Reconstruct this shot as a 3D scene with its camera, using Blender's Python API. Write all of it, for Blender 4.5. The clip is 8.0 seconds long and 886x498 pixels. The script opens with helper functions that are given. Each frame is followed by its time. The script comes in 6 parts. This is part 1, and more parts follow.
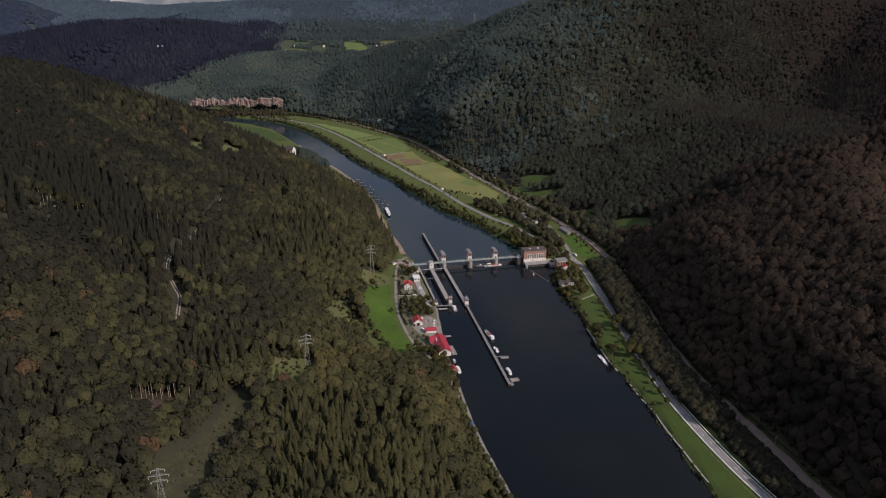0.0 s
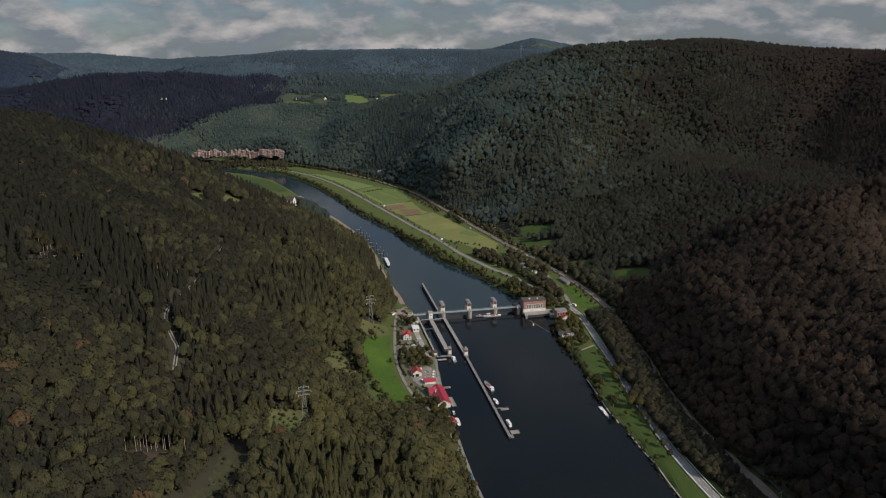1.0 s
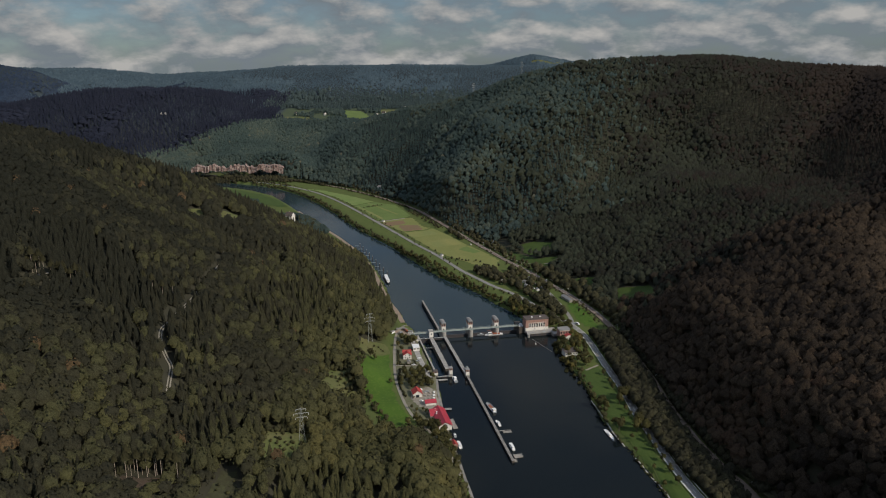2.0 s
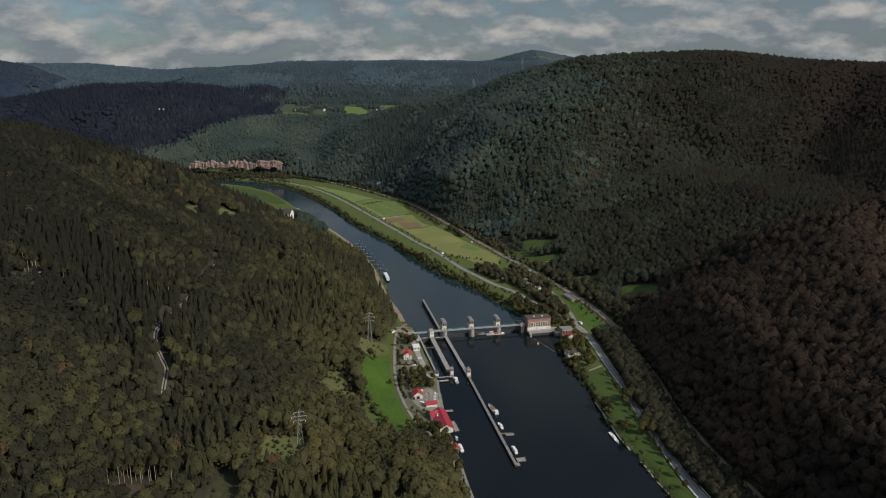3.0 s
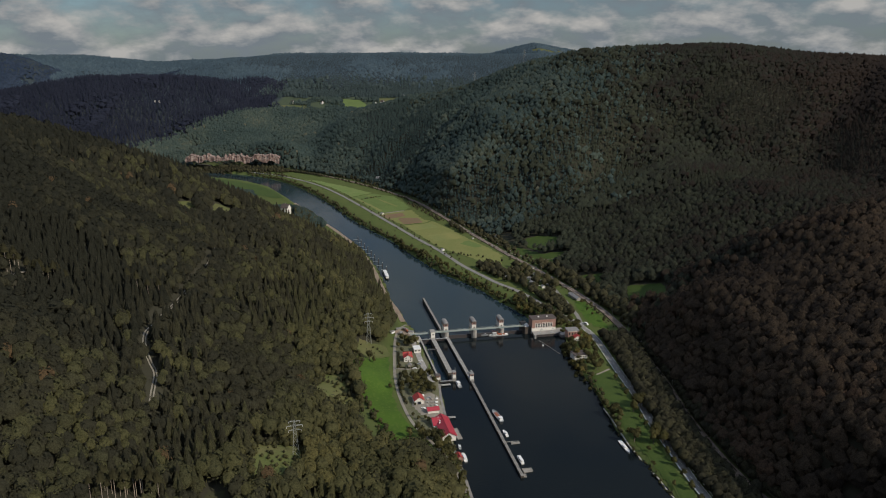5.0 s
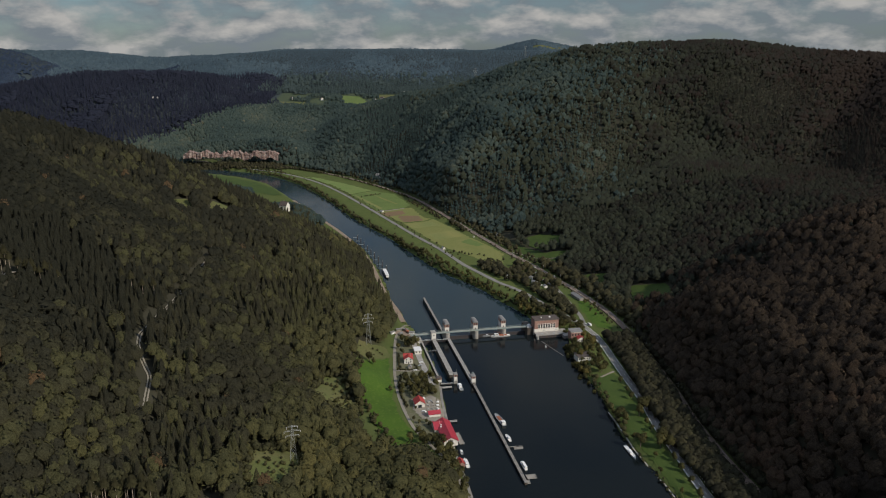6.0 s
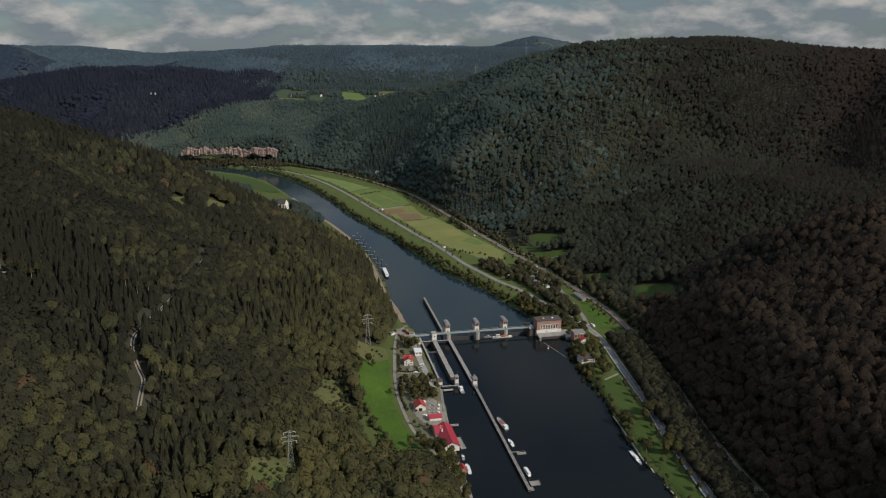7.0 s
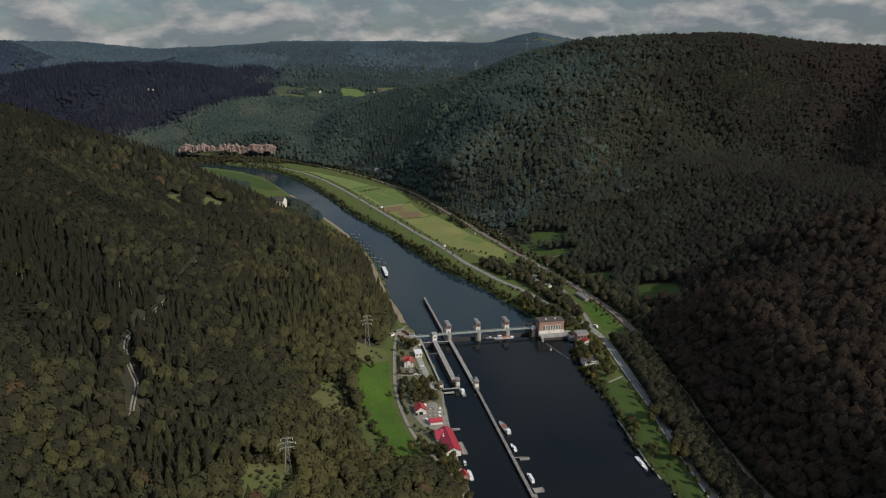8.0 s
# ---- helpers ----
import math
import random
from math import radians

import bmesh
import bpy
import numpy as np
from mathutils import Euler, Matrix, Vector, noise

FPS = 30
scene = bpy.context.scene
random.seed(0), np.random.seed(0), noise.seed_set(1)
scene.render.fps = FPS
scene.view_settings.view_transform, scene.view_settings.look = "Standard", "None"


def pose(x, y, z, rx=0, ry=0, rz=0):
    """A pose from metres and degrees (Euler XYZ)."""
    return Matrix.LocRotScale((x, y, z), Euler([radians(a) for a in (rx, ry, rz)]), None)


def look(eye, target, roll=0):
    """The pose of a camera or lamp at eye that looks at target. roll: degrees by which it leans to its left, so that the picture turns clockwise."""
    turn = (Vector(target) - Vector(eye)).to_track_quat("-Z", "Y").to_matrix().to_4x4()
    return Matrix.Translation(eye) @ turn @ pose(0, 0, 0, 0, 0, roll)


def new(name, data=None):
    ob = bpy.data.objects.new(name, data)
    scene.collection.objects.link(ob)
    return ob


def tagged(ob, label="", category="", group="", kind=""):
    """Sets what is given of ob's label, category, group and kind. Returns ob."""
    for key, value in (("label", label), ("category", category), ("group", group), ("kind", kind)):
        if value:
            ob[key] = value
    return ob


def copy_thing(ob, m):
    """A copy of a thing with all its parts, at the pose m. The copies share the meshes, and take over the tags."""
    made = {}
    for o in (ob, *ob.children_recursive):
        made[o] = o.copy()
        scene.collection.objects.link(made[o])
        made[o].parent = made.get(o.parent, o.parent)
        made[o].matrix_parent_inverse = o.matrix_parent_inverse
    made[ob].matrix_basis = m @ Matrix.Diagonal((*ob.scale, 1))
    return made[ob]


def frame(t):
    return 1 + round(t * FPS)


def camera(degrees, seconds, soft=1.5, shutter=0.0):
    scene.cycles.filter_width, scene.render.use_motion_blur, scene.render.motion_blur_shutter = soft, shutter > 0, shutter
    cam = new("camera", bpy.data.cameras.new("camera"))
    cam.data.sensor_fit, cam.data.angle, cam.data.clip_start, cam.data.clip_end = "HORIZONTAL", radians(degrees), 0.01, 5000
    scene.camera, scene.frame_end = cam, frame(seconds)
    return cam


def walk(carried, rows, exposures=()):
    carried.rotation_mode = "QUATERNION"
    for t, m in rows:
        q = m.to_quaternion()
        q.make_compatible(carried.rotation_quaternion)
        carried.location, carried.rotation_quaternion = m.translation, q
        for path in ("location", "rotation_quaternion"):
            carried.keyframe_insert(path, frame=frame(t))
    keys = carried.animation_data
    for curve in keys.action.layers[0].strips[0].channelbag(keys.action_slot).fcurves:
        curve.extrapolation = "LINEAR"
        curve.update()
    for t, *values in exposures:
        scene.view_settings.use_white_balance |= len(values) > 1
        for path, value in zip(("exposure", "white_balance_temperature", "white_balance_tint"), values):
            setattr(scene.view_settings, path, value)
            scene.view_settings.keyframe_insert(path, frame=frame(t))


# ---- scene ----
# ---- camera: a straight glide down the valley, with a tilt up at its start ----
cam = camera(61.99, 8.0, soft=1.0)
EYE, GLIDE = Vector((0.0, 0.0, 338.0)), Vector((-88.75, 691.25, -53.75))
# seconds, share of the glide, yaw, pitch, roll
ROWS = [
    (0.0, -0.0795, 0.303, -19.108, -0.394),
    (0.5, -0.0797, 0.278, -17.231, -0.400),
    (1.0, -0.0800, 0.222, -15.216, -0.344),
    (1.5, -0.0699, 0.187, -13.988, -0.257),
    (3.0, -0.0347, 0.107, -14.351, -0.130),
    (3.5, -0.0236, 0.062, -14.465, -0.100),
    (4.0, -0.0115, 0.025, -14.598, -0.040),
    (4.5, 0.0000, 0.000, -14.726, 0.000),
    (6.0, 0.0358, -0.071, -15.099, 0.171),
    (6.5, 0.0469, -0.100, -15.216, 0.250),
    (7.0, 0.0588, -0.137, -15.335, 0.307),
    (7.5, 0.0703, -0.168, -15.459, 0.356),
    (8.0, 0.0823, -0.221, -15.591, 0.401),
]
walk(cam, [(t, pose(*(EYE + s * GLIDE), 90 + pitch, 0, yaw) @ pose(0, 0, 0, 0, 0, roll)) for t, s, yaw, pitch, roll in ROWS],
     [(0.0, -0.20, 6500, 24), (0.5, -0.20, 6500, 22), (1.0, -0.20, 6500, 15), (1.5, -0.20, 6500, 10), (8.0, -0.20, 6500, 10)])

# ---- daylight: broken cloud, sun low to the side and a little behind ----
SUN_EL, SUN_AZ = radians(36), Vector((0.82, -0.57, 0)).normalized()
world = bpy.data.worlds.new("world")
scene.world = world
world.use_nodes = True
wt = world.node_tree
wt.nodes.clear()


def node(tree, kind, **values):
    n = tree.nodes.new(kind)
    for key, value in values.items():
        if key in n.inputs:
            n.inputs[key].default_value = value
    return n


def maths(tree, op, a, b=None, clamp=False):
    n = tree.nodes.new("ShaderNodeMath")
    n.operation, n.use_clamp = op, clamp
    for i, v in enumerate((a, b)):
        if v is None:
            continue
        if isinstance(v, (int, float)):
            n.inputs[i].default_value = v
        else:
            tree.links.new(v, n.inputs[i])
    return n.outputs[0]


def mixed(tree, fac, a, b):
    n = tree.nodes.new("ShaderNodeMix")
    n.data_type = "RGBA"
    for slot, v in ((n.inputs[0], fac), (n.inputs[6], a), (n.inputs[7], b)):
        if isinstance(v, (int, float)):
            slot.default_value = v
        elif isinstance(v, tuple):
            slot.default_value = (*v, 1)
        else:
            tree.links.new(v, slot)
    return n.outputs[2]


def ramp(tree, fac, stops):
    n = tree.nodes.new("ShaderNodeValToRGB")
    while len(n.color_ramp.elements) < len(stops):
        n.color_ramp.elements.new(0.5)
    for e, (at, c) in zip(n.color_ramp.elements, stops):
        e.position, e.color = at, (*c, 1)
    tree.links.new(fac, n.inputs[0])
    return n.outputs[0]


def noise_of(tree, vector, scale, detail=4.0, rough=0.55):
    n = node(tree, "ShaderNodeTexNoise", Scale=scale, Detail=detail, Roughness=rough)
    if vector is not None:
        tree.links.new(vector, n.inputs["Vector"])
    return n.outputs[0]


sky = node(wt, "ShaderNodeTexSky")
sky.sky_type, sky.sun_disc = "NISHITA", False
sky.sun_elevation, sky.sun_rotation = SUN_EL, math.atan2(SUN_AZ.x, SUN_AZ.y)
sky.air_density, sky.dust_density = 1.0, 0.6
coord = node(wt, "ShaderNodeTexCoord")
height_split = node(wt, "ShaderNodeSeparateXYZ")
wt.links.new(coord.outputs["Generated"], height_split.inputs[0])


def cloud_plane(lifted):
    """The sky's direction carried on to a level cloud sheet, so that the heaps shrink and flatten towards the horizon."""
    z = maths(wt, "ADD", maths(wt, "MAXIMUM", maths(wt, "ADD", height_split.outputs[2], lifted), 0.0), 0.42)
    v = wt.nodes.new("ShaderNodeCombineXYZ")
    wt.links.new(maths(wt, "DIVIDE", height_split.outputs[0], z), v.inputs[0])
    wt.links.new(maths(wt, "DIVIDE", height_split.outputs[1], z), v.inputs[1])
    return v.outputs[0]


heaps = noise_of(wt, cloud_plane(0.0), 5.2, 9.0, 0.55)
heaps_above = noise_of(wt, cloud_plane(0.016), 5.2, 9.0, 0.55)
# cloud stands thick towards the horizon and breaks up overhead
edge = maths(wt, "ADD", maths(wt, "MULTIPLY", maths(wt, "MULTIPLY", maths(wt, "SUBTRACT", height_split.outputs[2], 0.08), 2.5, True), 0.10), 0.28)
cover = maths(wt, "MULTIPLY", maths(wt, "SUBTRACT", heaps, edge), 3.6, True)
sunlit = maths(wt, "MULTIPLY", maths(wt, "ADD", maths(wt, "SUBTRACT", heaps, heaps_above), 0.05), 4.2, True)
cloud = mixed(wt, sunlit, (0.200, 0.235, 0.265), (0.50, 0.49, 0.47))
dim = node(wt, "ShaderNodeMix")
dim.data_type, dim.blend_type = "RGBA", "MULTIPLY"
dim.inputs[0].default_value = 1.0
wt.links.new(sky.outputs[0], dim.inputs[6])
dim.inputs[7].default_value = (0.040, 0.050, 0.063, 1)
whole = mixed(wt, cover, dim.outputs[2], cloud)
back = node(wt, "ShaderNodeBackground", Strength=1.15)
wt.links.new(whole, back.inputs[0])
# the cloud sheet is brightest overhead
up = maths(wt, "MULTIPLY", height_split.outputs[2], height_split.outputs[2], True)
wt.links.new(maths(wt, "MULTIPLY", maths(wt, "ADD", maths(wt, "MULTIPLY", up, 1.9), 0.85), 1.15), back.inputs[1])
out = node(wt, "ShaderNodeOutputWorld")
wt.links.new(back.outputs[0], out.inputs[0])

sun_lamp = new("sun", bpy.data.lights.new("sun", "SUN"))
sun_lamp.data.energy, sun_lamp.data.angle, sun_lamp.data.color = 3.7, radians(0.6), (1.0, 0.93, 0.82)
sun_lamp.matrix_world = look((0, 0, 900), Vector((0, 0, 900)) - Vector((SUN_AZ.x * math.cos(SUN_EL), SUN_AZ.y * math.cos(SUN_EL), math.sin(SUN_EL))))

# ---- materials ----
def material(name, color, rough=0.8, second=None, scale=0.5, third=None, fine=4.0, bump=0.0, metal=0.0, spec=0.3, each=0.0):
    """A surface of one colour that goes over into a second in stains and a third in fine grain; each: how much it varies from piece to piece."""
    m = bpy.data.materials.new(name)
    m.use_nodes = True
    t = m.node_tree
    b = t.nodes["Principled BSDF"]
    place = node(t, "ShaderNodeTexCoord").outputs["Object"]
    c = color
    if second:
        c = mixed(t, maths(t, "MULTIPLY", maths(t, "SUBTRACT", noise_of(t, place, scale, 3), 0.35), 3.0, True), color, second)
    if third:
        c = mixed(t, maths(t, "MULTIPLY", maths(t, "SUBTRACT", noise_of(t, place, fine, 3), 0.5), 3.0, True), c, third)
    if each:
        info = node(t, "ShaderNodeObjectInfo")
        h = node(t, "ShaderNodeHueSaturation")
        t.links.new(maths(t, "ADD", maths(t, "MULTIPLY", info.outputs["Random"], each), 1 - each / 2), h.inputs["Value"])
        if isinstance(c, tuple):
            h.inputs["Color"].default_value = (*c, 1)
        else:
            t.links.new(c, h.inputs["Color"])
        c = h.outputs[0]
    if isinstance(c, tuple):
        b.inputs["Base Color"].default_value = (*c, 1)
    else:
        t.links.new(c, b.inputs["Base Color"])
    b.inputs["Roughness"].default_value, b.inputs["Metallic"].default_value = rough, metal
    b.inputs["Specular IOR Level"].default_value = spec
    if bump:
        bn = node(t, "ShaderNodeBump", Strength=0.6, Distance=bump)
        t.links.new(noise_of(t, place, fine, 4), bn.inputs["Height"])
        t.links.new(bn.outputs[0], b.inputs["Normal"])
    return m


def foliage(name, stops, grain=1.6, contrast=1.0):
    """Leaves: the hue of each tree from its tint attribute, mottled within the crown."""
    m = bpy.data.materials.new(name)
    m.use_nodes = True
    t = m.node_tree
    b = t.nodes["Principled BSDF"]
    a = node(t, "ShaderNodeAttribute")
    a.attribute_name = "tint"
    place = node(t, "ShaderNodeTexCoord").outputs["Object"]
    c = ramp(t, a.outputs["Fac"], stops)
    h = node(t, "ShaderNodeHueSaturation")
    t.links.new(c, h.inputs["Color"])
    mottle = maths(t, "MULTIPLY", maths(t, "SUBTRACT", noise_of(t, place, grain, 3, 0.65), 0.5), 3.4 * contrast)
    broad = maths(t, "MULTIPLY", maths(t, "SUBTRACT", noise_of(t, place, grain * 0.22, 2), 0.5), 1.6 * contrast)
    n = t.nodes.new("ShaderNodeClamp")
    n.inputs["Min"].default_value, n.inputs["Max"].default_value = 0.55, 2.0
    t.links.new(maths(t, "ADD", maths(t, "ADD", mottle, broad), 1.0), n.inputs[0])
    t.links.new(n.outputs[0], h.inputs["Value"])
    t.links.new(h.outputs[0], b.inputs["Base Color"])
    b.inputs["Roughness"].default_value, b.inputs["Specular IOR Level"].default_value = 0.85, 0.12
    bn = node(t, "ShaderNodeBump", Strength=0.6 * contrast, Distance=0.8)
    t.links.new(noise_of(t, place, grain * 0.8, 4, 0.65), bn.inputs["Height"])
    t.links.new(bn.outputs[0], b.inputs["Normal"])
    # light that comes through the leaves
    thin = node(t, "ShaderNodeBsdfTranslucent")
    t.links.new(h.outputs[0], thin.inputs["Color"])
    both = node(t, "ShaderNodeMixShader", Fac=0.38)
    t.links.new(b.outputs[0], both.inputs[1])
    t.links.new(thin.outputs[0], both.inputs[2])
    t.links.new(both.outputs[0], t.nodes["Material Output"].inputs[0])
    return m


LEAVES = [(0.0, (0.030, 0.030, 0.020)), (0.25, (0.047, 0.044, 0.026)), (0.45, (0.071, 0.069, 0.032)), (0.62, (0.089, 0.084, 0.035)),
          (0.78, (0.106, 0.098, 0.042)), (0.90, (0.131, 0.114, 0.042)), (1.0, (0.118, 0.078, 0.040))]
# cloud shade on the far hill, put into a dark leaf colour
CLOUD_SHADE = [(0.0, (0.026, 0.030, 0.048)), (1.0, (0.042, 0.047, 0.068))]
# autumn brown, darkened so that the right slope's shade is put in
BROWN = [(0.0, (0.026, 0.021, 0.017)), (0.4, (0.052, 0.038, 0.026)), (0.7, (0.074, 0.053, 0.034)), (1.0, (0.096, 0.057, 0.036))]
# distance haze put into the leaf colour of the far ridges
HAZE_RIDGE = [(0.0, (0.068, 0.102, 0.126)), (0.5, (0.088, 0.126, 0.148)), (1.0, (0.108, 0.146, 0.162))]
M_leaf = foliage("foliage", LEAVES, 0.9, 0.6)
M_leaf_brown = foliage("shaded_autumn_foliage", BROWN, 0.9, 0.7)
M_leaf_cloud_shade = foliage("cloud_shade_foliage", CLOUD_SHADE, 0.3, 0.4)
# greyer, bluer greens: haze over the farther slopes put into the leaves
HAZE_GREEN = [(0.0, (0.040, 0.062, 0.058)), (0.45, (0.068, 0.093, 0.078)), (0.8, (0.096, 0.117, 0.088)), (1.0, (0.140, 0.136, 0.092))]
# green to dark brown, with the right flank's shade put into the darker end
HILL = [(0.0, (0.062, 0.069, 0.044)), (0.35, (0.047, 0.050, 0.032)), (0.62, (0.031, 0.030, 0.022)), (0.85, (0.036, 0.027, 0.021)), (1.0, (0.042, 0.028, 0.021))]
# strong blue of the far-left hill, its haze put into the leaves
HAZE_NAVY = [(0.0, (0.032, 0.048, 0.078)), (1.0, (0.052, 0.070, 0.101))]
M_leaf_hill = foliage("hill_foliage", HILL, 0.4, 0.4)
M_leaf_haze_navy = foliage("haze_navy_foliage", HAZE_NAVY, 0.2, 0.4)
# bluish fir greens with the distance haze put in
M_leaf_haze_fir = foliage("haze_fir_foliage", [(0.0, (0.052, 0.076, 0.076)), (1.0, (0.092, 0.116, 0.104))], 0.3, 0.5)
M_leaf_haze_green = foliage("haze_green_foliage", HAZE_GREEN, 0.5, 0.5)
M_leaf_haze_ridge = foliage("haze_ridge_foliage", HAZE_RIDGE, 0.2, 0.35)
M_leaf_tree = foliage("tree_foliage", [(at, (1.24 * c[0], 1.20 * c[1], 1.05 * c[2])) for at, c in LEAVES], 1.4, 0.8)
M_leaf_olive = foliage("olive_foliage", [(0.0, (0.034, 0.032, 0.021)), (0.3, (0.055, 0.051, 0.029)), (0.6, (0.086, 0.079, 0.039)), (1.0, (0.118, 0.102, 0.044))], 1.1, 0.7)
M_bark = material("bark", (0.16, 0.13, 0.10), 0.9, (0.10, 0.08, 0.06), 0.6)
M_lawn = material("park_lawn", (0.048, 0.078, 0.012), 0.9, (0.037, 0.063, 0.010), 0.05, (0.062, 0.083, 0.016), 0.4)
M_grass = material("meadow_grass", (0.058, 0.112, 0.009), 0.9, (0.044, 0.088, 0.008), 0.04, (0.090, 0.130, 0.018), 0.35)
M_trunk = material("pale_trunk", (0.36, 0.30, 0.24), 0.9, (0.24, 0.19, 0.15), 0.3)
M_grass_rough = material("rough_grass", (0.090, 0.105, 0.030), 0.9, (0.125, 0.115, 0.045), 0.05, (0.06, 0.075, 0.02), 0.4)
M_field_green = material("crop_green", (0.135, 0.190, 0.048), 0.9, (0.165, 0.205, 0.062), 0.03, (0.115, 0.155, 0.04), 0.2)
M_field_yellow = material("crop_yellow", (0.215, 0.205, 0.062), 0.9, (0.155, 0.18, 0.055), 0.02, (0.24, 0.215, 0.08), 0.2)
M_field_grass = material("field_grass", (0.118, 0.162, 0.042), 0.9, (0.098, 0.138, 0.034), 0.03, (0.14, 0.19, 0.045), 0.2)
M_field_mixed = material("hay_field", (0.165, 0.175, 0.050), 0.9, (0.195, 0.190, 0.058), 0.025, (0.12, 0.15, 0.04), 0.25)
M_field_brown = material("ploughed_soil", (0.19, 0.115, 0.065), 0.95, (0.15, 0.12, 0.06), 0.03, (0.22, 0.14, 0.08), 0.3)
M_asphalt = material("asphalt", (0.23, 0.215, 0.195), 0.85, (0.18, 0.17, 0.155), 0.1, (0.28, 0.265, 0.24), 0.8)
M_gravel = material("gravel_path", (0.25, 0.225, 0.18), 0.95, (0.22, 0.19, 0.15), 0.15, (0.36, 0.32, 0.26), 1.0)
M_ballast = material("railway_ballast", (0.19, 0.140, 0.106), 0.95, (0.14, 0.104, 0.08), 0.2, (0.25, 0.195, 0.15), 1.5)
M_steel_rail = material("rail_steel", (0.46, 0.42, 0.38), 0.5, (0.34, 0.28, 0.23), 0.3)
M_concrete = material("concrete", (0.36, 0.335, 0.30), 0.85, (0.25, 0.235, 0.21), 0.12, (0.42, 0.39, 0.35), 0.9, bump=0.03)
M_concrete_dark = material("wet_concrete", (0.095, 0.078, 0.062), 0.7, (0.06, 0.05, 0.042), 0.15, (0.13, 0.105, 0.08), 0.6, bump=0.04)
M_plaster = material("white_plaster", (0.78, 0.74, 0.67), 0.8, (0.66, 0.62, 0.55), 0.25, each=0.06)
M_sandstone = material("pink_sandstone_brick", (0.38, 0.225, 0.178), 0.85, (0.31, 0.18, 0.142), 0.3, (0.43, 0.265, 0.212), 2.0)
M_red_tile = material("red_roof_tile", (0.37, 0.055, 0.048), 0.7, (0.36, 0.04, 0.035), 0.25, (0.42, 0.075, 0.06), 1.2, each=0.12)
M_red_metal = material("red_roof_sheet", (0.34, 0.04, 0.055), 0.5, (0.35, 0.03, 0.045), 0.15, (0.46, 0.05, 0.07), 0.8)
M_brown_roof = material("brown_roof", (0.105, 0.082, 0.072), 0.85, (0.08, 0.065, 0.055), 0.3)
M_grey_roof = material("grey_roof", (0.26, 0.25, 0.235), 0.8, (0.19, 0.18, 0.17), 0.3, each=0.2)
M_green_steel = material("green_painted_steel", (0.33, 0.39, 0.36), 0.5, (0.25, 0.30, 0.275), 0.3, (0.3, 0.27, 0.22), 1.2)
M_galv = material("galvanised_steel", (0.38, 0.39, 0.36), 0.5, (0.29, 0.30, 0.27), 0.5, metal=0.3)
M_dark_steel = material("dark_steel", (0.05, 0.055, 0.065), 0.5, (0.08, 0.06, 0.05), 0.5)
M_glass = material("window_glass", (0.02, 0.024, 0.03), 0.08, spec=0.5)
M_white = material("white_paint", (0.80, 0.79, 0.76), 0.5, (0.68, 0.66, 0.62), 0.8)
M_orange = material("orange_paint", (0.36, 0.12, 0.06), 0.6, (0.28, 0.10, 0.055), 0.6)
M_blue = material("blue_paint", (0.05, 0.16, 0.38), 0.5, (0.04, 0.12, 0.28), 0.8)
M_grey = material("grey_paint", (0.33, 0.34, 0.34), 0.55, (0.25, 0.26, 0.26), 0.5, each=0.2)
M_wood = material("weathered_wood", (0.33, 0.30, 0.26), 0.9, (0.24, 0.215, 0.18), 0.4)
M_concrete_old = material("old_concrete", (0.29, 0.265, 0.235), 0.85, (0.18, 0.165, 0.145), 0.15, (0.26, 0.24, 0.21), 0.9, bump=0.03)
M_scrub = material("scrub_ground", (0.046, 0.046, 0.021), 0.95, (0.034, 0.030, 0.016), 0.06, (0.070, 0.072, 0.028), 0.3)
M_litter = material("leaf_litter", (0.075, 0.050, 0.034), 0.95, (0.050, 0.040, 0.024), 0.15, (0.10, 0.075, 0.05), 0.8)


def rock_material():
    """Sandstone with upright pale and red streaks and dark cracks."""
    m = bpy.data.materials.new("red_sandstone_cliff")
    m.use_nodes = True
    t = m.node_tree
    b = t.nodes["Principled BSDF"]
    long = node(t, "ShaderNodeMapping", Scale=(1.0, 1.0, 0.3))
    t.links.new(node(t, "ShaderNodeTexCoord").outputs["Object"], long.inputs[0])
    streak = ramp(t, noise_of(t, long.outputs[0], 0.20, 5, 0.7), [(0.34, (0.030, 0.027, 0.022)), (0.43, (0.17, 0.105, 0.088)), (0.54, (0.22, 0.150, 0.122)), (0.64, (0.34, 0.30, 0.255))])
    t.links.new(streak, b.inputs["Base Color"])
    b.inputs["Roughness"].default_value = 0.9
    return m


M_rock = rock_material()
M_yard = material("trodden_yard", (0.135, 0.125, 0.075), 0.95, (0.10, 0.105, 0.05), 0.12, (0.17, 0.15, 0.11), 0.6)
M_dirt = material("bare_earth", (0.30, 0.225, 0.165), 0.95, (0.22, 0.17, 0.12), 0.1, (0.34, 0.27, 0.21), 0.8)


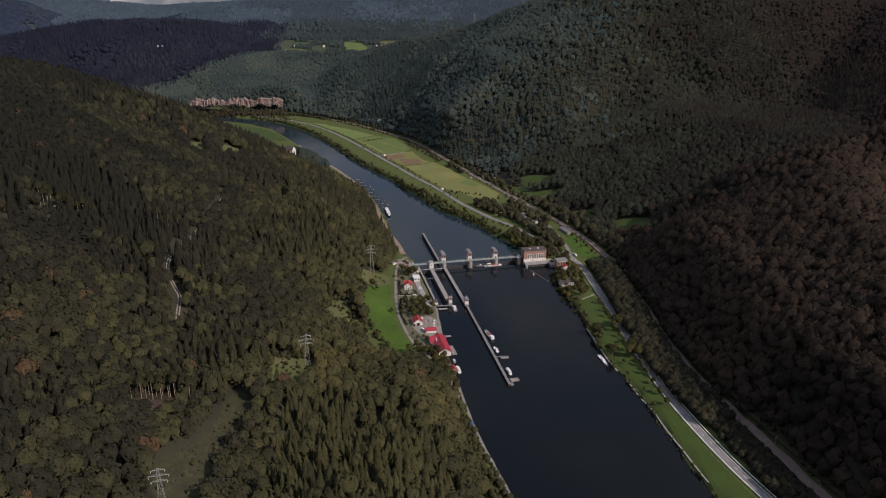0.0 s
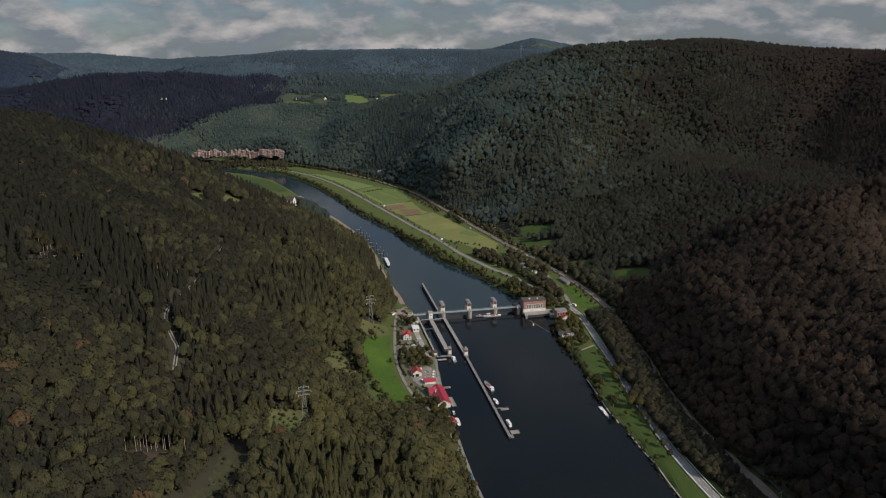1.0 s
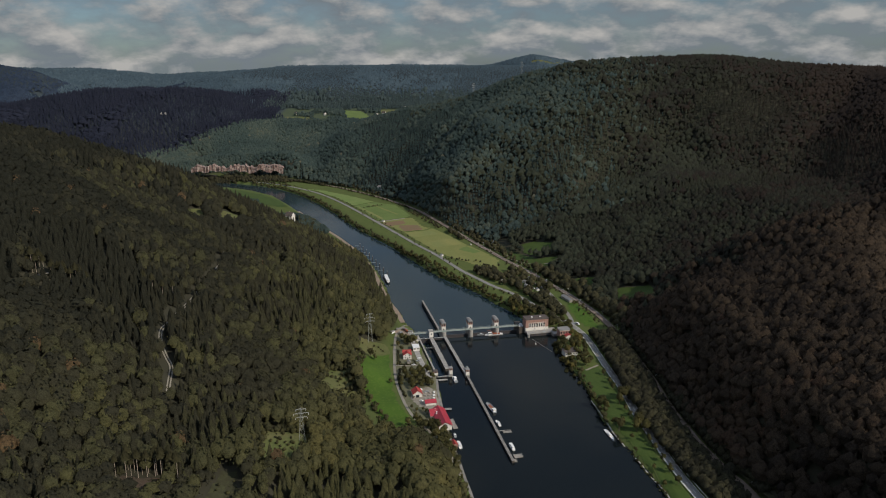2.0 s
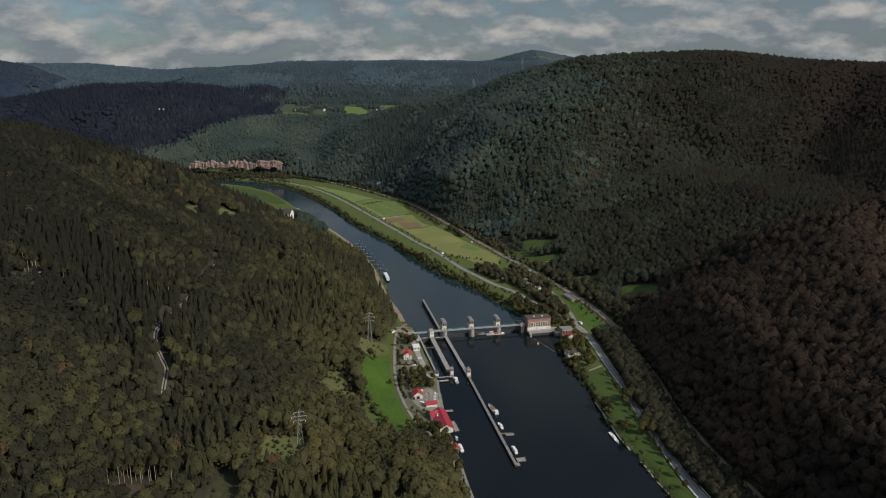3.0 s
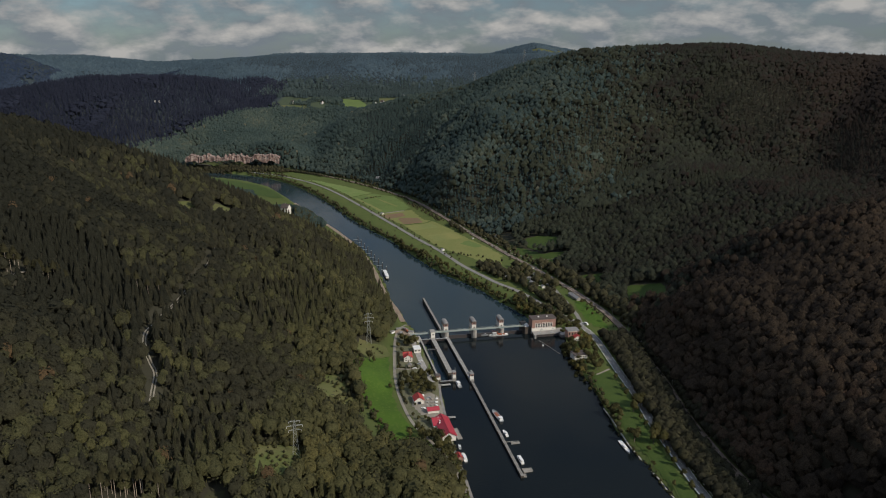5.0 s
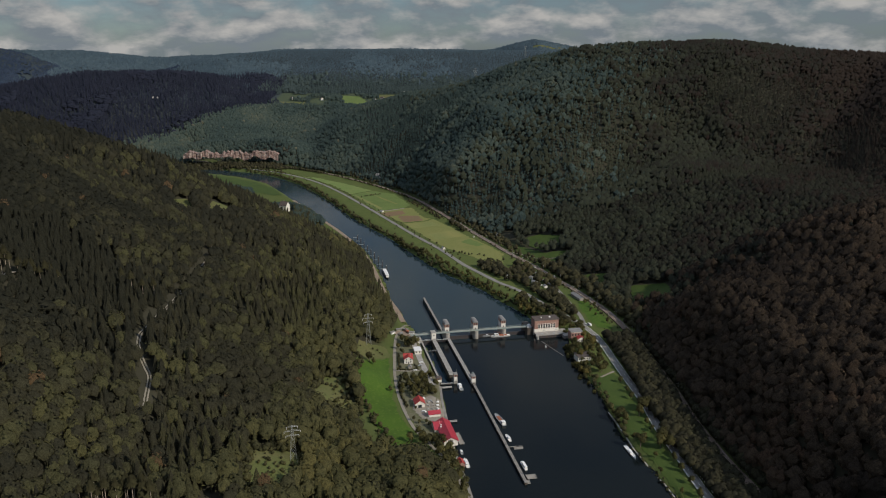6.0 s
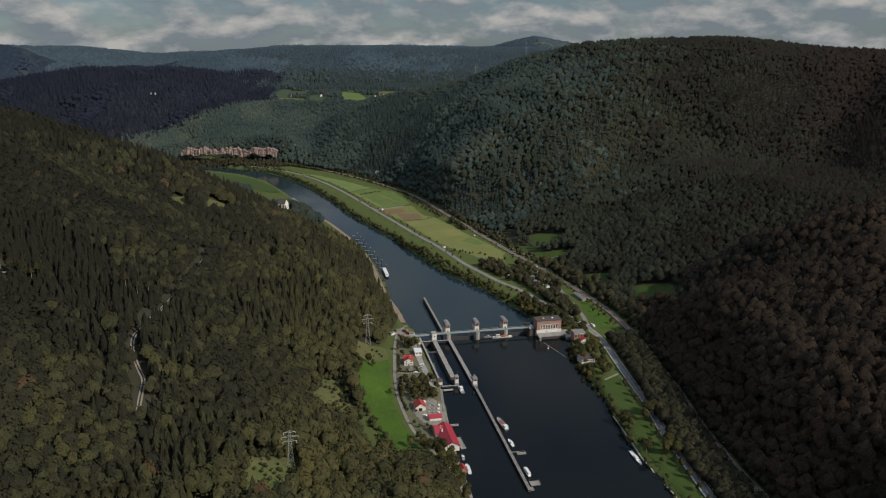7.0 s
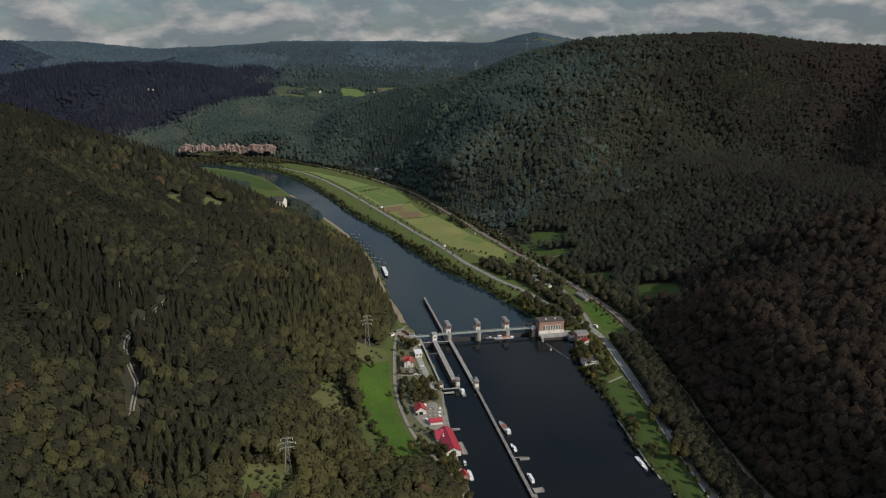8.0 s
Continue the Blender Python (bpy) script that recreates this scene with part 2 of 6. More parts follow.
def water_material(name, deep, gloss):
    m = material(name, deep, 0.06, spec=gloss)
    t = m.node_tree
    b = t.nodes["Principled BSDF"]
    b.inputs["IOR"].default_value = 1.33
    place = node(t, "ShaderNodeTexCoord").outputs["Object"]
    swell = maths(t, "ADD", noise_of(t, place, 0.55, 4), maths(t, "MULTIPLY", noise_of(t, place, 0.06, 3), 1.5))
    bn = node(t, "ShaderNodeBump", Strength=0.35, Distance=0.14)
    t.links.new(swell, bn.inputs["Height"])
    t.links.new(bn.outputs[0], b.inputs["Normal"])
    rough = maths(t, "ADD", maths(t, "MULTIPLY", maths(t, "SUBTRACT", noise_of(t, place, 0.012, 3), 0.45), 0.5, True), 0.04)
    t.links.new(rough, b.inputs["Roughness"])
    return m


M_water = water_material("river_water", (0.007, 0.010, 0.011), 0.21)
# the lower pool's brighter base colour stands in for sky reflection
M_water_low = water_material("river_water_lower", (0.018, 0.033, 0.040), 0.34)


def ground_material():
    m = bpy.data.materials.new("ground_cover")
    m.use_nodes = True
    t = m.node_tree
    b = t.nodes["Principled BSDF"]
    a = node(t, "ShaderNodeAttribute")
    a.attribute_name = "wooded"
    place = node(t, "ShaderNodeTexCoord").outputs["Object"]
    grass = mixed(t, noise_of(t, place, 0.05, 4), (0.062, 0.094, 0.025), (0.115, 0.125, 0.042))
    floor = mixed(t, noise_of(t, place, 0.08, 5), (0.040, 0.040, 0.026), (0.056, 0.050, 0.034))
    # with distance the floor turns slate blue: haze put into its colour
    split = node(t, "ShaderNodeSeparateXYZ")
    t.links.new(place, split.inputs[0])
    far_haze = maths(t, "MULTIPLY", maths(t, "SUBTRACT", split.outputs[1], 2150.0), 0.002, True)
    floor = mixed(t, far_haze, floor, (0.042, 0.054, 0.060))
    t.links.new(mixed(t, a.outputs["Fac"], grass, floor), b.inputs["Base Color"])
    b.inputs["Roughness"].default_value, b.inputs["Specular IOR Level"].default_value = 0.95, 0.1
    return m


M_ground = ground_material()

# ---- the lie of the land ----
FLOOR = 3.0


def lattice(x, y, seed):
    """Smooth value noise, about -1 to 1."""
    rng = np.random.RandomState(seed)
    table = rng.rand(256, 256)
    xi, yi = np.floor(x).astype(int), np.floor(y).astype(int)
    fx, fy = x - xi, y - yi
    fx, fy = fx * fx * (3 - 2 * fx), fy * fy * (3 - 2 * fy)
    q = lambda i, j: table[(xi + i) % 256, (yi + j) % 256]
    return 2 * ((q(0, 0) * (1 - fx) + q(1, 0) * fx) * (1 - fy) + (q(0, 1) * (1 - fx) + q(1, 1) * fx) * fy) - 1


def rolling(x, y, size, seed):
    return sum(lattice(x / size * 2 ** k + 37 * k, y / size * 2 ** k + 11 * k, seed + k) / 2 ** k for k in range(4)) / 1.6


def to_line(x, y, pts):
    """Distance to a polyline, and the value that its points' third numbers have there."""
    best = np.full(np.shape(x), 1e9)
    val = np.zeros(np.shape(x))
    for a, b in zip(pts[:-1], pts[1:]):
        dx, dy = b[0] - a[0], b[1] - a[1]
        s = np.clip(((x - a[0]) * dx + (y - a[1]) * dy) / (dx * dx + dy * dy), 0, 1)
        dist = np.hypot(x - a[0] - s * dx, y - a[1] - s * dy)
        near = dist < best
        best = np.where(near, dist, best)
        if len(a) > 2:
            val = np.where(near, a[2] + s * (b[2] - a[2]), val)
    return best, val


def inside(x, y, poly):
    hit = np.zeros(np.shape(x), bool)
    for (ax, ay), (bx, by) in zip(poly, poly[1:] + poly[:1]):
        if ay != by:
            hit ^= ((ay > y) != (by > y)) & (x < (bx - ax) * (y - ay) / (by - ay) + ax)
    return hit


BANK_LEFT = [(60, -900), (90, 0), (76, 300), (54, 388), (41, 436), (32, 472), (25, 510), (21, 535), (16, 564), (10, 598), (5, 646), (0, 688), (-1.4, 719), (-28.8, 851), (-36, 894), (-46, 910), (-56, 954),
             (-69, 990), (-79, 1041), (-90, 1097), (-109, 1176), (-135, 1266), (-169, 1347), (-207, 1430), (-246, 1501), (-271, 1555),
             (-334, 1684), (-392, 1804), (-454, 1923), (-536, 2012), (-612, 2059), (-690, 2090), (-900, 2120), (-1300, 2060)]
BANK_RIGHT = [(130, -900), (215, 0), (207, 300), (198, 376), (193, 408), (188, 449), (183, 498), (174, 551), (167, 583), (160, 618), (156, 675), (152, 743), (145, 798), (147, 852), (146, 868), (110, 863), (107, 872), (114, 932),
              (92, 978), (78, 1002), (56, 1052), (32, 1091), (5, 1127), (-23, 1179), (-65, 1273), (-101, 1356), (-153, 1454), (-199, 1544),
              (-254, 1677), (-314, 1804), (-379, 1923), (-442, 2012), (-505, 2079), (-563, 2119), (-641, 2161), (-717, 2193), (-900, 2210), (-1300, 2150)]
RIVER = BANK_LEFT + BANK_RIGHT[::-1]

RAIL = [(340, -300), (286, 300), (268, 400), (256, 462), (245, 515), (238, 548), (234, 597), (230, 632), (232, 723), (228, 803), (225, 874), (216, 933), (205, 973), (187, 1032), (169, 1079), (143, 1151), (112, 1221),
        (83, 1300), (55, 1374), (30, 1446), (-17, 1567), (-65, 1694), (-117, 1788), (-181, 1884), (-287, 2018), (-405, 2130), (-520, 2190), (-760, 2240)]
FLAT_RIGHT = BANK_RIGHT[1:-2] + RAIL[::-1][:-1]
FLAT_LEFT = [(20, 560), (-5, 590), (-28, 632), (-47, 691), (-55, 747), (-60, 800), (-62, 850), (-45, 890), (-28, 851), (-1, 719), (5, 646), (16, 564)]

# orchards and fields above the cliff
PLATEAU = [(-640, 2690), (-560, 2672), (-270, 2680), (-80, 2690), (60, 2800), (40, 2925), (-620, 2925)]

# crests: points with their heights, slope of the sides, rounding of the top
HILLS = [
    ([(-1000, -300, 330), (-900, 500, 330), (-760, 850, 290), (-652, 1100, 236), (-661, 1200, 192), (-674, 1350, 155), (-668, 1500, 120), (-610, 1640, 70), (-540, 1700, 28)], 0.40, 60),
    ([(-560, 1250, 100), (-400, 1400, 42), (-330, 1480, 22)], 0.30, 40),
    ([(1250, -300, 330), (1250, 1000, 330), (1200, 1500, 325), (1074, 1848, 320), (896, 1904, 330), (747, 1960, 350), (619, 2016, 348), (479, 2065, 345), (393, 2110, 336), (286, 2190, 309), (234, 2230, 291), (163, 2270, 264), (94, 2320, 237), (11, 2390, 210),
      (-82, 2470, 186)], 0.53, 70),
    ([(285, 905, 10), (390, 885, 95), (540, 850, 165), (760, 800, 250), (1150, 800, 330)], 0.60, 40),
    ([(450, 250, 140), (445, 400, 130), (430, 640, 115), (500, 850, 150)], 0.62, 40),
    ([(-1010, 2350, 60), (-919, 2500, 91), (-836, 2550, 126), (-698, 2620, 143), (-600, 2660, 142), (-463, 2680, 140), (-272, 2640, 142), (-90, 2520, 168)], 0.36, 50),
    ([(-720, 2260, 72), (-640, 2250, 78), (-480, 2250, 72)], 0.55, 30),
    ([(-2300, 2600, 150), (-1589, 2700, 191), (-1407, 2750, 225), (-1304, 2800, 243), (-1030, 2850, 242), (-897, 2900, 234), (-782, 2950, 207), (-560, 3100, 160)], 0.40, 60),
    ([(-1300, 3250, 225), (-1191, 3300, 248), (-994, 3400, 307), (-736, 3500, 332), (-218, 3500, 337), (223, 3500, 332), (663, 3500, 337), (1500, 3500, 330)], 0.34, 90),
    ([(-2700, 3250, 345), (-1915, 3300, 338), (-1827, 3400, 307), (-1683, 3400, 250), (-1500, 3400, 180)], 0.40, 60),
    ([(-3000, 4200, 330), (-2192, 4200, 318), (-1974, 4200, 318), (-1573, 4200, 282), (-1385, 4200, 294), (-900, 4250, 300)], 0.30, 100),
    ([(60, 4300, 310), (274, 4300, 334), (401, 4300, 368), (511, 4300, 389), (687, 4300, 359), (816, 4300, 334), (1800, 4300, 320)], 0.32, 60),
]


def land(x, y):
    """The height of the ground, and how far it stands above the valley floor's own level."""
    x, y = np.asarray(x, float), np.asarray(y, float)
    shore, _ = to_line(x, y, BANK_LEFT)
    other, _ = to_line(x, y, BANK_RIGHT)
    shore = np.minimum(shore, other)
    wet = inside(x, y, RIVER)
    sd = np.where(wet, -shore, shore)
    hill = np.full(x.shape, -400.0)
    bend = 38 * rolling(x, y, 280, 210)
    for k, (pts, slope, r) in enumerate(HILLS):
        dist, top = to_line(x + (bend if k in (2, 3, 5) else 0), y, pts)
        side = dist * (1 + 0.18 * rolling(x, y, 260, 50 + 7 * k))
        h = top - slope * (np.sqrt(side * side + r * r) - r) + np.clip(dist / 150, 0, 1) * 9 * rolling(x, y, 160, 90 + k) + (np.clip((dist - 60) / 260, 0, 1) * 26 * rolling(x + 0.25 * y, 0.35 * y, 330, 230) if k == 2 else 0)
        soft = 80 if k == 5 else 24
        t = np.clip(0.5 + 0.5 * (h - hill) / soft, 0, 1)
        hill = hill * (1 - t) + h * t + soft * t * (1 - t)
    # the farmed plateau above the cliff rises gently away from the river
    plain = np.clip((y - 2640) / 50, 0, 1) * np.clip((3100 - y) / 80, 0, 1) * np.clip((x + 760) / 90, 0, 1) * np.clip((190 - x) / 160, 0, 1)
    hill = hill + plain * (np.maximum(hill, 143 + 0.13 * (y - 2680) + 4 * rolling(x, y, 200, 400)) - hill)
    # below the right-hand hills the ground climbs gently from the railway on
    line = np.array(RAIL, float)
    off, _ = to_line(x, y, RAIL)
    apron = np.where(x > np.interp(y, line[:, 1], line[:, 0]), np.clip(0.27 * (off - 6) + np.clip((905 - y) / 90, 0, 1) * 0.85 * np.clip(off - 9, 0, 60), -60, 110), -400.0) + 5 * rolling(x, y, 120, 300)
    t = np.clip(0.5 + 0.5 * (apron - hill) / 16, 0, 1)
    hill = hill * (1 - t) + apron * t + 16 * t * (1 - t)
    base = FLOOR + 1.2 * np.clip((sd - 40) / 60, 0, 1)
    rise = hill - base
    rise = np.where(rise > 0, rise, 0) + 3 * np.exp(-np.abs(rise) / 4) - 3 * np.exp(-5)
    rise = np.clip(rise, 0, None) * np.clip((sd - 14) / 30, 0, 1)
    for poly, line, width in ((FLAT_RIGHT, RAIL, 40), (FLAT_LEFT, FLAT_LEFT, 35)):
        dist, _ = to_line(x, y, line)
        rise = rise * np.where(inside(x, y, poly), 0, np.clip((dist - 4) / width, 0, 1))
    low = np.where(y > 862, -4.0, 0.0)
    ground = np.minimum(base + rise, low + np.clip(np.where(sd < 0, 1.8 * sd, 0.55 * sd), -7, None))
    return ground, rise


def grown(parts):
    return np.unique(np.concatenate(parts))


GX = grown([-np.geomspace(520, 3400, 70), np.arange(-520, 521, 8.0), np.geomspace(520, 3000, 60)])
GY = grown([-np.geomspace(10, 900, 14), np.arange(0, 275, 25.0), np.arange(280, 1300, 8.0), np.geomspace(1300, 4960, 170)])
gx, gy = np.meshgrid(GX, GY)
GZ, GRISE = land(gx, gy)


def sampled(grid, x, y):
    i = np.clip(np.searchsorted(GX, x) - 1, 0, len(GX) - 2)
    j = np.clip(np.searchsorted(GY, y) - 1, 0, len(GY) - 2)
    fx, fy = (x - GX[i]) / (GX[i + 1] - GX[i]), (y - GY[j]) / (GY[j + 1] - GY[j])
    return (grid[j, i] * (1 - fx) + grid[j, i + 1] * fx) * (1 - fy) + (grid[j + 1, i] * (1 - fx) + grid[j + 1, i + 1] * fx) * fy


def height(x, y):
    return float(sampled(GZ, np.array([float(x)]), np.array([float(y)]))[0])

# ---- building helpers ----
def rapid_mesh(name, verts, tris, mat, attribute=None, values=None, smooth=False, normals=None):
    """A mesh of triangles from arrays."""
    verts, tris = np.asarray(verts, np.float32), np.asarray(tris, np.int32)
    me = bpy.data.meshes.new(name)
    me.vertices.add(len(verts))
    me.vertices.foreach_set("co", verts.ravel())
    me.loops.add(tris.size)
    me.loops.foreach_set("vertex_index", tris.ravel())
    me.polygons.add(len(tris))
    me.polygons.foreach_set("loop_start", np.arange(0, tris.size, 3, dtype=np.int32))
    me.polygons.foreach_set("use_smooth", np.full(len(tris), smooth))
    if attribute:
        a = me.attributes.new(attribute, "FLOAT", "POINT")
        a.data.foreach_set("value", np.asarray(values, np.float32))
    me.update(calc_edges=True)
    if normals is not None:
        me.normals_split_custom_set_from_vertices(normals)
    me.materials.append(mat)
    return me


def link_bm(name, bm, mat, smooth=False):
    me = bpy.data.meshes.new(name)
    bmesh.ops.recalc_face_normals(bm, faces=bm.faces[:])
    bm.to_mesh(me)
    bm.free()
    if smooth:
        for p in me.polygons:
            p.use_smooth = True
    me.materials.append(mat)
    return new(name, me)


def part(name, bm, mat, parent, label="", smooth=False):
    ob = link_bm(name, bm, mat, smooth)
    ob.parent = parent
    if label:
        ob["label"] = label
    return ob


def base(name, m, label, category, group="", kind=""):
    """An empty at a thing's base, that its parts hang on."""
    e = new(name)
    e.matrix_world = m
    e.empty_display_size = 0.5
    return tagged(e, label, category, group, kind)


def box(bm, x0, x1, y0, y1, z0, z1, taper=0.0):
    v = [bm.verts.new((x, y, z)) for z, t in ((z0, 0), (z1, taper)) for x, y in ((x0 + t, y0 + t), (x1 - t, y0 + t), (x1 - t, y1 - t), (x0 + t, y1 - t))]
    for f in ((3, 2, 1, 0), (4, 5, 6, 7), (0, 1, 5, 4), (1, 2, 6, 5), (2, 3, 7, 6), (3, 0, 4, 7)):
        bm.faces.new([v[i] for i in f])
    return v


def boxed(*rows, taper=0.0):
    bm = bmesh.new()
    for r in rows:
        box(bm, *r, taper=taper)
    return bm


def rod(bm, a, b, r, sides=6, r2=None):
    """A round bar from a to b."""
    a, b = Vector(a), Vector(b)
    q = (b - a).to_track_quat("Z", "Y").to_matrix()
    rings = []
    for c, rad in ((a, r), (b, r if r2 is None else r2)):
        rings.append([bm.verts.new(c + q @ Vector((rad * math.cos(k * math.tau / sides), rad * math.sin(k * math.tau / sides), 0))) for k in range(sides)])
    for k in range(sides):
        bm.faces.new((rings[0][k], rings[0][(k + 1) % sides], rings[1][(k + 1) % sides], rings[1][k]))
    bm.faces.new(rings[0][::-1])
    bm.faces.new(rings[1])
    return bm


def prism(bm, outline, z0, z1):
    lo, hi = [bm.verts.new((x, y, z0)) for x, y in outline], [bm.verts.new((x, y, z1)) for x, y in outline]
    bm.faces.new(lo[::-1])
    bm.faces.new(hi)
    n = len(lo)
    for i in range(n):
        bm.faces.new((lo[i], lo[(i + 1) % n], hi[(i + 1) % n], hi[i]))
    return bm


# ---- ground: one sheet to the horizon ----
nx, ny = len(GX), len(GY)
idx = np.arange(nx * ny).reshape(ny, nx)
a, b, c, d = idx[:-1, :-1].ravel(), idx[:-1, 1:].ravel(), idx[1:, 1:].ravel(), idx[1:, :-1].ravel()
tris = np.concatenate([np.stack([a, b, c], 1), np.stack([a, c, d], 1)])
verts = np.stack([gx.ravel(), gy.ravel(), GZ.ravel()], 1)
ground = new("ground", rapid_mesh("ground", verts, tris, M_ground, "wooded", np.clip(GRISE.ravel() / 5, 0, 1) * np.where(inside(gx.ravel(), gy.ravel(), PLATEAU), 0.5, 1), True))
tagged(ground, "wooded hills and grassy floor of a river valley", "ground", kind="structure")

# the lock and weir lie on one straight axis: x across to the powerhouse, y downstream
LOCK = pose(6, 848, 0, 0, 0, 11.7)


def sheet(name, mat, rects, z, label):
    bm = bmesh.new()
    for x0, x1, y0, y1 in rects:
        bm.faces.new([bm.verts.new((x, y, z)) for x, y in ((x0, y0), (x1, y0), (x1, y1), (x0, y1))])
    ob = link_bm(name, bm, mat)
    ob.matrix_world = LOCK
    return tagged(ob, label, "water", kind="structure")


sheet("water", M_water, [(-900, -33.5, -1900, 0), (-33.5, -21.5, -1900, -116), (-21.5, 900, -1900, 0)], 0.0, "dark calm upper river water above the weir")
sheet("water", M_water_low, [(-2200, 900, 0, 1900), (-33.5, -21.5, -115.5, 0)], -4.0, "grey-blue lower river water below the weir")


def along(pts, step):
    """Points at even steps on a polyline, with the way across."""
    made = []
    for p, q in zip(pts[:-1], pts[1:]):
        n = max(1, int(math.dist(p[:2], q[:2]) / step))
        for k in range(n):
            made.append((p[0] + (q[0] - p[0]) * k / n, p[1] + (q[1] - p[1]) * k / n))
    made.append(tuple(pts[-1][:2]))
    out = []
    for i, p in enumerate(made):
        u, v = made[max(0, i - 1)], made[min(len(made) - 1, i + 1)]
        w = Vector((v[0] - u[0], v[1] - u[1])).normalized()
        out.append((p[0], p[1], w.y, -w.x))
    return out


def rounded(pts, times=2):
    for _ in range(times):
        more = [pts[0]]
        for p, q in zip(pts[:-1], pts[1:]):
            more += [(0.75 * p[0] + 0.25 * q[0], 0.75 * p[1] + 0.25 * q[1]), (0.25 * p[0] + 0.75 * q[0], 0.25 * p[1] + 0.75 * q[1])]
        pts = more + [pts[-1]]
    return pts


def ribbon(name, pts, left, right, lift, mat, thick=0.5, step=8, parent=None):
    """A strip of made ground along a line, that follows the land's height; left and right: metres from the line."""
    bm = bmesh.new()
    rows = []
    for x, y, ax, ay in along(pts, step):
        hs = [height(x + ax * k, y + ay * k) for k in (left, (left + right) / 2, right)]
        z = max(hs) + lift
        rows.append([bm.verts.new((x + ax * k, y + ay * k, zz)) for k, zz in ((left, z - thick), (left, z), (right, z), (right, z - thick))])
    for r, s in zip(rows[:-1], rows[1:]):
        for i in range(3):
            bm.faces.new((r[i], s[i], s[i + 1], r[i + 1]))
    ob = link_bm(name, bm, mat)
    ob.parent = parent
    return ob


def patch(name, poly, lift, mat, cell=6.0, ragged=2.0):
    """A field of grass or crop laid over the land, cut along an uneven outline."""
    xs, ys = [p[0] for p in poly], [p[1] for p in poly]
    gx0, gy0 = np.arange(min(xs), max(xs) + cell, cell), np.arange(min(ys), max(ys) + cell, cell)
    px, py = np.meshgrid(gx0, gy0)
    wob = rolling(px, py, 14, 5) * ragged, rolling(px, py, 14, 9) * ragged
    keep = inside(px + wob[0], py + wob[1], list(poly))
    pz = sampled(GZ, px.ravel(), py.ravel()).reshape(px.shape) + lift
    ids = np.arange(px.size).reshape(px.shape)
    tri = []
    for j in range(px.shape[0] - 1):
        for i in range(px.shape[1] - 1):
            q = [(j, i), (j, i + 1), (j + 1, i + 1), (j + 1, i)]
            ok = [p for p in q if keep[p]]
            if len(ok) == 4:
                tri += [(ids[q[0]], ids[q[1]], ids[q[2]]), (ids[q[0]], ids[q[2]], ids[q[3]])]
            elif len(ok) == 3:
                tri.append(tuple(ids[p] for p in ok))
    used, inv = np.unique(np.array(tri).ravel(), return_inverse=True)
    v = np.stack([px.ravel(), py.ravel(), pz.ravel()], 1)[used]
    return new(name, rapid_mesh(name, v, inv.reshape(-1, 3), mat, smooth=True))


# ---- roads, railway and paths ----
ROAD = rounded([(330, -300), (258, 300), (235, 376), (223, 417), (213, 464), (205, 510), (201, 549), (199, 590), (195, 632), (196, 686), (192, 734), (189, 780), (187, 826), (183, 859), (176, 886), (165, 912), (152, 936), (138, 966), (122, 1004),
                (101, 1043), (82, 1066), (59, 1110), (33, 1158), (15, 1203), (-9, 1263), (-46, 1337), (-95, 1445), (-168, 1607), (-257, 1799), (-336, 1938), (-414, 2030), (-472, 2085), (-600, 2165), (-760, 2215)])
LINE = rounded(RAIL)
PATH_LEFT = rounded([(-45, 905), (-57, 870), (-59, 840), (-56, 788), (-53, 741), (-47, 699), (-38, 661), (-29, 632), (-18, 611), (-5, 588), (8, 560), (18, 520)])
BANK_ROAD = rounded([(-52, 905), (-66, 960), (-80, 1000), (-92, 1050), (-103, 1100), (-122, 1180), (-148, 1268), (-182, 1350), (-220, 1432), (-258, 1505), (-284, 1560), (-345, 1690)])
SIDE_ROAD = rounded([(176, 890), (177, 925), (172, 966), (168, 1000), (160, 1050), (138, 1100)])
FIELD_TRACK = rounded([(118, 1232), (135, 1212), (160, 1180), (204, 1170)])

tagged(ribbon("road", ROAD, -3.6, 3.6, 0.35, M_asphalt), "sunlit grey asphalt road along the river bank", "road", kind="structure")
for off in (-3.4, 3.4):
    tagged(ribbon("road_marking", [p for p in ROAD if 250 < p[1] < 960], off - 0.18, off + 0.18, 0.36, M_white, 0.02), "white painted edge line of the road", "road marking", "edge lines of the road", kind="structure")
dash_spots = [(x, y, ax, ay) for x, y, ax, ay in along([p for p in ROAD if 300 < p[1] < 900], 1.0)][::11]
dash_mesh = None
for x, y, ax, ay in dash_spots:
    if dash_mesh is None:
        dash_mesh = link_bm("road_marking", boxed((-0.11, 0.11, -2.2, 2.2, 0, 0.02)), M_white)
        dash = dash_mesh
    else:
        dash = new("road_marking", dash_mesh.data)
    z = max(height(x + ax * k, y + ay * k) for k in (-3.6, 0, 3.6)) + 0.36
    dash.matrix_world = pose(x, y, z, 0, 0, math.degrees(math.atan2(ay, ax)))
    tagged(dash, "white dash of the road's centre line", "road marking", "centre line of the road", "structure")
tagged(ribbon("railway_bed", LINE, -4.4, 4.4, 0.9, M_ballast, 1.2), "brown ballast bed of a double railway track", "railway", kind="structure")
for off in (-2.9, -1.45, 1.45, 2.9):
    tagged(ribbon("rail", LINE, off - 0.1, off + 0.1, 1.08, M_steel_rail, 0.18), "worn steel rail on the ballast bed", "rail", "rails of the railway", kind="structure")
tagged(ribbon("path", PATH_LEFT, -1.5, 1.5, 0.3, M_gravel), "pale gravel lane beside the lockside meadow", "path", kind="structure")
